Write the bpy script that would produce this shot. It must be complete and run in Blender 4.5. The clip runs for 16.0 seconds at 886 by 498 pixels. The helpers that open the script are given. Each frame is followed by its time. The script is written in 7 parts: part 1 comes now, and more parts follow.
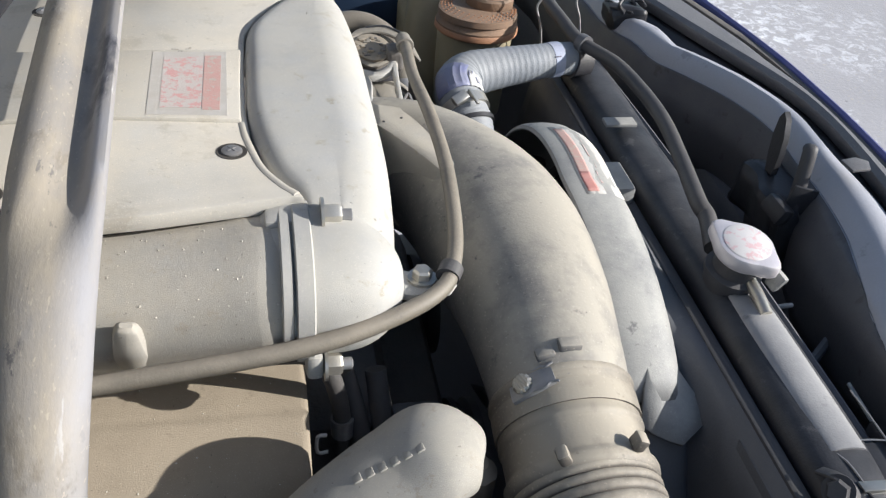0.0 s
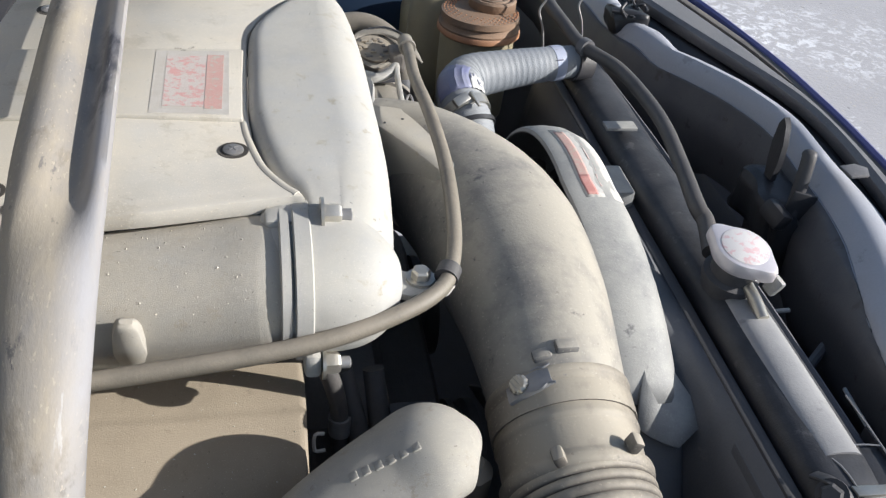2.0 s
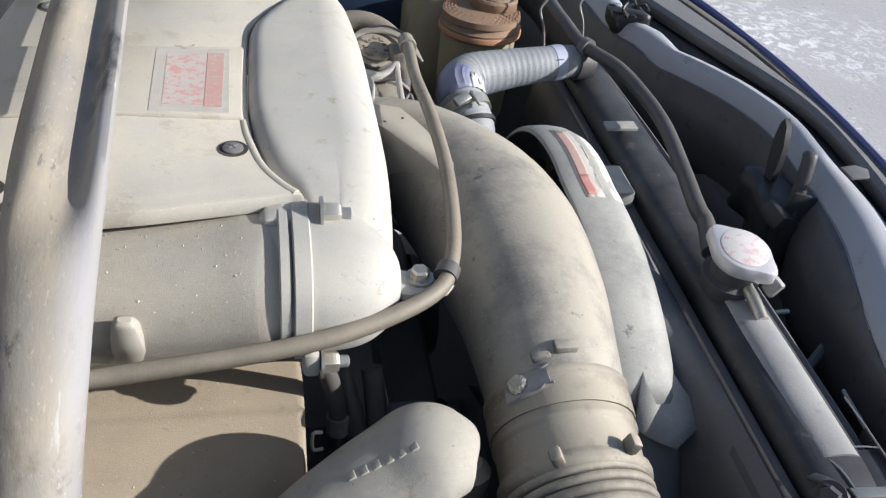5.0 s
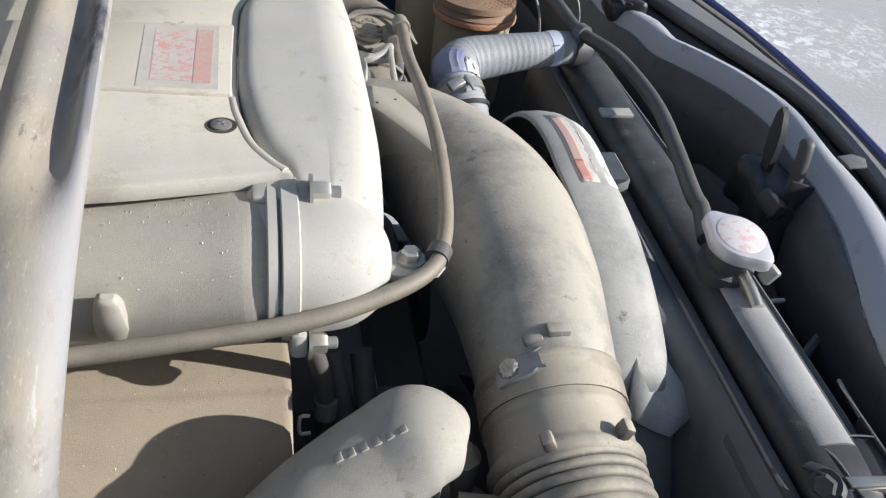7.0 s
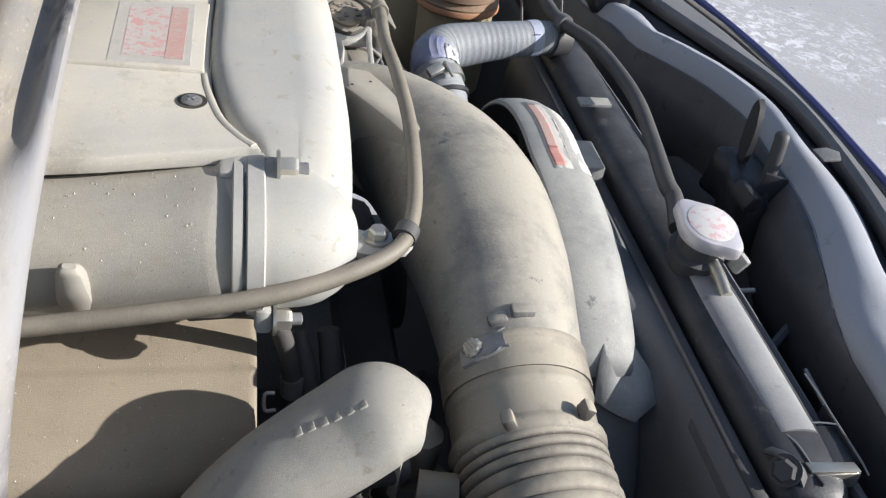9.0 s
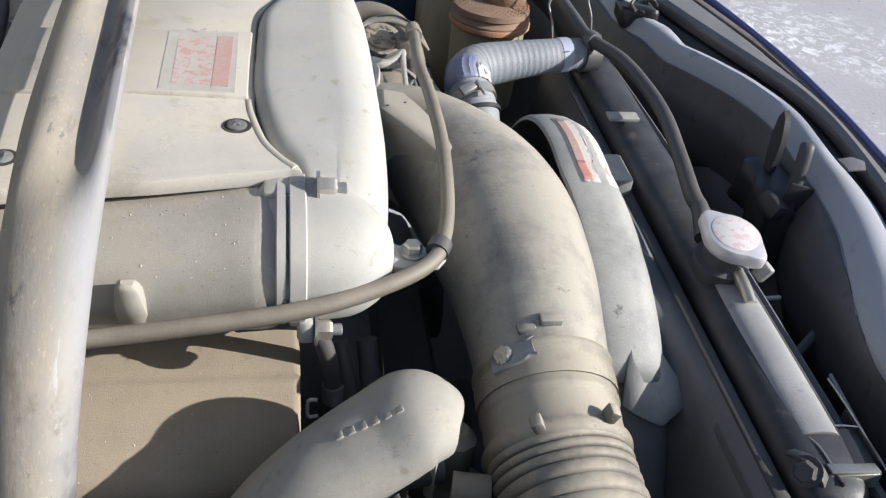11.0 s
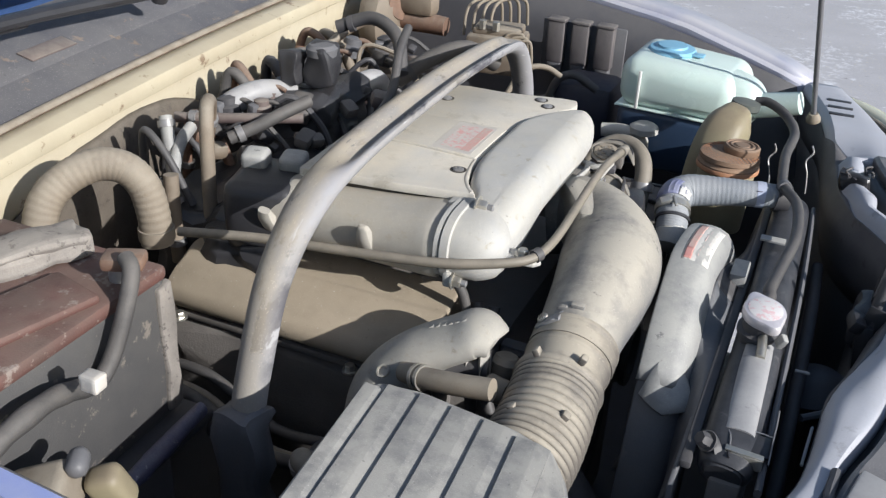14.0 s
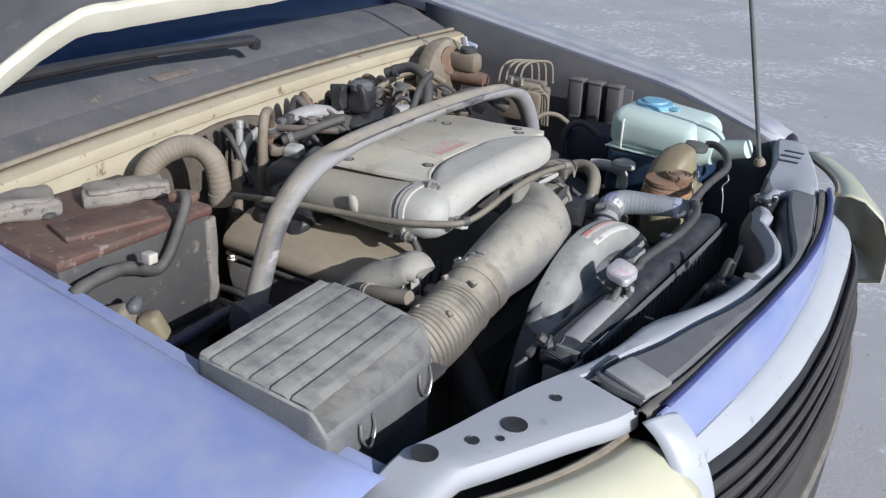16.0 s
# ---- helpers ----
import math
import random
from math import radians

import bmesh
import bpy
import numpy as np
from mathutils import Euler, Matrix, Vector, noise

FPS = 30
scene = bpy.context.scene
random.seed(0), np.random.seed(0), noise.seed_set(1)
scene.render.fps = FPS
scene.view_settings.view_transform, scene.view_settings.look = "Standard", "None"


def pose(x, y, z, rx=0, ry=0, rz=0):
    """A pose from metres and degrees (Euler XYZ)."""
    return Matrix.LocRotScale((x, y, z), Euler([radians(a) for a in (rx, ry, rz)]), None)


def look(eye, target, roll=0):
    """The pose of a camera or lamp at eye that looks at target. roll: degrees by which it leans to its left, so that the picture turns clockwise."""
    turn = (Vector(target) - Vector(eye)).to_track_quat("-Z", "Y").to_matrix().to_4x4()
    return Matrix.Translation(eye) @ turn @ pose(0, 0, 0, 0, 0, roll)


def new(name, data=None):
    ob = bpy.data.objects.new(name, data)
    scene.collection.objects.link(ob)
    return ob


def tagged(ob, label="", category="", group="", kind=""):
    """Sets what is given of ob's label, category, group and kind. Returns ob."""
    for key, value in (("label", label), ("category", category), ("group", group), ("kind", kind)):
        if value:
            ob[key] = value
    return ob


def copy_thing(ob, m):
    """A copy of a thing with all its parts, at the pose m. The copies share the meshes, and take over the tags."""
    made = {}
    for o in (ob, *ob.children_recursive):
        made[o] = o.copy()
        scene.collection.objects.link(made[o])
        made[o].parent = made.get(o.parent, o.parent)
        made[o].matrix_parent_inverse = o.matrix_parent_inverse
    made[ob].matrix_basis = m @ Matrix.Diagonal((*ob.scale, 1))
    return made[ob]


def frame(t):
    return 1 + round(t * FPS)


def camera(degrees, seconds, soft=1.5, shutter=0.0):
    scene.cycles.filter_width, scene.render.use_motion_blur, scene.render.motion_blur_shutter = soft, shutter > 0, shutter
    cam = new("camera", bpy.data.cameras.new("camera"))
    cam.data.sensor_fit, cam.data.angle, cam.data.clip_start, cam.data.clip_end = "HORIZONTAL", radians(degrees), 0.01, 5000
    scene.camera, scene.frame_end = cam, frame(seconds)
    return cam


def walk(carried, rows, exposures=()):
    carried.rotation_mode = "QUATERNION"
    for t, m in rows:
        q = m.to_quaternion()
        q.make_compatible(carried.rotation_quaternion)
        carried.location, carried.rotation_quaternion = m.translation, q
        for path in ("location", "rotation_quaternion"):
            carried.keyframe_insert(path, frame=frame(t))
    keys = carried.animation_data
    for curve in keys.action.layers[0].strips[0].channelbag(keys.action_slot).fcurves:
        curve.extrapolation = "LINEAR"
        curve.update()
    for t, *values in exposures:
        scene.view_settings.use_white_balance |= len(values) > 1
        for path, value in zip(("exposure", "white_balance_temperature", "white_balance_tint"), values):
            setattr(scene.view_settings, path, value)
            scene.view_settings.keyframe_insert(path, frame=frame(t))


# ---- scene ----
cam = camera(50.4, 16.0, 1.3)
PATH = [
    (0, (0.016, 0.012, 1.431), (0.406, 1.569, 0.238), 6.4),
    (0.5, (0.017, 0.01, 1.432), (0.408, 1.568, 0.241), 6.6),
    (1, (0.017, 0.011, 1.433), (0.405, 1.57, 0.241), 6.8),
    (1.5, (0.017, 0.007, 1.434), (0.402, 1.569, 0.246), 6.8),
    (2, (0.017, 0.008, 1.433), (0.404, 1.568, 0.243), 7.0),
    (2.5, (0.017, 0.009, 1.434), (0.406, 1.568, 0.244), 7.2),
    (3, (0.016, 0.007, 1.434), (0.405, 1.568, 0.245), 7.2),
    (3.5, (0.02, 0.008, 1.432), (0.4, 1.567, 0.239), 7.0),
    (4, (0.018, 0.007, 1.434), (0.4, 1.566, 0.24), 7.1),
    (6.5, (0.018, 0.012, 1.426), (0.41, 1.568, 0.232), 7.8),
    (7, (0.021, 0.012, 1.418), (0.422, 1.563, 0.22), 8.3),
    (7.5, (0.025, 0.008, 1.422), (0.443, 1.565, 0.24), 9.0),
    (8, (0.03, -0.001, 1.422), (0.441, 1.557, 0.238), 8.9),
    (8.5, (0.028, -0.004, 1.414), (0.43, 1.547, 0.218), 9.0),
    (9, (0.037, 0.001, 1.411), (0.455, 1.546, 0.212), 9.8),
    (9.2, (0.034, 0.002, 1.411), (0.461, 1.548, 0.216), 10.1),
    (11.3, (0.038, -0.031, 1.438), (0.349, 1.549, 0.251), 6.4),
    (11.5, (0.039, -0.034, 1.44), (0.341, 1.557, 0.267), 5.8),
    (12, (0.041, -0.048, 1.46), (0.321, 1.569, 0.317), 5.1),
    (12.5, (0.097, -0.09, 1.502), (0.199, 1.588, 0.42), 4.0),
    (13, (0.259, -0.174, 1.537), (-0.031, 1.524, 0.521), 2.3),
    (13.5, (0.353, -0.263, 1.562), (-0.221, 1.379, 0.575), 1.8),
    (14, (0.421, -0.442, 1.573), (-0.258, 1.175, 0.611), 2.8),
    (14.5, (0.522, -0.568, 1.604), (-0.229, 1.038, 0.679), 2.7),
    (15, (0.685, -0.639, 1.622), (-0.191, 0.93, 0.745), 2.3),
    (15.5, (0.847, -0.718, 1.639), (-0.118, 0.823, 0.805), 2.7),
    (16, (0.917, -0.747, 1.641), (-0.079, 0.781, 0.822), 2.6),
]
walk(cam, [(t, look(eye, target, roll)) for t, eye, target, roll in PATH],
     [(0, 0.22, 6370, 10), (12.0, 0.22, 6370, 10), (13.4, 0.02, 6270, 10), (14.6, 0.10, 6210, 10), (15.2, 0.00, 6130, 10), (16.0, -0.28, 5990, 10)])

# ---- light ----
SUN_DIR = Vector((0.87, -0.255, 0.42)).normalized()
sun_data = bpy.data.lights.new("sun", "SUN")
sun_data.energy, sun_data.angle, sun_data.color = 5.6, radians(0.5), (1.0, 0.965, 0.915)
sun = new("sun", sun_data)
sun.matrix_world = look(SUN_DIR * 30, (0, 0, 0))
world = bpy.data.worlds.new("sky")
scene.world = world
world.use_nodes = True
sky = world.node_tree.nodes.new("ShaderNodeTexSky")
sky.sky_type, sky.sun_disc = "NISHITA", False
sky.sun_elevation = math.asin(SUN_DIR.z)
sky.sun_rotation = math.atan2(SUN_DIR.x, SUN_DIR.y)
background = world.node_tree.nodes["Background"]
background.inputs["Strength"].default_value = 0.108
world.node_tree.links.new(sky.outputs[0], background.inputs["Color"])

# ---- materials ----
DUST = (0.42, 0.385, 0.315)


def mat(name, base, alt=None, scale=9.0, fine=260.0, rough=0.6, metal=0.0, bump=0.15, dust=0.0, coat=0.0, spots=None, contrast=0.5, trans=0.0, sub=0.0, dustcol=None, speckle=0.0, settle=(-0.35, 0.75), patch=(0.18, 0.55), chips=None, stretch=None):
    """A surface with broad blotches, fine grain, relief and, where asked for, dust settled on what faces up."""
    m = bpy.data.materials.new(name)
    m.use_nodes = True
    n, l = m.node_tree.nodes, m.node_tree.links
    b = n["Principled BSDF"]
    co = n.new("ShaderNodeTexCoord").outputs["Object"]
    if stretch:
        mp = n.new("ShaderNodeMapping")
        mp.inputs["Scale"].default_value = stretch
        l.new(co, mp.inputs["Vector"])
        co = mp.outputs[0]

    def noise_tex(sc, detail, r=0.6):
        t = n.new("ShaderNodeTexNoise")
        t.inputs["Scale"].default_value, t.inputs["Detail"].default_value, t.inputs["Roughness"].default_value = sc, detail, r
        l.new(co, t.inputs["Vector"])
        return t.outputs["Fac"]

    def ramp(f, lo, hi):
        r = n.new("ShaderNodeMapRange")
        r.inputs["From Min"].default_value, r.inputs["From Max"].default_value = lo, hi
        l.new(f, r.inputs["Value"])
        return r.outputs[0]

    def mix(f, a, c):
        x = n.new("ShaderNodeMix")
        x.data_type = "RGBA"
        l.new(f, x.inputs[0])
        for v, k in ((a, 6), (c, 7)):
            if isinstance(v, tuple):
                x.inputs[k].default_value = (*v, 1)
            else:
                l.new(v, x.inputs[k])
        return x.outputs[2]

    def mul(a, c):
        x = n.new("ShaderNodeMath")
        x.operation = "MULTIPLY"
        for v, k in ((a, 0), (c, 1)):
            if isinstance(v, float):
                x.inputs[k].default_value = v
            else:
                l.new(v, x.inputs[k])
        return x.outputs[0]

    alt = alt or tuple(c * 0.72 for c in base)
    broad, grain = noise_tex(scale, 5), noise_tex(fine, 3)
    col = mix(ramp(broad, 0.5 - 0.3 * contrast, 0.5 + 0.45 * contrast), base, alt)
    col = mix(mul(ramp(grain, 0.35, 0.75), 0.35), col, tuple(c * 0.8 for c in base))
    if spots:
        col = mix(ramp(noise_tex(scale * 3.1, 6, 0.7), spots[1], spots[1] + 0.06), col, spots[0])
    if dust:
        g = n.new("ShaderNodeNewGeometry")
        sep = n.new("ShaderNodeSeparateXYZ")
        l.new(g.outputs["Normal"], sep.inputs[0])
        f = mul(ramp(sep.outputs["Z"], *settle), ramp(noise_tex(scale * 1.7, 7, 0.65), *patch))
        col = mix(mul(f, dust), col, dustcol or DUST)
    if chips:
        col = mix(mul(ramp(noise_tex(chips[1], 9, 0.72), chips[2], chips[2] + 0.05), 0.85), col, chips[0])
        col = mix(mul(ramp(noise_tex(chips[1] * 4.0, 6, 0.7), chips[2] + 0.05, chips[2] + 0.08), 0.7), col, chips[0])
    if speckle:
        col = mix(mul(ramp(noise_tex(fine * 1.3, 2, 0.4), 0.66, 0.70), speckle), col, tuple(min(0.9, c * 1.35) for c in (dustcol or DUST)))
        col = mix(mul(ramp(noise_tex(fine * 0.35, 3, 0.5), 0.70, 0.73), speckle), col, tuple(c * 0.45 for c in base))
    l.new(col, b.inputs["Base Color"])
    b.inputs["Metallic"].default_value = metal
    rr = n.new("ShaderNodeMapRange")
    rr.inputs["To Min"].default_value, rr.inputs["To Max"].default_value = max(0.05, rough - 0.12), min(1.0, rough + 0.14)
    l.new(broad, rr.inputs["Value"])
    l.new(rr.outputs[0], b.inputs["Roughness"])
    b.inputs["Coat Weight"].default_value = coat
    b.inputs["Coat Roughness"].default_value = 0.08
    b.inputs["Transmission Weight"].default_value = trans
    if sub:
        b.inputs["Subsurface Weight"].default_value = sub
        b.inputs["Subsurface Radius"].default_value = (0.02, 0.02, 0.02)
    if bump:
        bp = n.new("ShaderNodeBump")
        bp.inputs["Strength"].default_value, bp.inputs["Distance"].default_value = bump, 0.002
        l.new(grain, bp.inputs["Height"])
        l.new(bp.outputs[0], b.inputs["Normal"])
    return m


ALU = mat("cast_aluminium_dusty", (0.47, 0.465, 0.45), (0.41, 0.395, 0.365), 16, 1500, 0.72, 0.08, 0.22, 0.6, dustcol=(0.51, 0.485, 0.425), speckle=0.9, spots=((0.36, 0.325, 0.265), 0.60), patch=(0.32, 0.58), chips=((0.20, 0.18, 0.15), 34.0, 0.66))
LOGMAT = mat("dusty_tan_casting", (0.44, 0.42, 0.38), (0.36, 0.335, 0.29), 16, 1500, 0.72, 0.08, 0.22, 0.6, dustcol=(0.45, 0.405, 0.33), speckle=0.9, spots=((0.36, 0.325, 0.265), 0.60), patch=(0.32, 0.58))
ELBOW = mat("dusty_sand_casting", (0.37, 0.357, 0.327), (0.30, 0.285, 0.253), 20, 1400, 0.75, 0.05, 0.18, 0.6, dustcol=(0.45, 0.415, 0.35), speckle=0.7, spots=((0.27, 0.245, 0.205), 0.58), patch=(0.34, 0.58))
LIDMAT = mat("dusty_grey_lid", (0.125, 0.128, 0.138), (0.19, 0.187, 0.182), 16, 500, 0.6, 0, 0.15, 0.85, dustcol=(0.39, 0.375, 0.34), spots=((0.125, 0.127, 0.137), 0.57), speckle=0.4, settle=(0.30, 0.95), patch=(0.24, 0.56))
CAPFACE = mat("white_face_with_faded_print", (0.70, 0.69, 0.69), (0.64, 0.61, 0.61), 36, 900, 0.5, dust=0.1, spots=((0.64, 0.44, 0.46), 0.54))
PLATE = mat("cover_plate_dusty", (0.555, 0.535, 0.49), (0.40, 0.375, 0.33), 6, 900, 0.7, 0.03, 0.12, 0.7, dustcol=(0.56, 0.505, 0.41), speckle=0.6, spots=((0.36, 0.335, 0.29), 0.565), patch=(0.32, 0.58), chips=((0.22, 0.20, 0.165), 22.0, 0.645))
DUCT = mat("dusty_black_rubber_duct", (0.11, 0.112, 0.122), (0.165, 0.162, 0.16), 8, 400, 0.62, 0, 0.12, 0.85, dustcol=(0.455, 0.417, 0.347), spots=((0.15, 0.152, 0.165), 0.60), speckle=0.3, settle=(-0.05, 0.75), patch=(0.26, 0.54), chips=((0.12, 0.118, 0.12), 20.0, 0.615))
BELLOWS = mat("dusty_bellows_rubber", (0.11, 0.10, 0.09), (0.17, 0.15, 0.127), 10, 400, 0.65, 0, 0.12, 0.85, dustcol=(0.445, 0.397, 0.317), speckle=0.25, settle=(0.15, 0.85), patch=(0.28, 0.54))
SHROUD = mat("dusty_grey_plastic", (0.22, 0.222, 0.222), (0.28, 0.28, 0.274), 14, 500, 0.6, 0, 0.15, 0.8, dustcol=(0.44, 0.43, 0.395), spots=((0.19, 0.192, 0.195), 0.63), speckle=0.3, settle=(0.05, 0.85), patch=(0.24, 0.54), chips=((0.15, 0.15, 0.15), 24.0, 0.63))
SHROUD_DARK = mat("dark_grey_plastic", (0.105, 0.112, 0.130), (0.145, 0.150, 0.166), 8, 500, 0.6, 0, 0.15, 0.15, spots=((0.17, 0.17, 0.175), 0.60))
BARMAT = mat("dusty_painted_steel", (0.205, 0.203, 0.21), (0.27, 0.258, 0.245), 10, 500, 0.66, 0.0, 0.12, 0.85, dustcol=(0.37, 0.32, 0.245), spots=((0.085, 0.08, 0.083), 0.568), speckle=0.4, settle=(-0.15, 0.75), patch=(0.30, 0.56), chips=((0.12, 0.115, 0.115), 13.0, 0.62), stretch=(1.0, 0.30, 0.6))
STEEL_WORN = mat("worn_grey_steel", (0.36, 0.36, 0.37), (0.16, 0.15, 0.14), 30, 400, 0.42, 0.4, 0.1, 0.1)
STEEL = mat("zinc_steel", (0.62, 0.60, 0.55), (0.42, 0.39, 0.33), 40, 600, 0.35, 0.8, 0.1, 0.1)
BLACK = mat("black_plastic", (0.115, 0.115, 0.124), (0.15, 0.15, 0.158), 10, 400, 0.5, 0, 0.15, 0.04)
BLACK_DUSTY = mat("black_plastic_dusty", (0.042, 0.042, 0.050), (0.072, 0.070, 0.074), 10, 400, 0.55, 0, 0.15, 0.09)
DARK = mat("oily_dark_metal", (0.13, 0.12, 0.113), (0.18, 0.163, 0.15), 14, 300, 0.65, 0.0, 0.4, 0.10)
RUBBER = mat("black_rubber_hose", (0.040, 0.040, 0.046), (0.068, 0.066, 0.068), 14, 500, 0.55, 0, 0.15, 0.22, dustcol=(0.26, 0.235, 0.20))
HOSEGREY = mat("dusty_grey_black_hose", (0.052, 0.050, 0.051), (0.085, 0.079, 0.075), 20, 600, 0.65, 0, 0.2, 0.28, dustcol=(0.28, 0.255, 0.225), spots=((0.05, 0.048, 0.048), 0.60))
LUMPY = mat("patchy_dusty_plastic", (0.15, 0.135, 0.125), (0.27, 0.245, 0.22), 26, 500, 0.7, 0, 0.35, 0.5, dustcol=(0.38, 0.345, 0.295), spots=((0.06, 0.05, 0.05), 0.57))
CABLE = mat("dusty_cable_sheath", (0.135, 0.122, 0.10), (0.20, 0.175, 0.14), 18, 500, 0.6, 0, 0.2, 0.45, dustcol=(0.36, 0.315, 0.25), spots=((0.10, 0.09, 0.08), 0.62))
BROWN = mat("brown_dusty_hose", (0.13, 0.097, 0.070), (0.20, 0.155, 0.112), 16, 500, 0.7, 0, 0.2, 0.5)
BEIGE = mat("beige_corrugated_hose", (0.225, 0.185, 0.138), (0.165, 0.135, 0.105), 20, 500, 0.75, 0, 0.2, 0.4)
BLUEHOSE = mat("blue_grey_hose", (0.24, 0.265, 0.30), (0.29, 0.305, 0.325), 14, 600, 0.55, 0, 0.2, 0.4, dustcol=(0.36, 0.355, 0.34))
BLUETAPE = mat("blue_label", (0.17, 0.19, 0.36), (0.28, 0.30, 0.40), 34, 600, 0.45, dust=0.2)
WHITE = mat("white_label", (0.72, 0.72, 0.70), (0.60, 0.58, 0.55), 40, 600, 0.5, dust=0.2)
RED = mat("faded_red_print", (0.60, 0.23, 0.20), (0.66, 0.40, 0.36), 60, 700, 0.55, dust=0.15)
PALE = mat("dusty_pale_label", (0.60, 0.57, 0.53), (0.54, 0.49, 0.44), 50, 600, 0.6, dust=0.4)
PINK = mat("faded_pink_print", (0.66, 0.55, 0.52), (0.62, 0.40, 0.37), 70, 700, 0.55, dust=0.2)
CAPMETAL = mat("dull_cap_metal", (0.70, 0.67, 0.70), (0.60, 0.57, 0.60), 40, 700, 0.4, 0.35, 0.1)
# the dust tint also carries some pale sky reflected at grazing angles
BLUE = mat("blue_car_paint", (0.23, 0.29, 0.58), (0.25, 0.31, 0.60), 5, 900, 0.42, 0.1, 0.03, 0.5, coat=0.9, dustcol=(0.44, 0.46, 0.55), patch=(0.30, 0.62))
CREAM = mat("cream_body_paint", (0.53, 0.475, 0.345), (0.40, 0.335, 0.235), 8, 400, 0.55, 0, 0.1, 0.2, dustcol=(0.36, 0.31, 0.24), spots=((0.20, 0.135, 0.085), 0.605), contrast=0.7)
BODYGREY = mat("grey_blue_primer", (0.435, 0.45, 0.50), (0.475, 0.485, 0.525), 10, 500, 0.62, 0.0, 0.1, 0.3, dustcol=(0.41, 0.40, 0.405), spots=((0.33, 0.335, 0.37), 0.61), patch=(0.30, 0.58))
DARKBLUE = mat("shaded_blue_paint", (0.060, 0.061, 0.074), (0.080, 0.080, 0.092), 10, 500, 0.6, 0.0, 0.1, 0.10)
COWL = mat("grey_cowl_plastic", (0.075, 0.076, 0.088), (0.12, 0.117, 0.12), 9, 400, 0.75, 0, 0.3, 0.22, dustcol=(0.25, 0.235, 0.225), spots=((0.20, 0.15, 0.11), 0.605), speckle=0.6)
RUST = mat("rust_brown", (0.17, 0.09, 0.058), (0.11, 0.065, 0.048), 30, 400, 0.8, 0, 0.3, 0.25)
TANK = mat("teal_washer_plastic", (0.65, 0.77, 0.72), (0.58, 0.72, 0.675), 7, 500, 0.25, 0, 0.05, 0.1, sub=0.4)
TANKBLUE = mat("blue_fluid_in_tank", (0.035, 0.06, 0.11), (0.028, 0.05, 0.095), 7, 500, 0.3, 0, 0.05)
LIGHTBLUE = mat("light_blue_cap", (0.22, 0.48, 0.66), (0.18, 0.42, 0.6), 20, 500, 0.45, 0, 0.05, 0.1)
YELLOWED = mat("yellowed_plastic", (0.34, 0.30, 0.19), (0.25, 0.215, 0.14), 12, 500, 0.5, 0, 0.1, 0.75, sub=0.1, dustcol=(0.21, 0.165, 0.115), settle=(-0.1, 0.9), patch=(0.30, 0.58))
CAPBROWN = mat("rusty_brown_cap", (0.17, 0.115, 0.08), (0.32, 0.18, 0.10), 24, 500, 0.75, 0, 0.3, 0.15)
ORANGE = mat("orange_brown_plastic", (0.45, 0.21, 0.10), (0.36, 0.16, 0.08), 30, 500, 0.7, 0, 0.2, 0.2)
BATT = mat("battery_case", (0.048, 0.048, 0.052), (0.078, 0.075, 0.074), 12, 500, 0.65, 0, 0.2, 0.12, spots=((0.17, 0.15, 0.13), 0.60), contrast=0.8)
BATTRED = mat("red_brown_battery_cover", (0.12, 0.05, 0.042), (0.075, 0.045, 0.038), 14, 400, 0.7, 0, 0.25, 0.15, spots=((0.21, 0.165, 0.145), 0.58))
LAMPGLASS = mat("yellowed_lamp_lens", (0.70, 0.68, 0.50), (0.64, 0.62, 0.46), 10, 500, 0.22, 0, 0.03, 0.15, coat=0.5)
BUMPER = mat("dark_bumper_plastic", (0.030, 0.029, 0.032), (0.055, 0.052, 0.053), 12, 300, 0.6, 0, 0.2, 0.06)
RELAY = mat("brown_grey_relay", (0.13, 0.095, 0.09), (0.10, 0.075, 0.075), 20, 400, 0.6, 0, 0.15, 0.35)
MATBROWN = mat("brown_felt_insulation", (0.098, 0.078, 0.060), (0.060, 0.049, 0.041), 16, 500, 0.95, 0, 0.5, 0.2, spots=((0.045, 0.035, 0.03), 0.58))
RELAYGREY = mat("violet_grey_relay", (0.10, 0.09, 0.097), (0.075, 0.068, 0.073), 20, 400, 0.65, 0, 0.15, 0.3)
TRAYBLUE = mat("chipped_dark_blue_paint", (0.06, 0.065, 0.14), (0.09, 0.09, 0.16), 30, 400, 0.5, 0.1, 0.3, 0.25, spots=((0.35, 0.34, 0.34), 0.62))
GLASS = mat("tinted_windscreen", (0.02, 0.045, 0.13), (0.03, 0.06, 0.15), 5, 300, 0.08, 0, 0.0, coat=0.6)
VALVE = mat("brown_dusty_casting", (0.35, 0.292, 0.215), (0.285, 0.235, 0.172), 12, 900, 0.75, 0, 0.2, 0.6, dustcol=(0.38, 0.315, 0.232), speckle=0.6, spots=((0.20, 0.165, 0.125), 0.62), patch=(0.34, 0.58))
GROOVE = mat("dark_groove", (0.06, 0.052, 0.045), (0.09, 0.08, 0.065), 14, 400, 0.8)
TANKTOP = mat("grey_worn_plastic", (0.24, 0.238, 0.245), (0.31, 0.306, 0.308), 14, 500, 0.5, 0, 0.12, 0.6, dustcol=(0.44, 0.43, 0.42), spots=((0.11, 0.11, 0.115), 0.62))
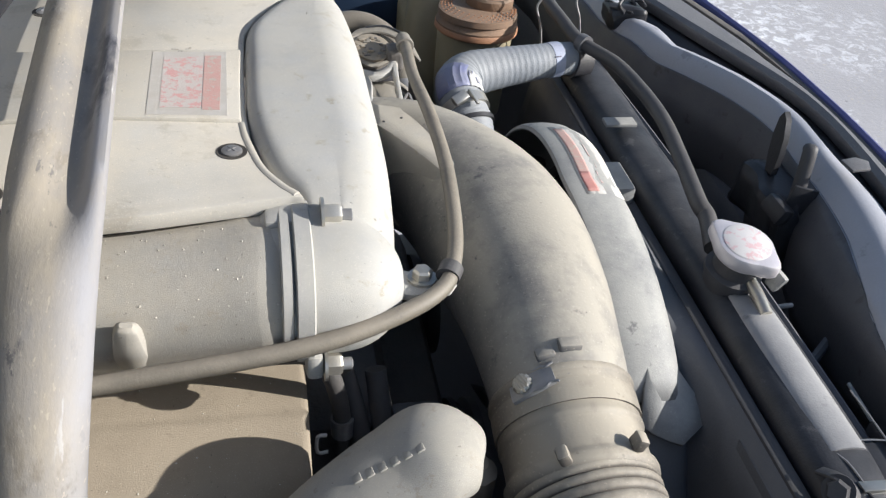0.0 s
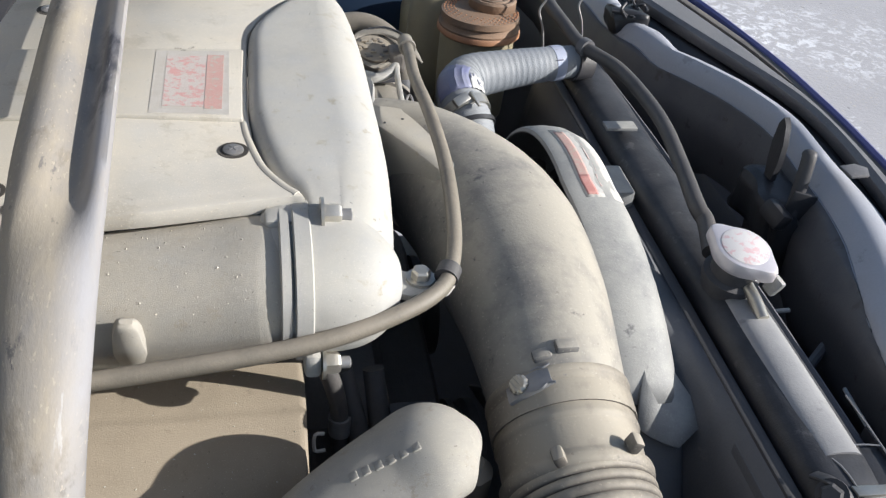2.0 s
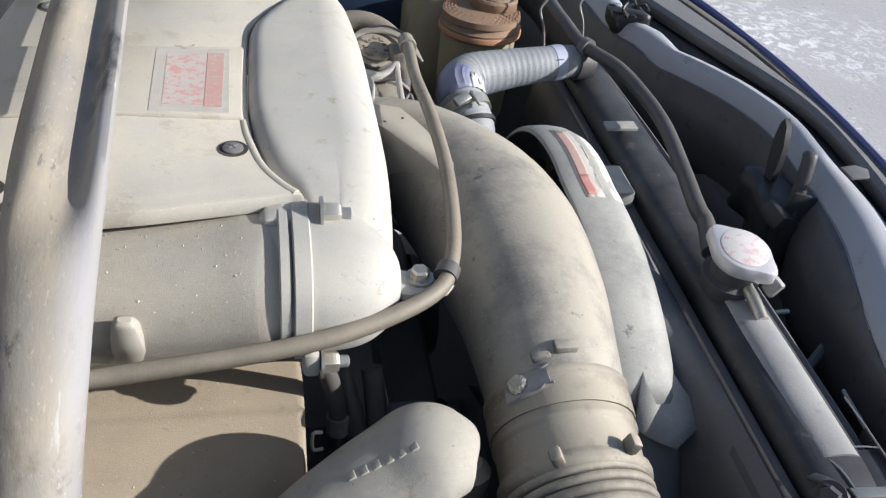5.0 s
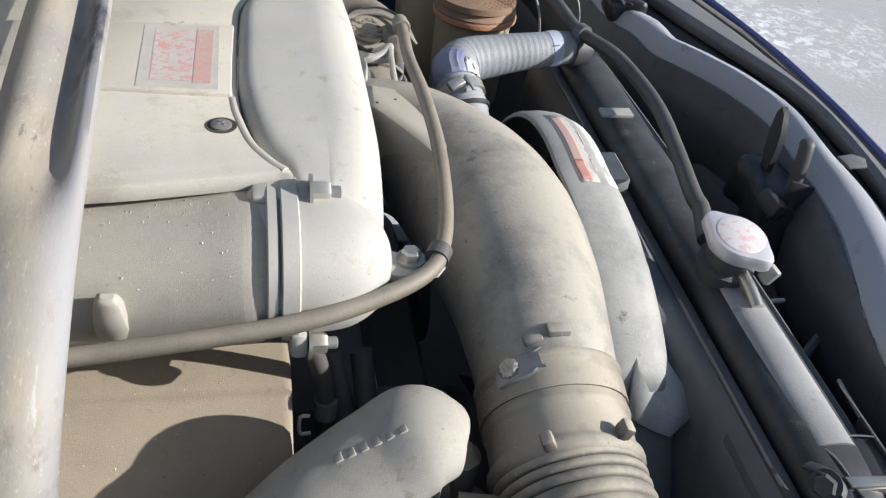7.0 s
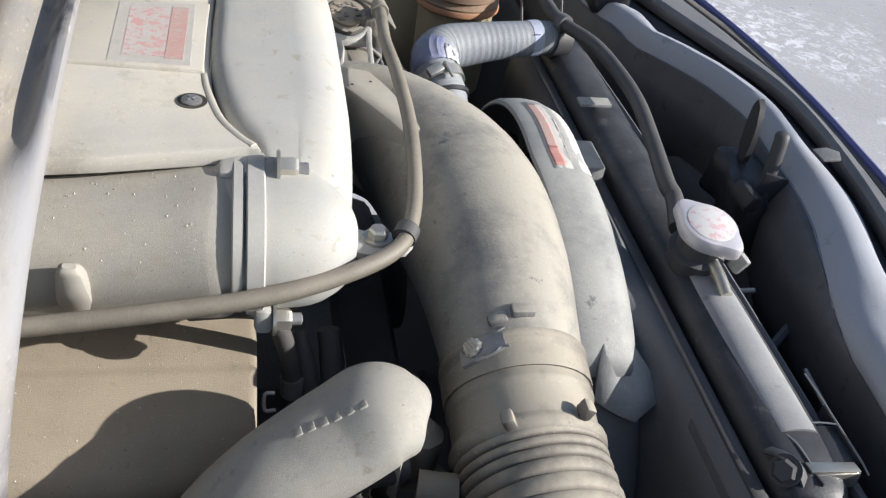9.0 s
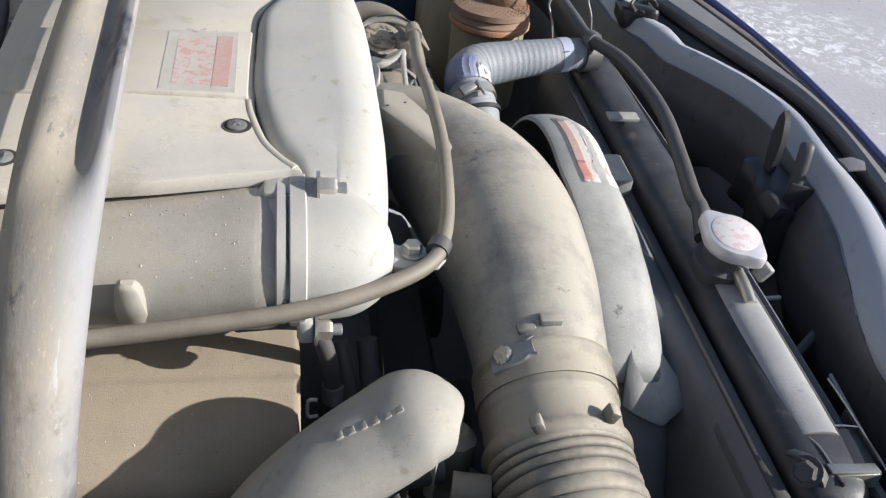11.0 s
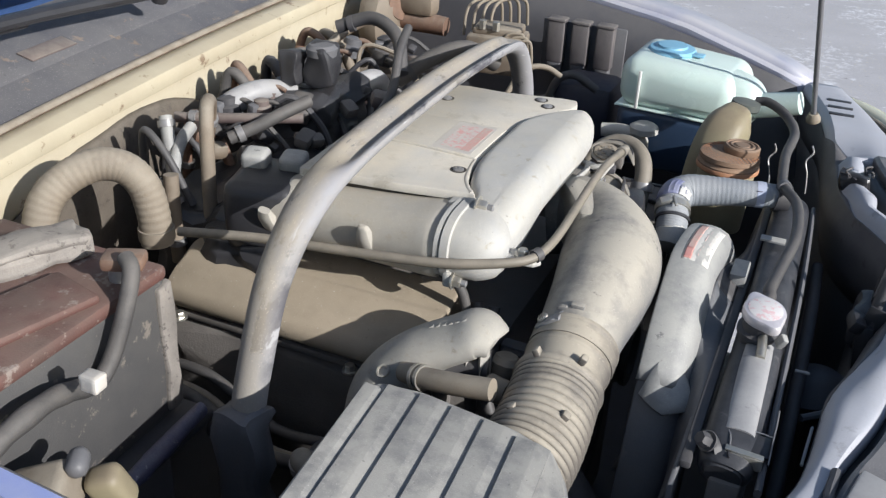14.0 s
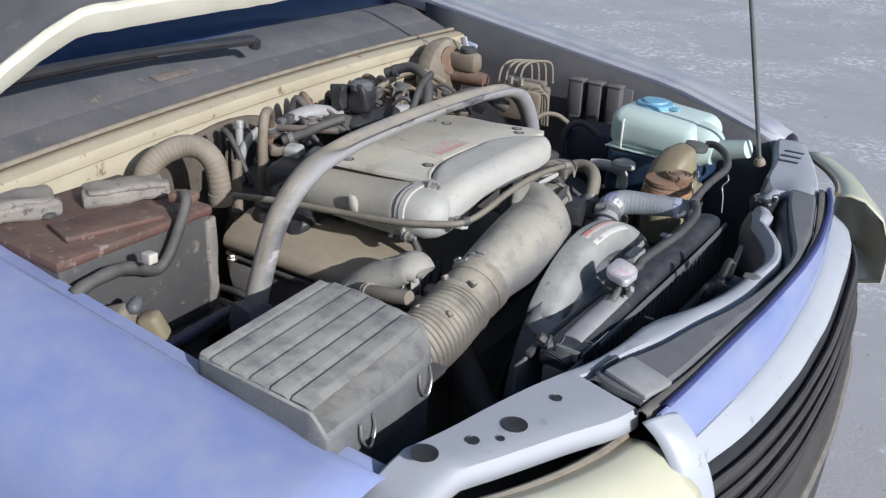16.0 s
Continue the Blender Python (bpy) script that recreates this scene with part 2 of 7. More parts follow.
ALU_DIRTY = mat("oily_dusty_casting", (0.20, 0.185, 0.165), (0.12, 0.112, 0.10), 22, 600, 0.65, 0.1, 0.2, 0.5, dustcol=(0.38, 0.345, 0.28), speckle=0.4)
LABEL_WHITE = mat("worn_white_label", (0.68, 0.67, 0.64), (0.60, 0.57, 0.53), 60, 800, 0.55, dust=0.25, spots=((0.62, 0.50, 0.47), 0.58))
LABEL_RED = mat("worn_red_print_on_label", (0.60, 0.55, 0.51), (0.56, 0.47, 0.43), 34, 600, 0.6, dust=0.2, spots=((0.63, 0.33, 0.31), 0.50))
LABEL_BAR = mat("scratched_red_bar", (0.62, 0.31, 0.28), (0.58, 0.40, 0.35), 60, 600, 0.6, dust=0.3, spots=((0.50, 0.45, 0.39), 0.54))
GRIT = mat("pale_sand_grains", (0.62, 0.58, 0.50), (0.48, 0.44, 0.37), 400, 900, 0.8, bump=0.0)
RADBLACK = mat("black_radiator_plastic", (0.026, 0.026, 0.030), (0.042, 0.042, 0.047), 12, 400, 0.38, 0, 0.15, 0.025)
RADTOP = mat("dusty_black_tank_plastic", (0.026, 0.027, 0.032), (0.042, 0.042, 0.047), 14, 500, 0.5, 0, 0.15, 0.22, dustcol=(0.20, 0.20, 0.205), settle=(0.15, 0.9), patch=(0.34, 0.60), spots=((0.09, 0.088, 0.09), 0.62))
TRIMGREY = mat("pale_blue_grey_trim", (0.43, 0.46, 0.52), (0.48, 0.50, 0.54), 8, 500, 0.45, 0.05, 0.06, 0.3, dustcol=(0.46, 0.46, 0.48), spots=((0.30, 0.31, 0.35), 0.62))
SHADEBLUE = mat("shaded_blue_paint_edge", (0.035, 0.045, 0.20), (0.055, 0.06, 0.22), 20, 600, 0.5, 0.0, 0.08, 0.2, dustcol=(0.20, 0.20, 0.27))
PALEBLUE = mat("pale_blue_printed_band", (0.40, 0.45, 0.60), (0.46, 0.49, 0.60), 40, 600, 0.5, dust=0.2)
SEAL = mat("dark_brown_rubber_seal", (0.105, 0.097, 0.096), (0.145, 0.128, 0.118), 22, 500, 0.8, 0, 0.25, 0.25)
# same paint made paler: dust plus the horizon's reflection, put into the colour
BLUEPALE = mat("blue_paint_with_dust_and_reflection", (0.27, 0.29, 0.40), (0.33, 0.34, 0.42), 6, 700, 0.5, 0.05, 0.04, 0.8, coat=0.3, dustcol=(0.47, 0.46, 0.475), patch=(0.22, 0.55))
# panel paint again, darkened so that the colour carries the inner face's shade
WALLGREY = mat("shaded_panel_wall", (0.080, 0.080, 0.092), (0.108, 0.106, 0.115), 14, 500, 0.6, 0.0, 0.15, 0.15, spots=((0.06, 0.055, 0.06), 0.60))
COVERGREY = mat("grey_dusty_panel_cover", (0.105, 0.103, 0.112), (0.15, 0.145, 0.148), 12, 500, 0.42, 0.0, 0.2, 0.35, dustcol=(0.30, 0.29, 0.285), spots=((0.10, 0.098, 0.105), 0.60), speckle=0.3)
CLOTH = mat("pale_cream_trim", (0.72, 0.70, 0.60), (0.62, 0.59, 0.50), 10, 300, 0.7, dust=0.2)


def ground_material():
    """Grey concrete with broken crusts of white ice, thick in some places and fine flecks in others."""
    m = mat("icy_concrete", (0.53, 0.515, 0.525), (0.40, 0.39, 0.40), 2.1, 60, 0.75, 0, 1.0, 0.0, spots=((0.66, 0.66, 0.68), 0.60), contrast=0.9, speckle=0.8)
    n, l = m.node_tree.nodes, m.node_tree.links
    b = n["Principled BSDF"]
    old = b.inputs["Base Color"].links[0].from_socket
    co = n.new("ShaderNodeTexCoord").outputs["Object"]
    masks = []
    for sc, lo, hi, rough in ((0.9, 0.49, 0.64, 0.6), (19.0, 0.51, 0.555, 0.78)):
        t = n.new("ShaderNodeTexNoise")
        t.inputs["Scale"].default_value, t.inputs["Detail"].default_value, t.inputs["Roughness"].default_value = sc, 8, rough
        t.inputs["Distortion"].default_value = 0.6
        l.new(co, t.inputs["Vector"])
        r = n.new("ShaderNodeMapRange")
        r.inputs["From Min"].default_value, r.inputs["From Max"].default_value = lo, hi
        l.new(t.outputs["Fac"], r.inputs["Value"])
        masks.append(r.outputs[0])
    f = n.new("ShaderNodeMath")
    f.operation = "MULTIPLY"
    l.new(masks[0], f.inputs[0])
    l.new(masks[1], f.inputs[1])
    x = n.new("ShaderNodeMix")
    x.data_type = "RGBA"
    l.new(f.outputs[0], x.inputs[0])
    l.new(old, x.inputs[6])
    x.inputs[7].default_value = (0.86, 0.86, 0.88, 1)
    l.new(x.outputs[2], b.inputs["Base Color"])
    return m


GROUND = ground_material()



def worn_bar(m):
    """The flank of the brace that was rubbed: bare blue-grey steel in long scuffs with dark stains between."""
    n, l = m.node_tree.nodes, m.node_tree.links
    b = n["Principled BSDF"]
    old = b.inputs["Base Color"].links[0].from_socket
    co = n.new("ShaderNodeTexCoord").outputs["Object"]
    sep = n.new("ShaderNodeSeparateXYZ")
    l.new(co, sep.inputs[0])

    def calc(op, a, c):
        x = n.new("ShaderNodeMath")
        x.operation = op
        for v, k in ((a, 0), (c, 1)):
            if isinstance(v, float):
                x.inputs[k].default_value = v
            else:
                l.new(v, x.inputs[k])
        return x.outputs[0]

    def span(v, lo, hi):
        r = n.new("ShaderNodeMapRange")
        r.inputs["From Min"].default_value, r.inputs["From Max"].default_value = lo, hi
        l.new(v, r.inputs["Value"])
        return r.outputs[0]

    def patches(scale, stretch, lo, hi):
        mp = n.new("ShaderNodeMapping")
        mp.inputs["Scale"].default_value = stretch
        l.new(co, mp.inputs["Vector"])
        t = n.new("ShaderNodeTexNoise")
        t.inputs["Scale"].default_value, t.inputs["Detail"].default_value, t.inputs["Roughness"].default_value = scale, 7, 0.62
        l.new(mp.outputs[0], t.inputs["Vector"])
        return span(t.outputs["Fac"], lo, hi)

    across = calc("ADD", sep.outputs["X"], calc("ADD", calc("MULTIPLY", sep.outputs["Y"], 0.05), 0.069))
    flank = span(across, 0.006, 0.020)
    for colour, mask in (((0.30, 0.295, 0.305), calc("MULTIPLY", flank, patches(14.0, (1, 0.25, 0.5), 0.36, 0.52))),
                         ((0.085, 0.083, 0.095), calc("MULTIPLY", flank, patches(17.0, (1, 0.30, 0.5), 0.515, 0.58))),
                         ((0.50, 0.495, 0.50), calc("MULTIPLY", flank, patches(50.0, (1.6, 0.12, 0.5), 0.61, 0.65)))):
        x = n.new("ShaderNodeMix")
        x.data_type = "RGBA"
        l.new(mask, x.inputs[0])
        l.new(old, x.inputs[6])
        x.inputs[7].default_value = (*colour, 1)
        old = x.outputs[2]
    l.new(old, b.inputs["Base Color"])


worn_bar(BARMAT)

# ---- building blocks ----
PLACE = {}


def thing(name, base, label, category, group="", kind=""):
    ob = new(name)
    ob.location = base
    ob.empty_display_size = 0.05
    PLACE[ob.name] = Matrix.Translation(base)
    return tagged(ob, label, category, group, kind)


def mesh_of(name, bm, material, sharp=38):
    bmesh.ops.recalc_face_normals(bm, faces=bm.faces)
    for f in bm.faces:
        f.smooth = True
    for e in bm.edges:
        if len(e.link_faces) == 2 and e.calc_face_angle(0) > radians(sharp):
            e.smooth = False
    me = bpy.data.meshes.new(name)
    bm.to_mesh(me)
    bm.free()
    me.materials.append(material)
    return me


def part(name, bm, material, parent, label="", sharp=38, solid=0.0):
    """Links a bmesh, given in the place's own metres, as one mesh under a thing or a part."""
    ob = new(name, mesh_of(name, bm, material, sharp))
    if parent is not None:
        ob.parent = parent
        ob.matrix_parent_inverse = PLACE[parent.name].inverted()
    PLACE[ob.name] = Matrix.Identity(4)
    if solid:
        mod = ob.modifiers.new("thickness", "SOLIDIFY")
        mod.thickness, mod.offset = solid, 0.0
    return tagged(ob, label)


def whole(name, bm, material, label, category, group="", kind="", sharp=38, solid=0.0):
    return tagged(part(name, bm, material, None, label, sharp, solid), label, category, group, kind)


def spline(points, res=6):
    pts = [np.array(p, float) for p in points]
    ext = [2 * pts[0] - pts[1], *pts, 2 * pts[-1] - pts[-2]]
    out = []
    for i in range(1, len(ext) - 2):
        p0, p1, p2, p3 = ext[i - 1:i + 3]
        for k in range(res):
            t = k / res
            out.append(0.5 * (2 * p1 + (p2 - p0) * t + (2 * p0 - 5 * p1 + 4 * p2 - p3) * t * t + (3 * p1 - p0 - 3 * p2 + p3) * t ** 3))
    out.append(pts[-1])
    return out


def sweep(points, radii, n=20, res=6, up=(0, 0, 1), shape=None, caps=True, power=2.0, section=None):
    """A tube along a smooth line. radii: one number, or for each point a number or (across, upward)."""
    m = len(points)
    if not isinstance(radii, (list, tuple)):
        radii = [radii] * m
    rr = [(r, r) if not isinstance(r, (list, tuple)) else r for r in radii]
    full = spline([(*p, *r) for p, r in zip(points, rr)], res)
    c = [Vector(q[:3]) for q in full]
    bm = bmesh.new()
    rings = []
    side = None
    for i, p in enumerate(c):
        d = (c[min(i + 1, len(c) - 1)] - c[max(i - 1, 0)]).normalized()
        if side is None:
            side = d.cross(Vector(up))
        side = (side - d * side.dot(d)).normalized()
        top = side.cross(d)
        ra, rb = full[i][3], full[i][4]
        ring = []
        if section:
            for cx, cy in section(i / (len(c) - 1), n):
                ring.append(bm.verts.new(p + side * (ra * cx) + top * (rb * cy)))
            rings.append(ring)
            continue
        for k in range(n):
            a = 2 * math.pi * k / n
            ca, sa = math.cos(a), math.sin(a)
            ca, sa = math.copysign(abs(ca) ** (2 / power), ca), math.copysign(abs(sa) ** (2 / power), sa)
            f = shape(i / (len(c) - 1), a) if shape else 1.0
            ring.append(bm.verts.new(p + side * (ra * ca * f) + top * (rb * sa * f)))
        rings.append(ring)
    for r0, r1 in zip(rings, rings[1:]):
        for k in range(n):
            bm.faces.new((r0[k], r0[(k + 1) % n], r1[(k + 1) % n], r1[k]))
    if caps:
        bm.faces.new(rings[0])
        bm.faces.new(rings[-1])
    return bm


def box(c, s, bevel=0.004, turn=(0, 0, 0), seg=2):
    bm = bmesh.new()
    bmesh.ops.create_cube(bm, size=1)
    bmesh.ops.transform(bm, matrix=Matrix.Diagonal((*s, 1)), verts=bm.verts)
    if bevel:
        bmesh.ops.bevel(bm, geom=bm.edges[:], offset=min(bevel, min(s) * 0.45), segments=seg, profile=0.5, affect="EDGES")
    bmesh.ops.transform(bm, matrix=pose(*c, *turn), verts=bm.verts)
    return bm


def lathe(profile, c, axis=(0, 0, 1), n=28, shape=None):
    """A turned body: profile of (radius, height) along an axis from c."""
    bm = bmesh.new()
    q = Vector((0, 0, 1)).rotation_difference(Vector(axis).normalized())
    rings = []
    for r, h in profile:
        rings.append([bm.verts.new(Vector(c) + q @ Vector((r * (shape(a) if shape else 1) * math.cos(a), r * (shape(a) if shape else 1) * math.sin(a), h)))
                      for a in (2 * math.pi * k / n for k in range(n))])
    for r0, r1 in zip(rings, rings[1:]):
        for k in range(n):
            bm.faces.new((r0[k], r0[(k + 1) % n], r1[(k + 1) % n], r1[k]))
    bm.faces.new(rings[0])
    bm.faces.new(rings[-1])
    return bm


def slab(outline, z0, z1, bevel=0.002, tilt=None):
    """A plate from an outline of (x, y), between two heights; tilt(x, y) adds to the height."""
    bm = bmesh.new()
    f = bm.faces.new([bm.verts.new((x, y, z0)) for x, y in outline])
    r = bmesh.ops.extrude_face_region(bm, geom=[f])
    bmesh.ops.translate(bm, vec=(0, 0, z1 - z0), verts=[v for v in r["geom"] if isinstance(v, bmesh.types.BMVert)])
    if bevel:
        bmesh.ops.bevel(bm, geom=bm.edges[:], offset=bevel, segments=2, profile=0.5, affect="EDGES")
    if tilt:
        for v in bm.verts:
            v.co.z += tilt(v.co.x, v.co.y)
    return bm


def loft(rows):
    """A sheet through rows of points."""
    bm = bmesh.new()
    vs = [[bm.verts.new(p) for p in r] for r in rows]
    for a, b in zip(vs, vs[1:]):
        for k in range(len(a) - 1):
            bm.faces.new((a[k], a[k + 1], b[k + 1], b[k]))
    return bm


def joined(*bms):
    out = bmesh.new()
    for b in bms:
        me = bpy.data.meshes.new("tmp")
        b.to_mesh(me)
        out.from_mesh(me)
        bpy.data.meshes.remove(me)
        b.free()
    return out


def bolt(parent, c, axis=(0, 0, 1), r=0.007, h=0.006, name="bolt", material=None):
    a = Vector(axis).normalized()
    head = lathe([(r * 0.6, 0), (r, 0.0), (r, h * 0.8), (r * 0.8, h), (r * 0.3, h)], Vector(c) + a * 0.002, axis, 6)
    washer = lathe([(r * 0.5, 0), (r * 1.45, 0), (r * 1.45, 0.0022), (r * 0.5, 0.0022)], c, axis, 18)
    return part(name, joined(head, washer), material or STEEL, parent)


def clamp(parent, c, axis, r, w=0.012, name="hose_clamp", material=None, label="steel hose clamp band"):
    """A worm-drive band with its screw housing."""
    band = lathe([(r, -w / 2), (r + 0.0018, -w / 2), (r + 0.0018, w / 2), (r, w / 2)], c, axis, 32)
    return part(name, band, material or STEEL_WORN, parent, label)


def lump(c, s, seed, amount=0.012, bevel=0.02):
    """A cast block with an uneven skin of ribs and hollows."""
    bm = box(c, s, bevel, (0, 0, 0), 2)
    bmesh.ops.subdivide_edges(bm, edges=bm.edges[:], cuts=5, use_grid_fill=True)
    for v in bm.verts:
        q = (v.co + Vector((seed, 0, 0))) * 28
        v.co += Vector((noise.noise(q), noise.noise(q + Vector((7, 0, 0))), noise.noise(q + Vector((0, 9, 0))))) * amount
    return bm

# ---- ground ----
bm = bmesh.new()
bmesh.ops.create_grid(bm, x_segments=60, y_segments=60, size=150)
for v in bm.verts:
    v.co.z = 0.02 * noise.noise(v.co * 0.35)
whole("ground", bm, GROUND, "grey concrete yard with patches of thin ice", "ground", kind="structure")


# ---- car body ----
CENTRE = 0.80                      # the car's middle line


def drop(x):
    """Height of the fender line, which falls towards the front."""
    return 1.0 - 0.155 * x


def drop_far(x):
    """The same line on the far side, where the edge stands a little prouder."""
    return 1.065 - 0.14 * x - 0.15 * max(0.0, x - 0.08)


car = thing("car_body", (0, CENTRE, 0), "blue car body with its bonnet raised, dusty and open engine bay", "car body")


def fender(sign):
    """One front wing: inner flange, rounded top, outer skin."""
    rows = []
    for k in range(25):
        x = -1.3 + k * 0.07
        t = max(0.0, (x - 0.25) / 0.13)
        inward = 0.012 * t * t
        e = CENTRE + sign * (0.852 - 0.05 * x - inward)
        z = (drop(x) if sign < 0 else drop_far(x)) - 0.004 * t * t
        sec = [(-0.03, -0.05), (-0.030, -0.012), (-0.002, -0.010), (0.0, -0.002), (0.006, 0.003), (0.02, 0.004), (0.06, 0.002), (0.11, -0.008), (0.16, -0.03), (0.19, -0.065), (0.205, -0.12), (0.21, -0.22), (0.22, -0.40), (0.23, -0.55)]
        rows.append([(x, e + sign * (o - (0.02 * t * t if o > 0.1 else 0)), z + h) for o, h in sec])
    return loft(rows)


part("fender", fender(-1), BLUE, car, "blue painted front wing, dust and pale reflection in its colour", solid=0.0015)
part("fender", fender(1), BLUEPALE, car, "blue painted front wing, dust and pale reflection in its colour", solid=0.0015)

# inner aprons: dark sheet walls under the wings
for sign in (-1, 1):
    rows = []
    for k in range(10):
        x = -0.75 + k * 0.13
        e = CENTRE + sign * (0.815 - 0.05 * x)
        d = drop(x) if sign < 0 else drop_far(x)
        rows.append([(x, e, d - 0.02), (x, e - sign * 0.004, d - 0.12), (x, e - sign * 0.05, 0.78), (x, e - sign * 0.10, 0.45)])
    # on the far side the blue is darkened, shade put into the colour
    part("inner_apron", loft(rows), DARKBLUE if sign > 0 else BLACK, car, "dark inner wing panel", solid=0.003)


# cowl, firewall and screen
def cowl_x(y):
    return -0.497 - 0.085 * y + 0.02 * ((y - 0.8) / 0.8) ** 2


def crown(y):
    return 0.012 * (1 - ((y - 0.8) / 0.8) ** 2)


def across(section, y0=-0.04, y1=1.70, n=28):
    rows = []
    for k in range(n + 1):
        y = y0 + (y1 - y0) * k / n
        rows.append([(cowl_x(y) + dx, y, z - 0.022 + crown(y)) for dx, z in section])
    return loft(rows)


part("firewall", across([(0.012, 1.072), (0.012, 1.03), (0.004, 0.985), (-0.012, 0.97), (-0.012, 0.45)]), CREAM, car, "cream painted firewall, dusty", solid=0.003)
part("firewall_lip", across([(-0.035, 1.104), (-0.004, 1.103), (0.014, 1.097), (0.018, 1.09), (0.016, 1.076), (0.005, 1.074)]), CREAM, car, "cream flange of the firewall", solid=0.003)
rows = []
for k in range(57):
    y = -0.03 + 1.65 * k / 56
    top = 0.990 + 0.058 * math.exp(-((y - 0.58) / 0.20) ** 4) + 0.012 * noise.noise((y * 9, 0, 0))
    rows.append([(cowl_x(y) + dx, y, z) for dx, z in ((0.012, top), (0.020, top - 0.006), (0.027, top - 0.03), (0.026, 0.80), (0.024, 0.55))])
part("firewall_mat", loft(rows), MATBROWN, car, "brown dusty firewall insulation", solid=0.006)
part("bonnet_seal", sweep([(cowl_x(y) - 0.030, y, 1.086 + crown(y)) for y in np.linspace(-0.02, 1.66, 12)], [(0.008, 0.006)] * 12, 10, 3), BROWN, car, "brown dusty rubber weatherstrip")
part("cowl_panel", across([(-0.036, 1.100), (-0.05, 1.104), (-0.105, 1.124), (-0.108, 1.120), (-0.113, 1.126), (-0.20, 1.15), (-0.27, 1.155), (-0.275, 1.12)], -0.1, 1.75), COWL, car, "grey dusty plastic cowl panel", solid=0.003)
part("rust_patch", box((-0.685, 0.600, 1.1255), (0.030, 0.10, 0.003), 0.0015, (0, 15, 5)), RELAY, car, "brown rusty patch on the cowl")
part("windscreen", across([(-0.255, 1.150), (-0.45, 1.25), (-0.75, 1.40), (-1.05, 1.53)], -0.05, 1.65), GLASS, car, "tinted windscreen glass", solid=0.004)
part("cabin_wall", joined(box((-1.65, CENTRE, 0.85), (0.02, 1.6, 1.3), 0.004), box((-1.15, CENTRE, 0.75), (0.6, 1.5, 0.7), 0.02)), BLACK, car)

# bonnet raised on its hinges, seen by its rear edge
def bonnet_z(y):
    """The rear edge runs flat across the car and drops at its near corner."""
    d = 0.34 - y
    return 1.284 - (0.073 * (d / 0.18) ** 1.3 if d > 0 else 0.0)


hood_dir = Vector((0.50, 0, 0.866))
rows = []
for k in range(41):
    y = -0.02 + 1.62 * k / 40
    b = Vector((-0.615, y, bonnet_z(y) - 0.012))
    rows.append([b + hood_dir * s + Vector((-0.866, 0, 0.5)) * h for s, h in ((0.0, 0.015), (0.0, 0.0), (0.012, -0.008), (0.05, -0.006), (0.055, 0.01), (0.30, 0.012), (0.75, 0.02))])
bonnet = part("bonnet", loft(rows), BLUE, car, "raised blue bonnet", solid=0.004)
lining = [[Vector(p) + Vector((0.866, 0, -0.5)) * 0.012 for p in r[3:]] for r in rows]
part("bonnet_liner", loft(lining), SHROUD_DARK, bonnet, "dark grey bonnet lining", solid=0.004)
rows = []
for k in range(41):
    y = 0.0 + 1.58 * k / 40
    b = Vector((-0.609, y, bonnet_z(y) - 0.014 + 0.004 * noise.noise((y * 14, 3, 0))))
    rows.append([b + hood_dir * s + Vector((0.866, 0, -0.5)) * h for s, h in ((-0.004, 0.002), (0.0, 0.012), (0.02, 0.016), (0.05, 0.015), (0.058, 0.002))])
part("bonnet_frame", loft(rows), CLOTH, bonnet, "cream inner edge of the bonnet", solid=0.003)

# front panel that carries the latch: outlines as x over y, from the near wing to the far one
Y_IN, X_IN = (-0.055, 0.0, 0.06, 0.144, 0.231, 0.321, 0.38, 0.50, 0.559, 0.597, 0.666, 0.765, 0.824, 0.89, 0.93, 0.98, 1.05, 1.12, 1.22, 1.40, 1.60), (0.335, 0.375, 0.395, 0.415, 0.440, 0.479, 0.486, 0.494, 0.510, 0.517, 0.533, 0.553, 0.559, 0.541, 0.517, 0.484, 0.458, 0.448, 0.440, 0.415, 0.36)
Y_GAP, X_GAP = (0.20, 0.292, 0.33, 0.401, 0.48, 0.575, 0.66, 0.73, 0.80, 0.862, 0.93, 0.977, 1.071, 1.15, 1.25), (0.470, 0.496, 0.504, 0.532, 0.548, 0.576, 0.590, 0.597, 0.600, 0.594, 0.572, 0.556, 0.526, 0.505, 0.485)
Y_OUT, X_OUT = (-0.10, -0.02, 0.05, 0.16, 0.215, 0.289, 0.372, 0.478, 0.60, 0.713, 0.854, 0.971, 1.10, 1.16, 1.30, 1.46, 1.62), (0.38, 0.455, 0.495, 0.550, 0.583, 0.597, 0.609, 0.618, 0.628, 0.633, 0.633, 0.622, 0.595, 0.582, 0.55, 0.50, 0.44)


def line_x(ys, xs, y):
    """A smoothed line through the given points."""
    return float(np.mean([np.interp(y + d, ys, xs) for d in (-0.025, -0.012, 0.0, 0.012, 0.025)]))


def front_z(x, y):
    return 0.984 - 0.02 * (x - 0.58) - 0.018 * ((y - 0.8) / 0.8) ** 2


def roll(y):
    """How far the panel rolls down towards the bay, beyond the latch."""
    return min(1.0, max(0.0, (y - 0.45) / 0.16)) * min(1.0, max(0.0, (1.30 - y) / 0.12))


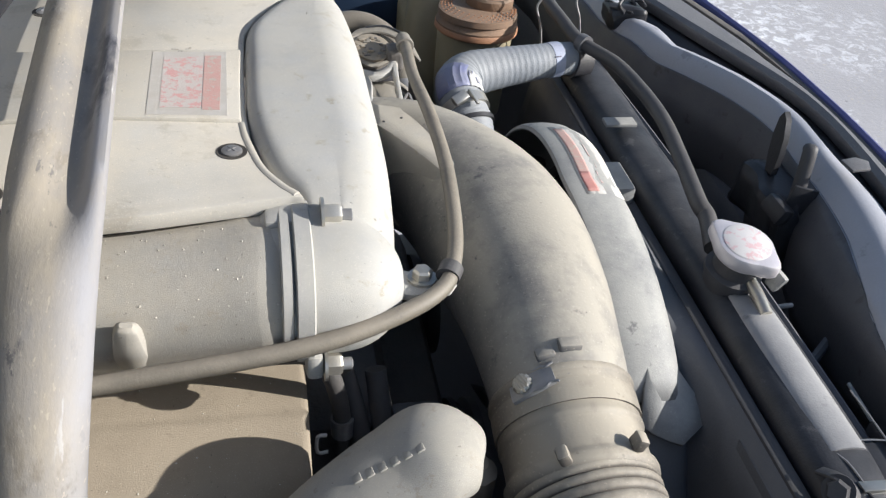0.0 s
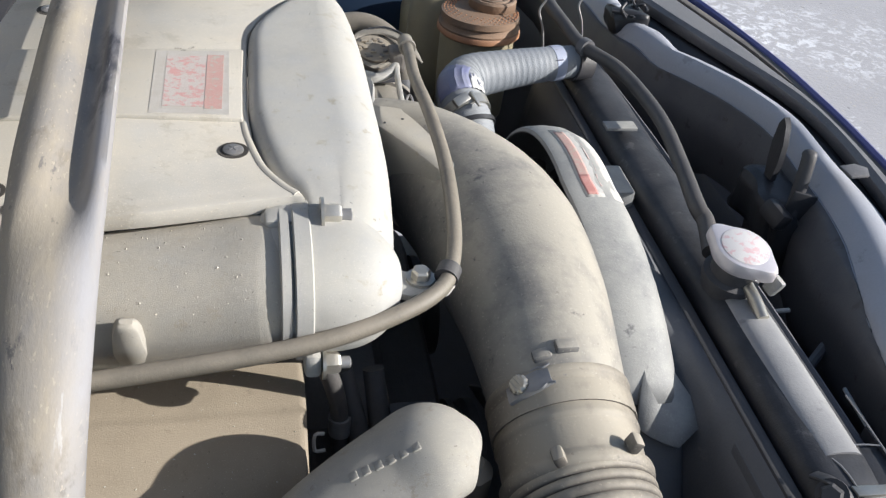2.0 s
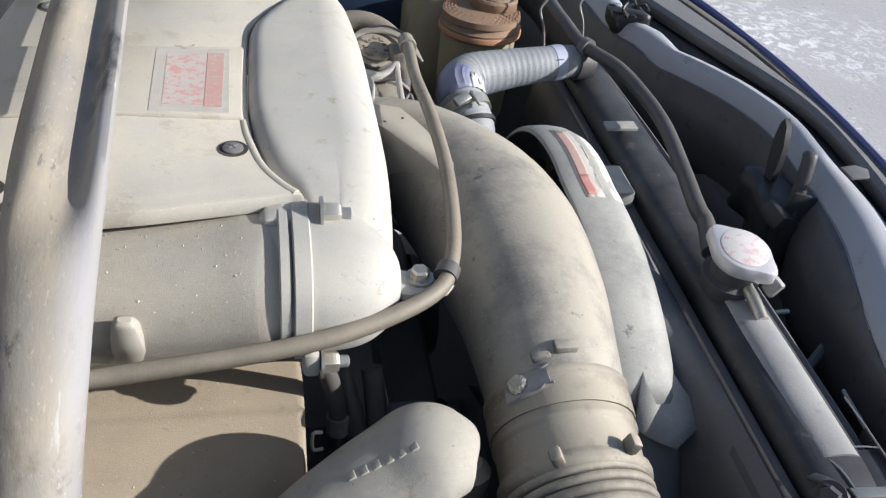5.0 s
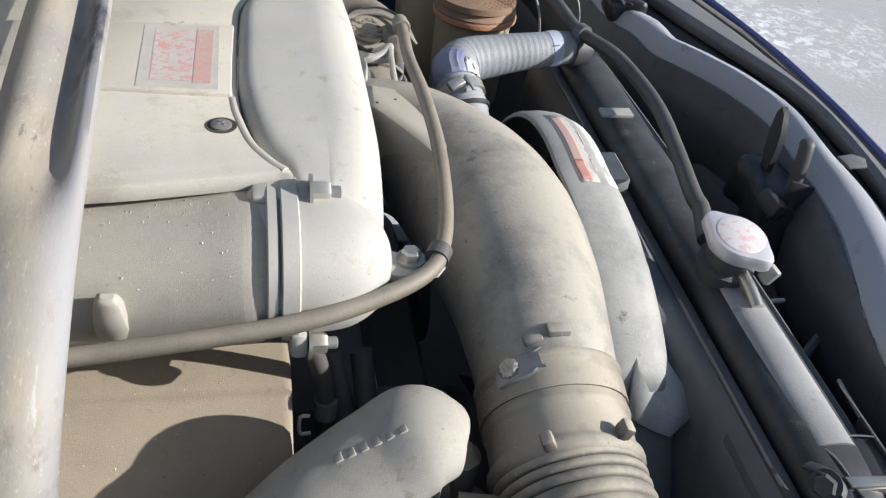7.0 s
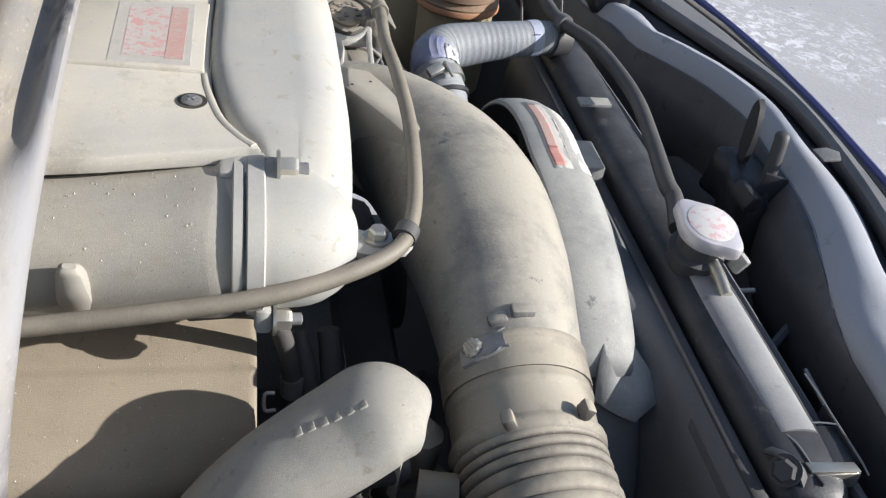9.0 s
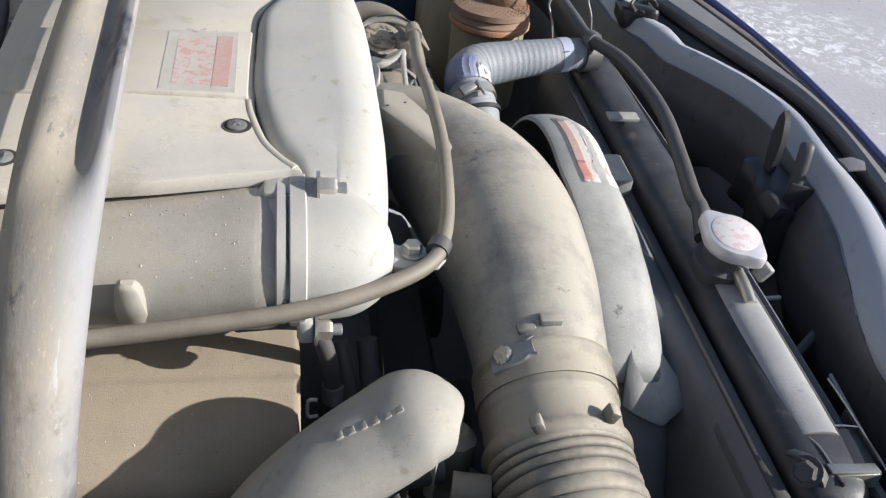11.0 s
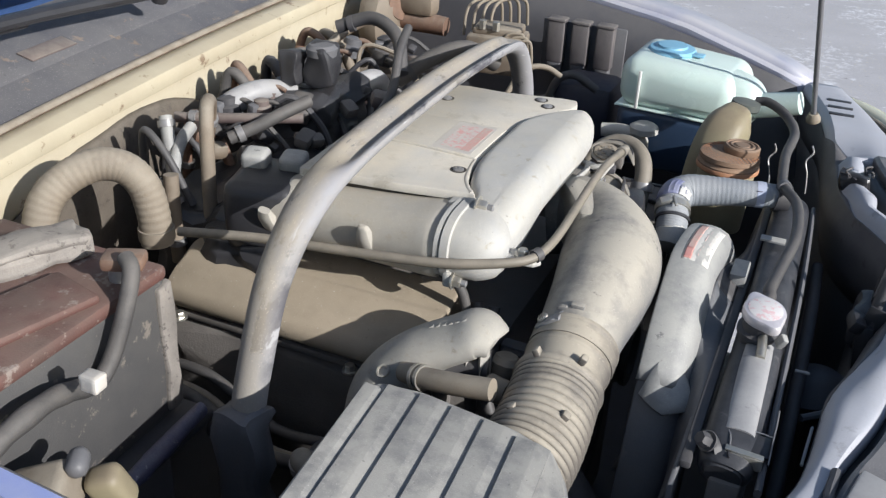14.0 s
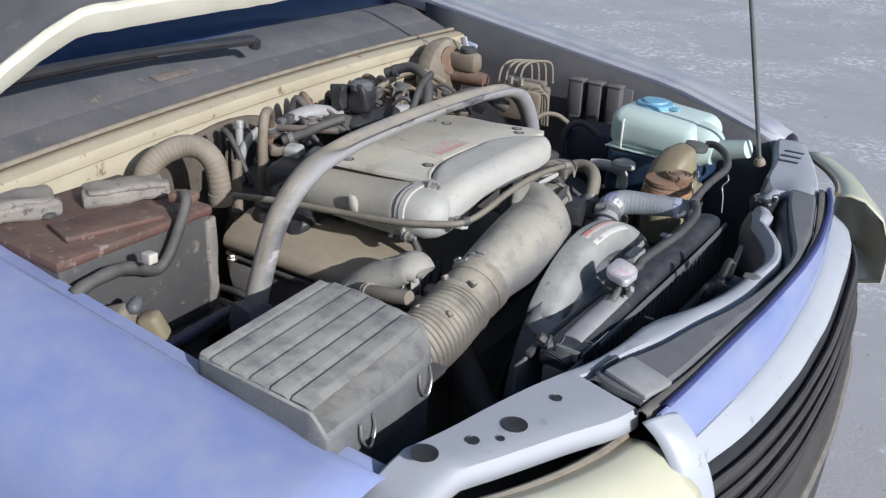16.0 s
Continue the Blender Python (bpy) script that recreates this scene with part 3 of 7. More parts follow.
rows, wall = [], []
for k in range(91):
    y = -0.045 + 1.645 * k / 90
    a, g, o = line_x(Y_IN, X_IN, y), line_x(Y_GAP, X_GAP, y), line_x(Y_OUT, X_OUT, y)
    far = float(np.interp(y, (0.90, 0.95, 0.98, 1.005, 1.03, 1.06, 1.11, 1.17), (0.0, 0.016, 0.032, 0.022, 0.010, 0.017, 0.016, 0.0)))
    e = g - 0.001 - 0.007 * min(1.0, max(0.0, (y - 0.70) / 0.08)) - far - 0.003 * math.sin(y * 37) if 0.255 < y < 1.19 else o - 0.012
    # beyond the latch the panel rolls down towards the bay
    s = roll(y)
    w = max(0.02, e - a)
    prof = ((a - 0.001, -0.022 - 0.036 * s), (a + min(0.002, 0.06 * w), -0.014 - 0.036 * s), (a + min(0.006, 0.16 * w), -0.008 - 0.032 * s), (a + min(0.011, 0.27 * w), -0.0035 - 0.024 * s), (a + 0.4 * w, -0.0022 - 0.013 * s), (a + 0.52 * w, -0.0018 - 0.005 * s), (e - 0.34 * w, -0.0015 - 0.002 * s), (e - 0.15 * w, -0.0015 - 0.0025 * s), (e - 0.003, -0.004 - 0.003 * s), (e + 0.001, -0.010), (e + 0.002, -0.03))
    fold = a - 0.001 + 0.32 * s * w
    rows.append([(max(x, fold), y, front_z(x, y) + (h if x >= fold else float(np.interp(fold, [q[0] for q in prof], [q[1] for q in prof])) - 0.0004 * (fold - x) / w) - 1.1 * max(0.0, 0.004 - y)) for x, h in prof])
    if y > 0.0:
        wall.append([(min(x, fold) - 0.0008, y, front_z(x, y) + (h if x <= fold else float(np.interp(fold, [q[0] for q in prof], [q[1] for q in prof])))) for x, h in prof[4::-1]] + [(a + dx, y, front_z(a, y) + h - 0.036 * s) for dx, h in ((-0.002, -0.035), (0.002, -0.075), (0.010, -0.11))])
front = part("front_panel", loft(rows), BODYGREY, car, "grey blue painted panel above the grille", solid=0.002)
rows = []
for k in range(61):
    y = -0.055 + 1.655 * k / 60
    a = line_x(Y_IN, X_IN, y)
    rows.append([(a + dx, y, front_z(a, y) + h) for dx, h in ((0.010, -0.075), (0.012, -0.14), (0.016, -0.30), (0.018, -0.58))])
# below the fold the panel takes a dark colour that stands for shade
part("panel_wall", loft(wall), WALLGREY, front, "inner face of the panel, darkened as in shade", solid=0.002)
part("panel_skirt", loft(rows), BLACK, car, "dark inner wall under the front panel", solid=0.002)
for c, r in (((0.470, 0.119), 0.016), ((0.412, 0.008), 0.017), ((0.445, 0.062), 0.008), ((0.485, 0.20), 0.007), ((0.470, 0.085), 0.005)):
    z = front_z(*c) - 0.0028
    part("hole", lathe([(r, 0), (r, 0.0012), (r * 0.95, 0.0012), (r * 0.9, 0.0006)], (c[0], c[1], z + 0.0028), (0.02, 0, 1), 20), RADBLACK, front, "dark hole in the panel")
for y in (1.40, 1.445, 1.49):
    part("slot", box((0.445 - 0.1 * (y - 1.4), y, front_z(0.43, y) - 0.001), (0.045, 0.013, 0.002), 0.0008), RADBLACK, front, "dark slot in the panel")

# grey cover, its dark gap and the rubber seal along the front
rows, gap = [], []
for k in range(71):
    y = 0.262 + 0.925 * k / 70
    g, o = line_x(Y_GAP, X_GAP, y), line_x(Y_OUT, X_OUT, y)
    s = g + 0.011
    rows.append([(x, y, front_z(x, y) + h) for x, h in ((s, -0.012), (s + 0.001, 0.000), (s + 0.006, 0.004), (s * 0.5 + o * 0.5, 0.003), (o - 0.020, 0.002), (o - 0.014, -0.004), (o - 0.012, -0.02))])
    gap.append([(g - 0.034, y, front_z(g, y) - 0.040), (g + 0.006, y, front_z(g, y) - 0.017), (s + 0.004, y, front_z(s, y) - 0.014)])
cover_f = part("seal_cover", loft(rows), COVERGREY, car, "grey dusty cover behind the grille", solid=0.002)
part("cover_gap", loft(gap), RADBLACK, cover_f, solid=0.002)
part("end_pad", box((0.553, 0.300, front_z(0.55, 0.30) + 0.006), (0.070, 0.060, 0.010), 0.004, (0, 6, -14)), TANKTOP, cover_f, "moulded grey end block")
part("end_edge", sweep([(0.506, 0.335, 0.980), (0.503, 0.285, 0.979), (0.525, 0.262, 0.978), (0.578, 0.255, 0.977)], 0.005, 8, 4), DARKBLUE, cover_f, "dark blue edge")
pts = [(line_x(Y_OUT, X_OUT, y), y) for y in np.linspace(0.24, 1.24, 49)]
part("front_seal", loft([[(x + dx, y, front_z(x, y) + h) for dx, h in ((-0.010, -0.008), (-0.008, 0.000), (-0.002, 0.001), (0.004, -0.002), (0.006, -0.010), (0.010, -0.016))] for x, y in pts]), SEAL, car, "brown dusty rubber seal", solid=0.002)

# painted nose under the bonnet line, with the pale band and the dark grille and bumper
NOSE_Y = (0.20, 0.24, 0.31, 0.376, 0.432, 0.50, 0.62, 0.80, 0.913, 0.973, 1.09, 1.184, 1.307, 1.45)
NOSE_TOP = (0.596, 0.603, 0.610, 0.614, 0.618, 0.622, 0.630, 0.634, 0.630, 0.624, 0.608, 0.590, 0.555, 0.505)
NOSE_MID = (0.624, 0.632, 0.641, 0.648, 0.653, 0.657, 0.661, 0.654, 0.643, 0.636, 0.616, 0.597, 0.562, 0.512)
NOSE_LOW = (0.632, 0.642, 0.657, 0.673, 0.682, 0.689, 0.696, 0.692, 0.682, 0.675, 0.662, 0.648, 0.612, 0.562)


def nose_row(y):
    t, m_, w = (line_x(NOSE_Y, q, y) for q in (NOSE_TOP, NOSE_MID, NOSE_LOW))
    return t, m_, w, front_z(t, y) - 0.004


ys = np.linspace(0.248, 1.27, 53)
nose = [(*nose_row(y), y) for y in ys]
part("nose_panel", loft([[(t - 0.002, y, z - 0.03), (t - 0.001, y, z + 0.002), (t + 0.002, y, z + 0.006), (t + 0.006, y, z + 0.005), (t + 0.30 * (m_ - t) + 0.006, y, z - 0.006), (t + 0.62 * (m_ - t) + 0.006, y, z - 0.020), (m_, y, z - 0.046), (m_ + 0.001, y, z - 0.052)] for t, m_, w, z, y in nose]), BLUE, car, "blue painted nose panel", solid=0.002)
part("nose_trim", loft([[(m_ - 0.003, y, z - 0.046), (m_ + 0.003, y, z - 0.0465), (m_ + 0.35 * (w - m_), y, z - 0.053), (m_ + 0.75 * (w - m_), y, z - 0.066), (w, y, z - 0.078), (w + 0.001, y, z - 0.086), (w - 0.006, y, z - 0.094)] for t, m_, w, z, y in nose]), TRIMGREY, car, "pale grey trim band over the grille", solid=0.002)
# added lip whose deeper blue paints the shade on the nose's rear edge
part("nose_lip", loft([[(t + dx, y, z + dz) for dx, dz in ((-0.0045, -0.010), (-0.005, 0.002), (-0.003, 0.0075), (0.001, 0.009), (0.004, 0.0078), (0.006, 0.004))] for t, m_, w, z, y in nose[1:-1]]), SHADEBLUE, car, "folded edge of the nose, its blue darkened as in shade", solid=0.001)
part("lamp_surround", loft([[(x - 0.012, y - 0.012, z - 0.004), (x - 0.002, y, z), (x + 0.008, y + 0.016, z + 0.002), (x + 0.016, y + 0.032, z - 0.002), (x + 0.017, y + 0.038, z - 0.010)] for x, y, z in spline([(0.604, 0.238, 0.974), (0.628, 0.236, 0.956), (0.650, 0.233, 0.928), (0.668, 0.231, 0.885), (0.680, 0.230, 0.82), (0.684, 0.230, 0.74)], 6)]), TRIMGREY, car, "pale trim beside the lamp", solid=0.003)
part("grille_back", loft([[(w - 0.008, y, z - 0.088), (w + 0.014, y, z - 0.13), (w + 0.026, y, z - 0.24), (w + 0.024, y, z - 0.36)] for t, m_, w, z, y in nose]), RADBLACK, car, solid=0.002)
for j in range(4):
    part("grille_bar", sweep([(w + 0.016 + 0.006 * j, y, z - 0.115 - 0.030 * j) for t, m_, w, z, y in nose[2::5]], [(0.006, 0.008)] * len(nose[2::5]), 8, 3), BUMPER, car, "dark grille bar")
low = [(line_x(NOSE_Y, NOSE_LOW, y), y) for y in np.linspace(0.02, 1.52, 16)]
part("bumper", sweep([(x - 0.035, y, 0.60) for x, y in low], [(0.085, 0.125)] * 16, 24, 4, power=3), BUMPER, car, "dark plastic bumper")
part("bumper_ridge", sweep([(x + 0.044, y, 0.665) for x, y in low[2:-1]], [(0.010, 0.012)] * 13, 10, 4), SEAL, car, "dusty moulded ridge of the bumper")
part("valance", sweep([(x - 0.06, y, 0.38) for x, y in low], [(0.05, 0.10)] * 16, 20, 3, power=3), BUMPER, car)


def headlight(sign):
    rows = []
    for k in range(17):
        u = k / 16
        y = CENTRE + sign * (0.565 + 0.30 * u)
        x0 = 0.600 - 0.11 * u * u - 0.04 * u
        z = 0.928 - 0.006 * u
        rows.append([(x0 - 0.03, y, z + 0.004), (x0, y, z + 0.010), (x0 + 0.03, y, z + 0.004), (x0 + 0.075 - 0.02 * u, y, z - 0.03), (x0 + 0.10 - 0.03 * u, y, z - 0.09), (x0 + 0.10 - 0.03 * u, y, z - 0.17), (x0 + 0.02, y, z - 0.19)])
    lens = part("headlight", loft(rows), LAMPGLASS, car, "yellowed headlamp lens", solid=0.003)
    part("lamp_rim", sweep([(0.590 - 0.11 * u * u - 0.04 * u - 0.02, CENTRE + sign * (0.565 + 0.30 * u), 0.936 - 0.014 * u) for u in np.linspace(0, 1, 8)], 0.006, 8, 3), BROWN, lens, "dusty edge of the lamp")


headlight(-1)
headlight(1)

# floor of the bay and side walls down to it, dark
part("undertray", box((-0.05, CENTRE, 0.36), (1.25, 1.3, 0.02), 0.004), BLACK, car)
part("crossmember", sweep([(0.48, 0.0, 0.72), (0.54, 0.4, 0.72), (0.56, 0.8, 0.72), (0.54, 1.2, 0.72), (0.46, 1.6, 0.72)], [(0.030, 0.15)] * 5, 20, 6, power=4), BLACK, car, "dark crossmember behind the grille")
TYRE = mat("black_tyre_rubber", (0.03, 0.03, 0.031), (0.045, 0.044, 0.043), 12, 300, 0.8, 0, 0.3, 0.2)
for sign in (-1, 1):
    cy = CENTRE + sign * 0.80
    rim = part("wheel", lathe([(0.03, -0.07), (0.19, -0.08), (0.20, -0.09), (0.195, 0.08), (0.06, 0.05), (0.03, 0.06)], (-0.10, cy, 0.345), (0, sign, 0), 36), STEEL_WORN, car, "steel front wheel")
    part("tyre", lathe([(0.20, -0.10), (0.29, -0.11), (0.335, -0.095), (0.345, -0.07), (0.345, 0.07), (0.335, 0.095), (0.29, 0.11), (0.20, 0.10)], (-0.10, cy, 0.345), (0, sign, 0), 48), TYRE, rim, "black rubber tyre")

# ---- wiper ----
wiper = thing("wiper", (-0.64, 0.2, 1.17), "black wiper arm and blade lying on the screen base", "wiper")
part("arm", sweep([(-0.615, -0.02, 1.190), (-0.635, 0.2, 1.200), (-0.655, 0.50, 1.192), (-0.64, 0.80, 1.178)], [(0.016, 0.010), (0.018, 0.010), (0.016, 0.010), (0.018, 0.012)], 10, 5), RADBLACK, wiper)
part("blade", sweep([(-0.655, 0.02, 1.183), (-0.665, 0.30, 1.188), (-0.67, 0.55, 1.182)], [(0.011, 0.012)] * 3, 8, 5), RADBLACK, wiper)
part("pivot", lathe([(0.012, 0), (0.014, 0.004), (0.013, 0.02), (0.006, 0.024)], (-0.64, 0.81, 1.158), (0.2, 0, 1), 18), RADBLACK, wiper)

# ---- engine: dark masses below what can be seen ----
engine = thing("engine_block", (-0.1, 0.62, 0.4), "dark oily engine block deep in the bay", "engine")
part("block", box((-0.12, 0.68, 0.66), (0.48, 0.40, 0.50), 0.04), DARK, engine)
part("front_cover", box((0.15, 0.72, 0.58), (0.08, 0.40, 0.42), 0.03), DARK, engine)
part("sump", box((-0.08, 0.66, 0.42), (0.4, 0.25, 0.10), 0.03), DARK, engine)
for y, z, r in ((0.60, 0.70, 0.075), (0.78, 0.86, 0.05), (0.86, 0.70, 0.06)):
    pl = part("pulley", lathe([(r * 0.3, 0), (r, 0), (r, 0.006), (r * 0.93, 0.012), (r, 0.018), (r, 0.026), (r * 0.7, 0.026), (r * 0.6, 0.014), (r * 0.2, 0.014)], (0.195, y, z), (1, 0, 0), 32), BLACK_DUSTY, engine, "dark belt pulley")

# ---- intake manifold ----
manifold = thing("intake_manifold", (-0.05, 0.65, 0.96), "cast aluminium intake manifold covered in tan dust", "intake manifold")
log = part("plenum", sweep([(-0.235, 0.530, 1.010), (-0.222, 0.522, 1.012), (-0.20, 0.518, 1.014), (-0.10, 0.516, 1.016), (-0.02, 0.514, 1.019), (0.016, 0.513, 1.022), (0.0280, 0.512, 1.023), (0.0308, 0.512, 1.023)],
                           [(0.034, 0.026), (0.048, 0.036), (0.053, 0.040), (0.055, 0.042), (0.0560, 0.0435), (0.0578, 0.0452), (0.0572, 0.0446), (0.053, 0.041)], 36, 6, power=2.5), LOGMAT, manifold)
part("neck", sweep([(0.018, 0.513, 1.019), (0.030, 0.512, 1.022), (0.0355, 0.511, 1.025), (0.0365, 0.511, 1.028), (0.042, 0.511, 1.028)], [(0.047, 0.036), (0.048, 0.037), (0.048, 0.037), (0.056, 0.042), (0.056, 0.042)], 36, 1), ALU, manifold)


def tank_top(y):
    """Height of the tank along its length: a round bend at the flange, then a low box."""
    if y < 0.511:
        return 1.020 + 0.0450 * max(0.0, 1 - ((0.511 - y) / 0.056) ** 2.5) ** 0.4
    f = min(1.0, (y - 0.511) / 0.10)
    g = min(1.0, (y - 0.511) / 0.035)
    return 1.0650 + 0.006 * g * g * (3 - 2 * g) + 0.0145 * f * f * (3 - 2 * f) - 0.004 * max(0.0, (y - 0.80) / 0.1)


def tank_floor(y):
    """Underside of the tank, which rises behind the bend."""
    f = min(1.0, max(0.0, (y - 0.50) / 0.13))
    return 0.991 + 0.043 * f * f * (3 - 2 * f)


def pillow(ctrl, spine, res=6):
    """A cast hollow box: outline of (x, y, rounding of the upper edge, rounding of the lower edge), its top crowned over a spine."""
    closed = [*ctrl[-2:], *ctrl, *ctrl[:2]]
    pts = spline(closed, res)[2 * res:-2 * res]
    n = len(pts)
    rings = [[] for _ in range(16)]
    for i, (x, y, rt, rb) in enumerate(pts):
        d = np.array(pts[(i + 1) % n][:2]) - np.array(pts[i - 1][:2])
        nx, ny = d[1] / np.hypot(*d), -d[0] / np.hypot(*d)
        ys = min(max(y, spine[0][1]), spine[-1][1])
        cx, cy = float(np.interp(ys, [q[1] for q in spine], [q[0] for q in spine])), ys
        zt = tank_top(y - ny * rt)
        row = []
        bottom = tank_floor(y)
        rb = min(rb, 0.5 * (zt - rt - bottom))
        for k in range(5):
            a = math.pi / 2 * (1 - k / 4)
            row.append((x - nx * rb * (1 - math.cos(a)), y - ny * rb * (1 - math.cos(a)), bottom + rb * (1 - math.sin(a))))
        for k in range(7):
            a = math.pi / 2 * k / 6
            row.append((x - nx * rt * (1 - math.cos(a)), y - ny * rt * (1 - math.cos(a)), zt - rt * (1 - math.sin(a))))
        ex, ey = row[-1][:2]
        for k in range(1, 5):
            f = k / 4
            yy = ey + (cy - ey) * f
            row.append((ex + (cx - ex) * f, yy, tank_top(yy) * f + zt * (1 - f)))
        for k, p in enumerate(row):
            rings[k].append(p)
    bm = bmesh.new()
    vs = [[bm.verts.new(p) for p in r] for r in rings]
    for r0, r1 in zip(vs, vs[1:]):
        for k in range(n):
            bm.faces.new((r0[k], r0[(k + 1) % n], r1[(k + 1) % n], r1[k]))
    bm.faces.new(vs[0])
    bmesh.ops.remove_doubles(bm, verts=bm.verts[:], dist=0.00002)
    return bm


# outline of the tank from the flange round its near corner, along the front, round the far end and back beside the plate
tank_plan = [(0.0505, 0.500, 0.004, 0.010), (0.0530, 0.484, 0.010, 0.012), (0.062, 0.473, 0.018, 0.018), (0.076, 0.466, 0.024, 0.020), (0.090, 0.470, 0.028, 0.022), (0.102, 0.487, 0.032, 0.024), (0.109, 0.515, 0.034, 0.024), (0.113, 0.56, 0.033, 0.02), (0.1145, 0.625, 0.033, 0.02), (0.115, 0.70, 0.036, 0.02), (0.1145, 0.78, 0.036, 0.02), (0.111, 0.845, 0.034, 0.02), (0.104, 0.880, 0.028, 0.02), (0.090, 0.896, 0.024, 0.02),
             (0.068, 0.890, 0.018, 0.016), (0.045, 0.859, 0.013, 0.01), (0.026, 0.823, 0.013, 0.01), (0.0145, 0.786, 0.013, 0.01), (0.0130, 0.73, 0.013, 0.01), (0.0130, 0.66, 0.013, 0.01), (0.0175, 0.611, 0.014, 0.01), (0.027, 0.574, 0.016, 0.012), (0.039, 0.553, 0.016, 0.014), (0.0485, 0.537, 0.008, 0.012), (0.0505, 0.512, 0.003, 0.010)]
tank = part("runner_tank", pillow(tank_plan, [(0.072, 0.500), (0.074, 0.56), (0.070, 0.63), (0.066, 0.72), (0.068, 0.82), (0.080, 0.865)]), ALU, manifold, "smooth cast runner tank", sharp=50)
part("tank_end", sweep([(0.046, 0.511, 1.0295), (0.060, 0.511, 1.0295), (0.074, 0.512, 1.029), (0.085, 0.515, 1.028), (0.093, 0.519, 1.027), (0.098, 0.522, 1.026)], [(0.0555, 0.0418), (0.0558, 0.0420), (0.0538, 0.0414), (0.0470, 0.0385), (0.0360, 0.032), (0.022, 0.020)], 48, 6, power=2.5), ALU, manifold, "round end of the runner tank at the flange")
for x, w, g in ((0.0345, 0.0075, -0.001), (0.0455, 0.0120, 0.0005)):
    part("flange", sweep([(x - w / 2, 0.511, 1.0295), (x - w / 2 + 0.001, 0.511, 1.0295), (x + w / 2 - 0.001, 0.511, 1.0295), (x + w / 2, 0.511, 1.0295)], [(0.0565 + g, 0.0425 + g), (0.059 + g, 0.0445 + g), (0.059 + g, 0.0445 + g), (0.0565 + g, 0.0425 + g)], 48, 1, power=2.6), ALU, manifold, "bolted cast flange")
part("flange_boss", sweep([(0.022, 0.535, 1.059), (0.027, 0.534, 1.062), (0.033, 0.532, 1.063), (0.044, 0.530, 1.064)], [(0.016, 0.006), (0.017, 0.008), (0.016, 0.009), (0.014, 0.009)], 16, 5, power=4), ALU, manifold)
part("flange_boss", box((0.040, 0.524, 1.066), (0.036, 0.018, 0.012), 0.003), ALU, manifold)
part("flange_boss", box((0.051, 0.464, 0.999), (0.012, 0.024, 0.020), 0.004), ALU, manifold)
bolt(manifold, (0.0585, 0.522, 1.0715), (1, 0, 0), 0.0085, 0.012)
part("stud", lathe([(0.002, 0), (0.0045, 0), (0.0045, 0.008), (0.002, 0.009)], (0.071, 0.522, 1.0715), (1, 0, 0), 14), STEEL_WORN, manifold)
bolt(manifold, (0.057, 0.458, 0.998), (1, 0, 0), 0.0075, 0.010)
part("stud", lathe([(0.002, 0), (0.0042, 0), (0.0042, 0.008), (0.002, 0.009)], (0.067, 0.458, 0.998), (1, 0, 0), 14), STEEL_WORN, manifold)
part("lug", sweep([(-0.062, 0.474, 1.000), (-0.062, 0.460, 1.024), (-0.0615, 0.453, 1.041), (-0.061, 0.4515, 1.046)], [(0.0120, 0.011), (0.0100, 0.009), (0.0072, 0.0055), (0.004, 0.002)], 12, 5, power=3.5), LOGMAT, manifold, "cast lug")
part("boss", box((-0.010, 0.517, 1.0590), (0.012, 0.009, 0.005), 0.002), ALU, manifold)
part("lug", sweep([(-0.205, 0.474, 1.00), (-0.205, 0.460, 1.018), (-0.203, 0.452, 1.032)], [(0.013, 0.010), (0.011, 0.008), (0.008, 0.005)], 12, 4, power=3), LOGMAT, manifold, "cast lug")
# ear with a bolt at the near corner of the tank
part("cable_bracket", slab([(0.098, 0.495), (0.118, 0.488), (0.145, 0.492), (0.152, 0.502), (0.140, 0.512), (0.118, 0.515), (0.104, 0.525)], 1.022, 1.028, 0.0015), ALU, manifold, "cast bracket for the throttle cable")
bolt(manifold, (0.127, 0.505, 1.028), (0, 0, 1), 0.007, 0.007)

PLZ = 1.078
outline = [(-0.180, 0.500), (-0.137, 0.508), (-0.05, 0.519), (0.010, 0.530), (0.040, 0.536), (0.0500, 0.535), (0.0470, 0.541), (0.0370, 0.552), (0.0245, 0.574), (0.0160, 0.610), (0.0122, 0.655), (0.0118, 0.73), (0.0132, 0.787), (0.0245, 0.824), (0.043, 0.860), (0.062, 0.890), (0.066, 0.912), (0.060, 0.930), (0.036, 0.930), (-0.05, 0.910), (-0.115, 0.908), (-0.150, 0.895), (-0.185, 0.870), (-0.192, 0.80), (-0.185, 0.62)]
# added dark slab that paints the shade in the gap below the plate
part("gap_shade", slab([(x * 0.97 - 0.002, 0.004 + 0.705 + (y - 0.705) * 0.97) for x, y in outline], PLZ - 0.024, PLZ - 0.012, 0), GROOVE, manifold, "dark slab standing for the shaded gap under the plate")
cover = part("cover_plate", slab(outline, PLZ - 0.013, PLZ, 0.003), PLATE, manifold, "flat dusty cover plate")
part("raised_panel", slab([(-0.17, 0.634), (-0.08, 0.640), (0.0085, 0.634), (0.0085, 0.70), (0.0095, 0.752), (-0.08, 0.750), (-0.17, 0.745)], PLZ - 0.002, PLZ + 0.0034, 0.0016), PLATE, cover)
part("edge_lip", sweep([(0.044, 0.539, PLZ - 0.001), (0.034, 0.551, PLZ - 0.001), (0.0215, 0.574, PLZ - 0.001), (0.0125, 0.610, PLZ - 0.001), (0.0095, 0.634, PLZ - 0.001)], [(0.0030, 0.0022)] * 5, 10, 6), PLATE, cover, "raised lip of the plate")
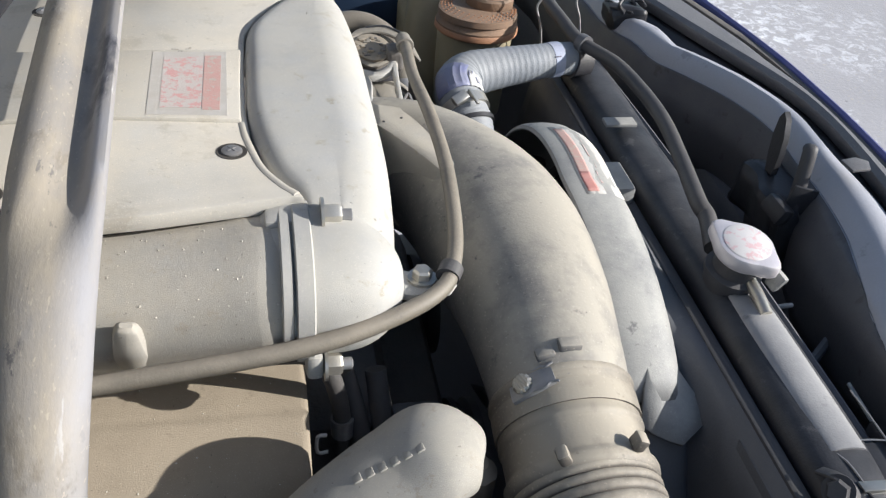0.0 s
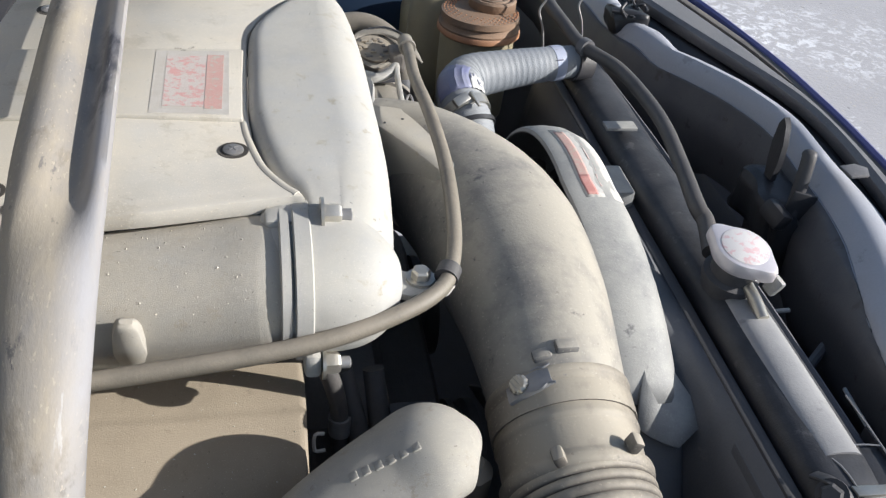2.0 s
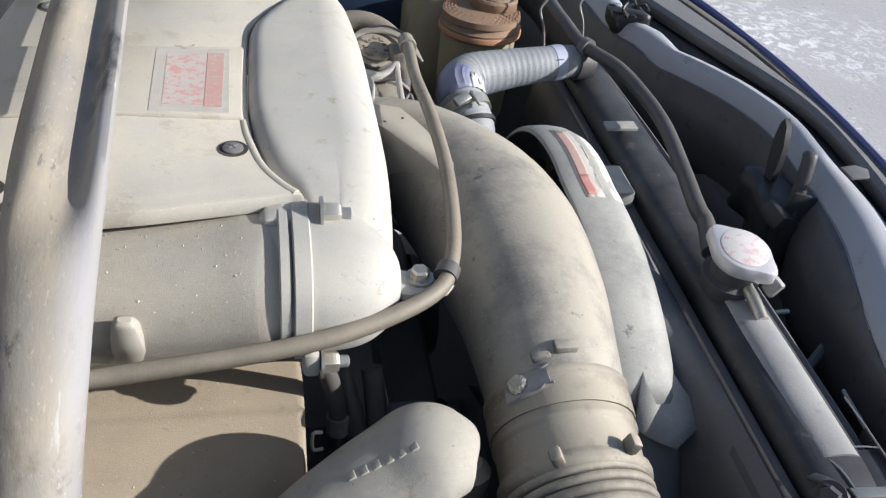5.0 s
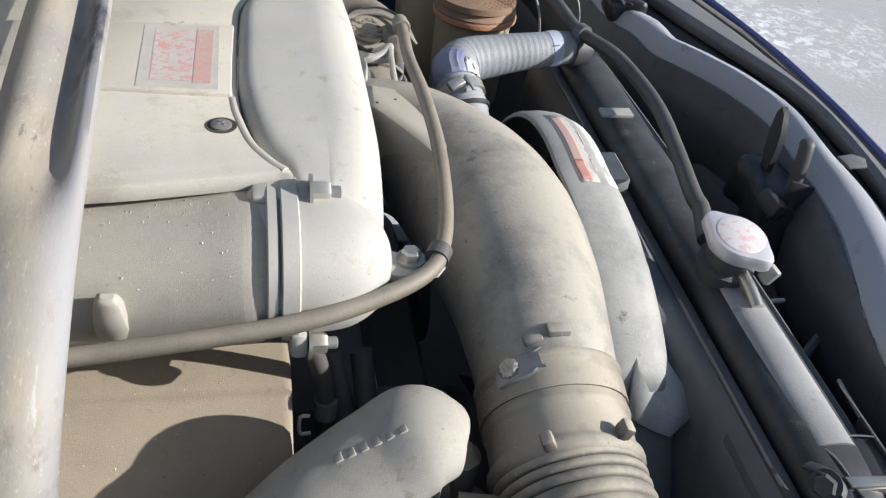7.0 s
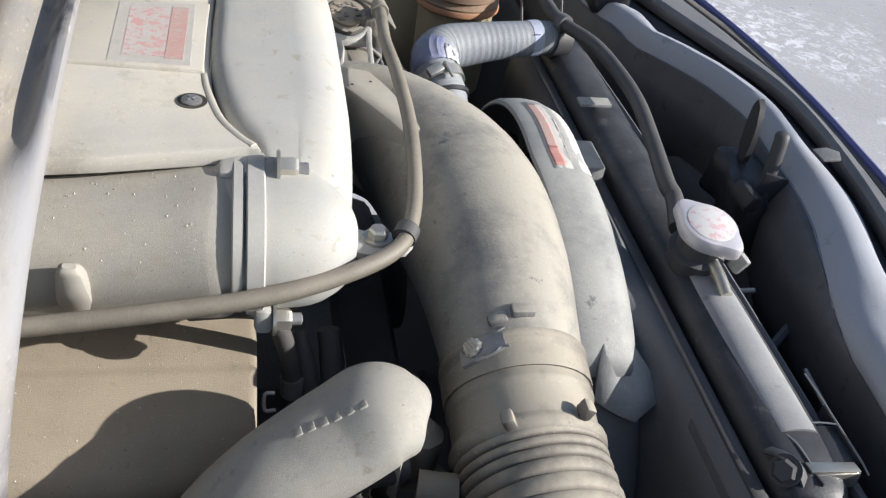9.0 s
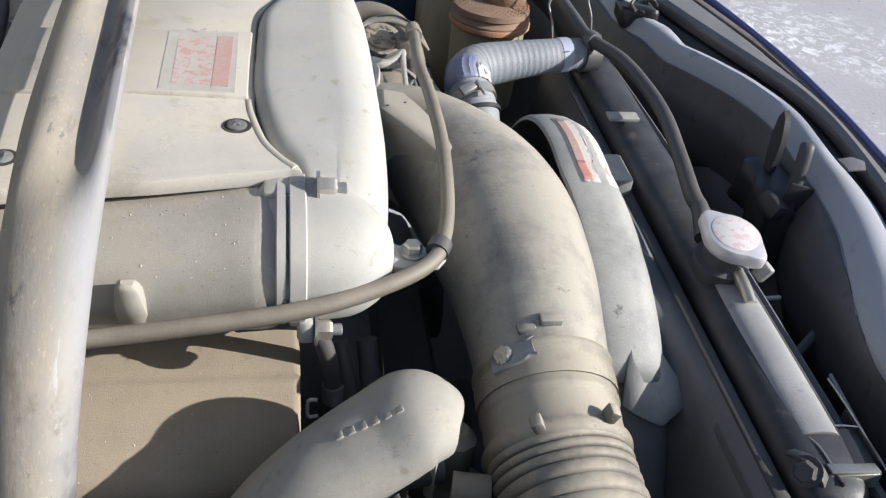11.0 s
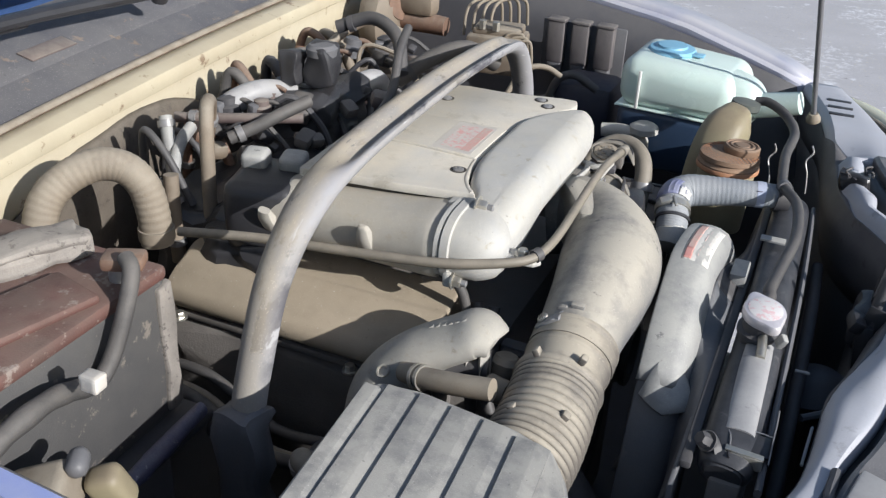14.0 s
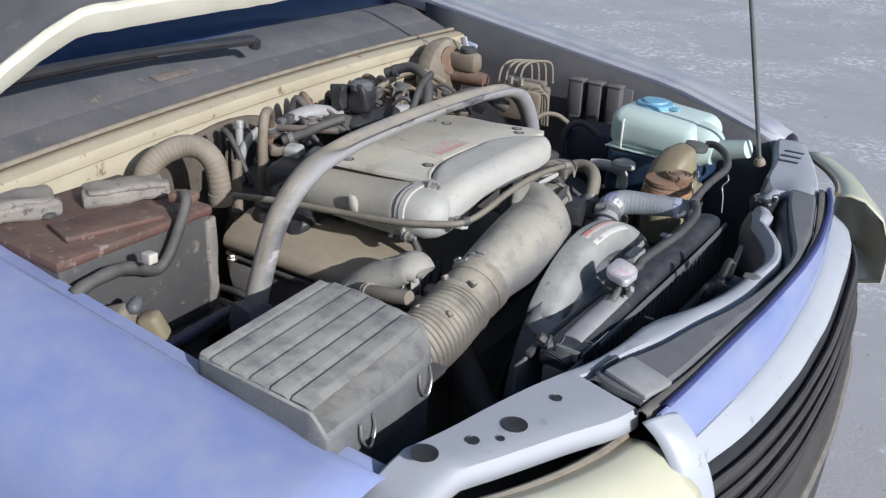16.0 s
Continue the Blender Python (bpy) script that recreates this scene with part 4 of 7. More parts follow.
for c in ((0.002, 0.594), (0.028, 0.880), (-0.150, 0.545), (-0.155, 0.83), (-0.12, 0.835), (0.010, 0.902), (-0.128, 0.525)):
    seat = part("screw_seat", lathe([(0.0108, 0.0), (0.0108, 0.0006), (0.0098, 0.0006), (0.0090, 0.0003)], (*c, PLZ - 0.0002), (0, 0, 1), 24), GROOVE, cover, "dark recess of a screw")
    part("screw", joined(lathe([(0.0074, 0.0), (0.0074, 0.0012), (0.0060, 0.0022), (0.001, 0.0026)], (*c, PLZ), (0, 0, 1), 20), box((*c, PLZ + 0.0026), (0.008, 0.0014, 0.0006), 0.0002, (0, 0, 40)), box((*c, PLZ + 0.0026), (0.0014, 0.008, 0.0006), 0.0002, (0, 0, 40))), STEEL_WORN, seat)
# faded caution label
lab = part("caution_label", slab([(-0.059, 0.642), (-0.001, 0.639), (-0.002, 0.746), (-0.060, 0.745)], PLZ + 0.0032, PLZ + 0.0037, 0), PALE, cover, "faded red and white caution label")
part("print_field", slab([(-0.050, 0.652), (-0.020, 0.651), (-0.020, 0.736), (-0.051, 0.736)], PLZ + 0.0037, PLZ + 0.0039, 0), LABEL_RED, lab, "worn red print")
part("print_bar", slab([(-0.0195, 0.648), (-0.0065, 0.648), (-0.006, 0.738), (-0.019, 0.738)], PLZ + 0.0037, PLZ + 0.0040, 0), LABEL_BAR, lab, "faded red bar of the label")


def grit(ob, count, seed, size, lift=0.35):
    """Grains of sand lying where a surface faces up, joined into one part."""
    rng = random.Random(seed)
    me = ob.data
    faces = [p for p in me.polygons if p.normal.z > lift]
    sums = list(np.cumsum([p.area for p in faces]))
    verts, tris = [], []
    for _ in range(count):
        p = faces[min(len(faces) - 1, int(np.searchsorted(sums, rng.random() * sums[-1])))]
        vs = [me.vertices[i].co for i in p.vertices]
        k = rng.randrange(len(vs) - 2) + 1
        a, b = sorted((rng.random(), rng.random()))
        c = vs[0] * a + vs[k] * (b - a) + vs[k + 1] * (1 - b)
        r = size * (0.45 + 0.9 * rng.random() ** 2)
        n0 = len(verts)
        for d in ((1, 0, 0.2), (0, 1, 0.3), (-1, 0.2, 0.2), (0.1, -1, 0.3), (0, 0, 0.9), (0, 0, -0.4)):
            verts.append((c.x + d[0] * r * rng.uniform(0.7, 1.3), c.y + d[1] * r * rng.uniform(0.7, 1.3), c.z + d[2] * r))
        for i in range(4):
            j = (i + 1) % 4
            tris += [(n0 + i, n0 + j, n0 + 4), (n0 + j, n0 + i, n0 + 5)]
    mesh = bpy.data.meshes.new("dust_grains")
    mesh.from_pydata(verts, [], tris)
    mesh.materials.append(GRIT)
    o = new("dust_grains", mesh)
    o.parent = ob
    o.matrix_parent_inverse = PLACE[ob.name].inverted()
    return tagged(o, "pale grains of sand", kind="stuff")


grit(log, 300, 1, 0.00075)
grit(tank, 120, 2, 0.0006, 0.6)
grit(cover, 70, 3, 0.0006)

# ---- strut brace ----
brace = thing("strut_brace", (-0.09, 0.24, 0.84), "tan dusty tubular steel strut brace arching over the engine", "strut brace")


PRESSED = [(0.98, 0.42), (0.80, 0.50), (0.66, 0.30), (0.50, -0.22), (0.32, -0.28), (0.12, 0.05), (-0.12, 0.62), (-0.36, 0.86), (-0.62, 0.78), (-0.90, 0.42), (-1.02, 0.0), (-0.88, -0.48), (-0.5, -0.84), (0.0, -0.96), (0.5, -0.86), (0.86, -0.5), (1.02, 0.0)]


def pressed(t, n):
    """The tube is round at its ends and pressed into a channel along its middle stretch."""
    w = min(1, max(0, (t - 0.295) / 0.10)) * min(1, max(0, (0.80 - t) / 0.10))
    w = w * w * (3 - 2 * w)
    q = PRESSED + PRESSED[:1]
    ln = np.cumsum([0] + [math.dist(a, b) for a, b in zip(q, q[1:])])
    out = []
    for k in range(n):
        s = ln[-1] * k / n
        i = int(np.searchsorted(ln, s, side="right")) - 1
        f = (s - ln[i]) / (ln[i + 1] - ln[i])
        x, y = (q[i][0] * (1 - f) + q[i + 1][0] * f, q[i][1] * (1 - f) + q[i + 1][1] * f)
        a = 2 * math.pi * k / n + 0.35
        out.append((x * w + math.cos(a) * (1 - w), y * w + math.sin(a) * (1 - w)))
    return out


bar_line = [(-0.088, 0.225, 0.87), (-0.087, 0.250, 0.95), (-0.086, 0.295, 1.045), (-0.087, 0.37, 1.103), (-0.0925, 0.47, 1.122), (-0.100, 0.62, 1.126), (-0.108, 0.80, 1.124), (-0.112, 0.98, 1.115), (-0.118, 1.09, 1.098), (-0.124, 1.165, 1.06), (-0.128, 1.22, 0.99), (-0.130, 1.25, 0.90)]
part("tube", sweep(bar_line, [(0.0195, 0.019), (0.0195, 0.019), (0.0205, 0.018), (0.024, 0.017), (0.0275, 0.015), (0.0285, 0.0145), (0.0285, 0.0145), (0.027, 0.015), (0.0235, 0.016), (0.021, 0.018), (0.0205, 0.019), (0.0205, 0.019)], 48, 10, section=pressed), BARMAT, brace, sharp=60)
part("foot_bracket", lump((-0.088, 0.226, 0.83), (0.055, 0.050, 0.18), 12.0, 0.010, 0.014), BLACK, brace, "dark foot bracket")
part("foot_bracket", box((-0.132, 1.275, 0.84), (0.09, 0.07, 0.14), 0.012, (-12, 0, 0)), BLACK_DUSTY, brace, "dark foot bracket")

# ---- intake duct ----
duct = thing("intake_duct", (0.2, 0.45, 0.92), "black rubber intake duct under a coat of tan dust", "air duct")
part("elbow", sweep([(0.085, 0.745, 0.965), (0.120, 0.752, 0.970), (0.166, 0.724, 0.975), (0.199, 0.664, 0.980), (0.213, 0.60, 0.983), (0.219, 0.53, 0.982), (0.2195, 0.47, 0.974), (0.2195, 0.437, 0.964)],
                    [(0.044, 0.058), (0.046, 0.062), (0.051, 0.066), (0.062, 0.066), (0.065, 0.064), (0.058, 0.058), (0.0510, 0.0515), (0.0482, 0.049)], 40, 8), DUCT, duct)


def ribbed(t, a):
    """Rounded ribs with narrow valleys."""
    return 0.968 + 0.058 * abs(math.sin(t * math.pi * 15.0)) ** 0.5


part("cuff", lathe([(0.0465, 0.009), (0.0495, 0.008), (0.0510, 0.006), (0.0513, 0.003), (0.0506, 0.001), (0.0494, -0.001), (0.0492, -0.024), (0.0499, -0.0255), (0.0501, -0.028), (0.0492, -0.030), (0.0487, -0.032), (0.0485, -0.050), (0.0495, -0.053), (0.0515, -0.055), (0.0521, -0.058), (0.0516, -0.062), (0.0495, -0.065), (0.0465, -0.067)], (0.2195, 0.438, 0.964), (0, 1, 0.28), 56), BELLOWS, duct, "smooth rubber cuff with a raised collar")
bel = part("bellows", sweep([(0.2195, 0.379, 0.9475), (0.221, 0.355, 0.942), (0.223, 0.32, 0.936), (0.223, 0.29, 0.931), (0.221, 0.265, 0.926), (0.217, 0.238, 0.920)],
                            [0.0492, 0.0495, 0.0505, 0.051, 0.051, 0.051], 48, 36, shape=ribbed), BELLOWS, duct, "ribbed rubber bellows")
for c, g in (((0.1955, 0.370, 0.9925), -28), ((0.2455, 0.374, 0.9955), 26)):
    part("rib_stop", box((c[0], c[1], c[2] + 0.002), (0.008, 0.011, 0.010), 0.002, (0, g, 0)), BELLOWS, bel)
for c, g in (((0.2505, 0.300, 0.976), 30), ((0.198, 0.292, 0.973), -25)):
    part("rib_stop", box(c, (0.009, 0.010, 0.012), 0.002, (0, g, 0)), BELLOWS, bel)
part("cuff_tab", box((0.2165, 0.4425, 1.0160), (0.016, 0.010, 0.011), 0.002), DUCT, duct)
part("cuff_tab", box((0.2000, 0.4405, 1.0125), (0.013, 0.009, 0.007), 0.002, (0, -18, 0)), DUCT, duct)
cl = clamp(duct, (0.2195, 0.426, 0.9605), (0, 1, 0.28), 0.0490, 0.016, material=BELLOWS, label="dusty clamp band")
part("clamp_housing", joined(sweep([(0.1775, 0.4255, 0.9900), (0.1860, 0.4250, 0.9990), (0.1940, 0.4245, 1.0055), (0.2020, 0.4245, 1.0100)], [(0.0070, 0.0022), (0.0085, 0.0030), (0.0085, 0.0028), (0.0078, 0.0018)], 12, 5, power=4),
            *[sweep([(0.1895, 0.4245 + d, 1.0040), (0.1945, 0.4245 + d * 1.15, 1.0080), (0.1985, 0.4245 + d * 0.9, 1.0105), (0.2030, 0.4245 + d * 1.1, 1.0125)], 0.0009, 6, 4) for d in (-0.0078, 0.0078)]), STEEL_WORN, cl, "worn steel screw housing")
screw_dir = Vector((-0.62, -0.20, 0.75)).normalized()
part("clamp_screw", joined(lathe([(0.003, 0), (0.0062, 0), (0.0066, 0.001), (0.0066, 0.0055), (0.0052, 0.0068), (0.0025, 0.0068)], (0.1848, 0.4262, 0.9985), screw_dir, 36, lambda a: 1 + 0.08 * math.sin(a * 12)),
            *[box(Vector((0.1848, 0.4262, 0.9985)) + screw_dir * 0.007 + Vector((0.0022 * k, 0.0014 * k, 0.0018 * k)), (0.0014, 0.0095, 0.0016), 0.0004, (0, -40, 20)) for k in (-1, 0, 1)]), STEEL, cl)

# ---- air filter box ----
filterbox = thing("air_filter_box", (0.17, 0.13, 0.8), "dusty black plastic air filter box with a ribbed lid", "air filter box")


def lid_x(u, y):
    """The box stands a little turned: x from the place across the lid."""
    return u + 0.075 * (0.235 - y)


def lid_z(x, y):
    u = x - 0.075 * (0.235 - y)
    return 1.003 - 0.02 * (u - 0.10) - 1.15 * max(0, u - 0.262)


lid_outline = [(lid_x(u, y), y) for u, y in ((0.058, -0.028), (0.066, -0.042), (0.150, -0.044), (0.262, -0.047), (0.288, -0.044), (0.292, 0.10), (0.291, 0.185), (0.281, 0.207), (0.262, 0.219), (0.222, 0.233), (0.120, 0.243), (0.075, 0.237), (0.060, 0.219))]
lid = part("lid", slab(lid_outline, -0.070, 0.0, 0.006, lid_z), LIDMAT, filterbox, "ribbed lid, dusty")


def lid_rib(u, w, y0, y1):
    """A broad rib: a small step on one side, then flat, then sloped down towards the front of the car."""
    sec = ((0.0, -0.002), (0.0, 0.0030), (0.0010, 0.0040), (0.60 * w, 0.0040), (0.66 * w, 0.0036), (0.985 * w, 0.0003), (0.985 * w, -0.002))
    bm = bmesh.new()
    ends = [[bm.verts.new((lid_x(u + du, y), y, h + drop_end + lid_z(lid_x(u + du, y), y))) for du, h in sec] for y, drop_end in ((y0, -0.003), (y0 + 0.004, 0.0), (y1 - 0.004, 0.0), (y1, -0.003))]
    for a, b in zip(ends, ends[1:]):
        for k in range(len(sec) - 1):
            bm.faces.new((a[k], a[k + 1], b[k + 1], b[k]))
    bm.faces.new(ends[0])
    bm.faces.new(ends[-1])
    return bm


part("lid_rib", lid_rib(0.064, 0.0220, -0.036, 0.226), LIDMAT, lid, "broad dusty rib")
for k in range(5):
    u = 0.0860 + k * 0.0347
    part("lid_rib", lid_rib(u, 0.0347, -0.038, float(np.interp(u + 0.017, (0.09, 0.13, 0.222, 0.262), (0.233, 0.237, 0.228, 0.214)))), LIDMAT, lid, "broad dusty rib")
part("lower_box", box((0.186, 0.096, 0.870), (0.195, 0.245, 0.15), 0.012, (0, 0, 4)), SHROUD_DARK, filterbox, "dark lower half")
part("seam_flange", box((0.188, 0.095, 0.930), (0.224, 0.275, 0.010), 0.003, (0, 2, 4)), BLACK_DUSTY, filterbox)
for y in (0.03, 0.17):
    part("clip", sweep([(lid_x(u, yy), yy, z) for u, yy, z in ((0.293, y - 0.014, 0.962), (0.297, y - 0.014, 0.940), (0.299, y, 0.922), (0.297, y + 0.014, 0.940), (0.293, y + 0.014, 0.962))], 0.0018, 8, 5), STEEL, filterbox, "bent wire clip")
part("outlet", lathe([(0.044, 0), (0.048, 0), (0.048, 0.03), (0.044, 0.03)], (0.216, 0.230, 0.914), (0.02, 1, 0.3), 36), DUCT, filterbox)

# ---- breather elbow with cast lettering ----
elbow = thing("intake_elbow", (0.02, 0.33, 0.85), "cast aluminium elbow with raised maker's lettering", "pipe elbow")
part("body", sweep([(0.1435, 0.390, 0.980), (0.139, 0.390, 0.982), (0.120, 0.387, 0.985), (0.099, 0.381, 0.974), (0.077, 0.374, 0.962), (0.052, 0.365, 0.945), (0.028, 0.357, 0.916), (0.011, 0.350, 0.875), (0.004, 0.344, 0.79)],
                   [(0.016, 0.011), (0.029, 0.019), (0.037, 0.0235), (0.0375, 0.024), (0.036, 0.026), (0.0345, 0.029), (0.034, 0.033), (0.034, 0.034), (0.034, 0.034)], 40, 10), ELBOW, elbow)
for k in range(6):
    u = k / 5
    part("raised_bar", box((0.0700 + 0.0370 * u, 0.3720 + 0.0050 * u, 0.9870 + 0.0168 * u - 0.0008 * math.sin(math.pi * u)), (0.0052, 0.0062, 0.0020), 0.0006, (-4, -26, 12)), ELBOW, elbow, "raised cast mark")
part("lower_web", slab([(0.112, 0.372), (0.116, 0.366), (0.120, 0.380), (0.116, 0.386)], 0.925, 0.972, 0.001), ELBOW, elbow, "thin cast web")
part("lower_web", slab([(0.128, 0.372), (0.133, 0.366), (0.140, 0.384), (0.134, 0.390)], 0.925, 0.972, 0.001), ELBOW, elbow, "thin cast web")
# added black tube that darkens the hollow, where there is only shade
part("hollow_shade", sweep([(0.138, 0.390, 0.945), (0.11, 0.386, 0.944), (0.085, 0.378, 0.935)], [(0.022, 0.016)] * 3, 20, 5), BLACK_DUSTY, elbow, "dark tube standing for the shade under the elbow")
part("ring_boss", lathe([(0.004, 0), (0.008, 0), (0.008, 0.003), (0.0055, 0.003), (0.0055, 0.001)], (0.032, 0.329, 0.940), (-0.2, -0.6, 0.75), 24), ELBOW, elbow, "small cast ring")
pipe = part("side_pipe", sweep([(0.056, 0.334, 0.945), (0.082, 0.322, 0.953), (0.122, 0.315, 0.963), (0.168, 0.313, 0.972)], 0.0125, 20, 6), BEIGE, elbow, "dusty side hose")
for dx in (0.0, 0.008):
    clamp(elbow, (0.076 + dx, 0.3245 - 0.3 * dx, 0.951 + 0.25 * dx), (1, -0.35, 0.28), 0.0130, 0.004, material=STEEL)

# ---- valve cover on the near bank ----
vc = thing("valve_cover", (-0.16, 0.44, 0.83), "tan dusty cast valve cover on the engine", "valve cover")


def valve_profile(x0, x1):
    sec = [(0.535, 0.900), (0.532, 0.945), (0.522, 0.952), (0.47, 0.942), (0.425, 0.928), (0.402, 0.912), (0.396, 0.898), (0.400, 0.884), (0.415, 0.876), (0.535, 0.876)]
    bm = bmesh.new()
    a = [bm.verts.new((x0, y, z)) for y, z in sec]
    b = [bm.verts.new((x1, y, z)) for y, z in sec]
    for k in range(len(sec)):
        bm.faces.new((a[k], a[(k + 1) % len(sec)], b[(k + 1) % len(sec)], b[k]))
    bm.faces.new(a)
    bm.faces.new(b)
    bmesh.ops.bevel(bm, geom=bm.edges[:], offset=0.006, segments=2, profile=0.5, affect="EDGES")
    return bm


vbody = part("body", valve_profile(-0.335, 0.048), VALVE, vc)
grit(vbody, 160, 4, 0.0007)
part("gasket_flange", box((-0.145, 0.425, 0.868), (0.39, 0.035, 0.012), 0.004), DARK, vc)
for x in (-0.31, -0.05):
    bolt(vc, (x, 0.398, 0.868), (0, 0, 1), 0.007, 0.008)
part("head", lump((-0.145, 0.48, 0.77), (0.40, 0.13, 0.18), 8.0, 0.014), DARK, vc)

# ---- throttle body and cable ----
throttle = part("throttle_body", lathe([(0.03, 0), (0.042, 0), (0.042, 0.07), (0.045, 0.07), (0.045, 0.08), (0.03, 0.08)], (0.137, 0.762, 0.966), (0, 1, 0.02), 30), ALU_DIRTY, manifold, "dusty cast throttle body with its cable quadrant")
part("adapter", slab([(0.096, 0.745), (0.100, 0.730), (0.114, 0.712), (0.132, 0.684), (0.148, 0.655), (0.160, 0.630), (0.176, 0.632), (0.190, 0.680), (0.174, 0.712), (0.154, 0.731), (0.118, 0.742)], 0.950, 1.037, 0.004, lambda x, y: 0.03 * (x - 0.13)), LOGMAT, duct, "flat-topped end of the duct at the throttle")
for c in ((0.126, 0.706), (0.142, 0.712)):
    part("vent_hole", lathe([(0.0012, 0), (0.0012, 0.0005), (0.0006, 0.0005)], (*c, 1.0372), (0, 0, 1), 12), RADBLACK, duct, "tiny dark hole")
# openwork casting that carries the quadrant
part("post", sweep([(0.1185, 0.736, 1.028), (0.1205, 0.760, 1.030), (0.1225, 0.785, 1.030), (0.119, 0.806, 1.028)], [(0.0042, 0.004), (0.0034, 0.004), (0.0036, 0.004), (0.005, 0.004)], 12, 5, power=3), ALU, throttle, "cast arm of the bracket")
part("post", sweep([(0.1475, 0.738, 1.029), (0.1480, 0.762, 1.031), (0.1495, 0.795, 1.032), (0.1510, 0.822, 1.033)], [(0.0030, 0.004), (0.0022, 0.005), (0.0024, 0.005), (0.0032, 0.004)], 12, 5, power=3), ALU, throttle, "cast arm of the bracket")
part("crossbar", sweep([(0.110, 0.818, 1.026), (0.120, 0.808, 1.029), (0.132, 0.803, 1.030), (0.143, 0.808, 1.032), (0.151, 0.822, 1.033)], [(0.006, 0.004), (0.007, 0.0045), (0.005, 0.004), (0.0045, 0.004), (0.004, 0.004)], 12, 6, power=3), ALU, throttle, "curved cast bar of the bracket")
part("tongue", sweep([(0.124, 0.790, 1.026), (0.127, 0.772, 1.025), (0.125, 0.758, 1.026), (0.128, 0.742, 1.027)], [(0.004, 0.002), (0.006, 0.002), (0.005, 0.002), (0.009, 0.002)], 10, 5, power=3), ALU_DIRTY, throttle)
part("under_plate", box((0.135, 0.832, 1.020), (0.040, 0.020, 0.010), 0.002, (8, 0, 6)), DARKBLUE, throttle, "dark plate under the quadrant")
part("wire_loop", sweep([(0.150, 0.752, 1.031), (0.156, 0.764, 1.033), (0.158, 0.752, 1.031), (0.157, 0.738, 1.028)], 0.0012, 6, 5), STEEL_WORN, throttle)
quad_axis = Vector((0.10, -0.30, 1)).normalized()
quad_c = Vector((0.1335, 0.852, 1.034))
quad = part("quadrant", lathe([(0.006, -0.004), (0.0235, -0.004), (0.0245, -0.001), (0.0245, 0.002), (0.0215, 0.0025), (0.0205, 0.001), (0.006, 0.001)], quad_c, quad_axis, 40, lambda a: 1 + 0.07 * math.sin(3 * a + 0.6) + 0.03 * math.sin(7 * a)), ALU_DIRTY, throttle, "dark toothed rim of the cable quadrant")
disc = part("quadrant_disc", lathe([(0.0185, 0.0), (0.0185, 0.0035), (0.0165, 0.0045), (0.010, 0.0040), (0.004, 0.0050)], quad_c, quad_axis, 32), BEIGE, quad, "round tan disc caked with dirt")
rng = random.Random(8)
for k in range(22):
    a, r = rng.uniform(0, 6.28), 0.016 * math.sqrt(rng.random())
    q = quad_axis.to_track_quat("Z", "X")
    p = quad_c + q @ Vector((r * math.cos(a), r * math.sin(a), 0.0046))
    part("crust", lump(p, (rng.uniform(0.003, 0.007), rng.uniform(0.002, 0.005), 0.0022), 40.0 + k, 0.0008, 0.0006), (BEIGE, ALU_DIRTY, DARK)[k % 3], disc)
part("cover_lip", sweep([quad_c + Vector((-0.022, 0.012, 0.004)), quad_c + Vector((-0.008, 0.022, 0.009)), quad_c + Vector((0.014, 0.022, 0.010)), quad_c + Vector((0.032, 0.010, 0.006)), quad_c + Vector((0.046, -0.012, -0.006))], [(0.0030, 0.0015), (0.0045, 0.0018), (0.006, 0.002), (0.006, 0.002), (0.0012, 0.001)], 10, 6, power=3), ALU_DIRTY, throttle, "ragged lip behind the quadrant")
part("lip_edge", sweep([quad_c + Vector((-0.004, 0.025, 0.012)), quad_c + Vector((0.016, 0.025, 0.0135)), quad_c + Vector((0.036, 0.010, 0.008)), quad_c + Vector((0.040, -0.004, -0.004))], [(0.0012, 0.0008)] * 4, 8, 5), RADBLACK, throttle)
# added dark lump in place of the shadow next to the disc
part("shadow_block", lump((0.1545, 0.846, 1.030), (0.016, 0.020, 0.022), 61.0, 0.003, 0.003), DARK, throttle, "dark lump standing for the shadow beside the disc")

cable = thing("throttle_cable", (0.0, 0.45, 1.0), "dusty brown throttle cable looped beside the manifold", "cable")
part("sheath", sweep([(-0.30, 0.402, 1.000), (-0.20, 0.423, 1.007), (-0.10, 0.433, 1.013), (0.0, 0.442, 1.020), (0.06, 0.450, 1.026), (0.11, 0.468, 1.031), (0.138, 0.488, 1.033), (0.150, 0.512, 1.036), (0.157, 0.55, 1.044), (0.160, 0.61, 1.056), (0.159, 0.68, 1.060), (0.157, 0.75, 1.057), (0.160, 0.805, 1.053), (0.1615, 0.833, 1.050)],
                      [0.0062] * 5 + [0.0060] + [0.0058] + [0.0056] * 4 + [0.0054] * 3, 16, 8), CABLE, cable)
part("clip", lathe([(0.006, -0.005), (0.0085, -0.005), (0.0085, 0.005), (0.006, 0.005)], (0.1455, 0.503, 1.0345), (0.5, 1, 0.2), 20), BLACK_DUSTY, cable)
part("end_fitting", lathe([(0.0050, -0.002), (0.0078, -0.002), (0.0084, 0.001), (0.0084, 0.004), (0.0072, 0.005), (0.0068, 0.018), (0.0074, 0.020), (0.005, 0.023)], (0.1612, 0.826, 1.0505), (0.04, 1, -0.12), 18), ALU_DIRTY, cable, "pale metal end of the cable")

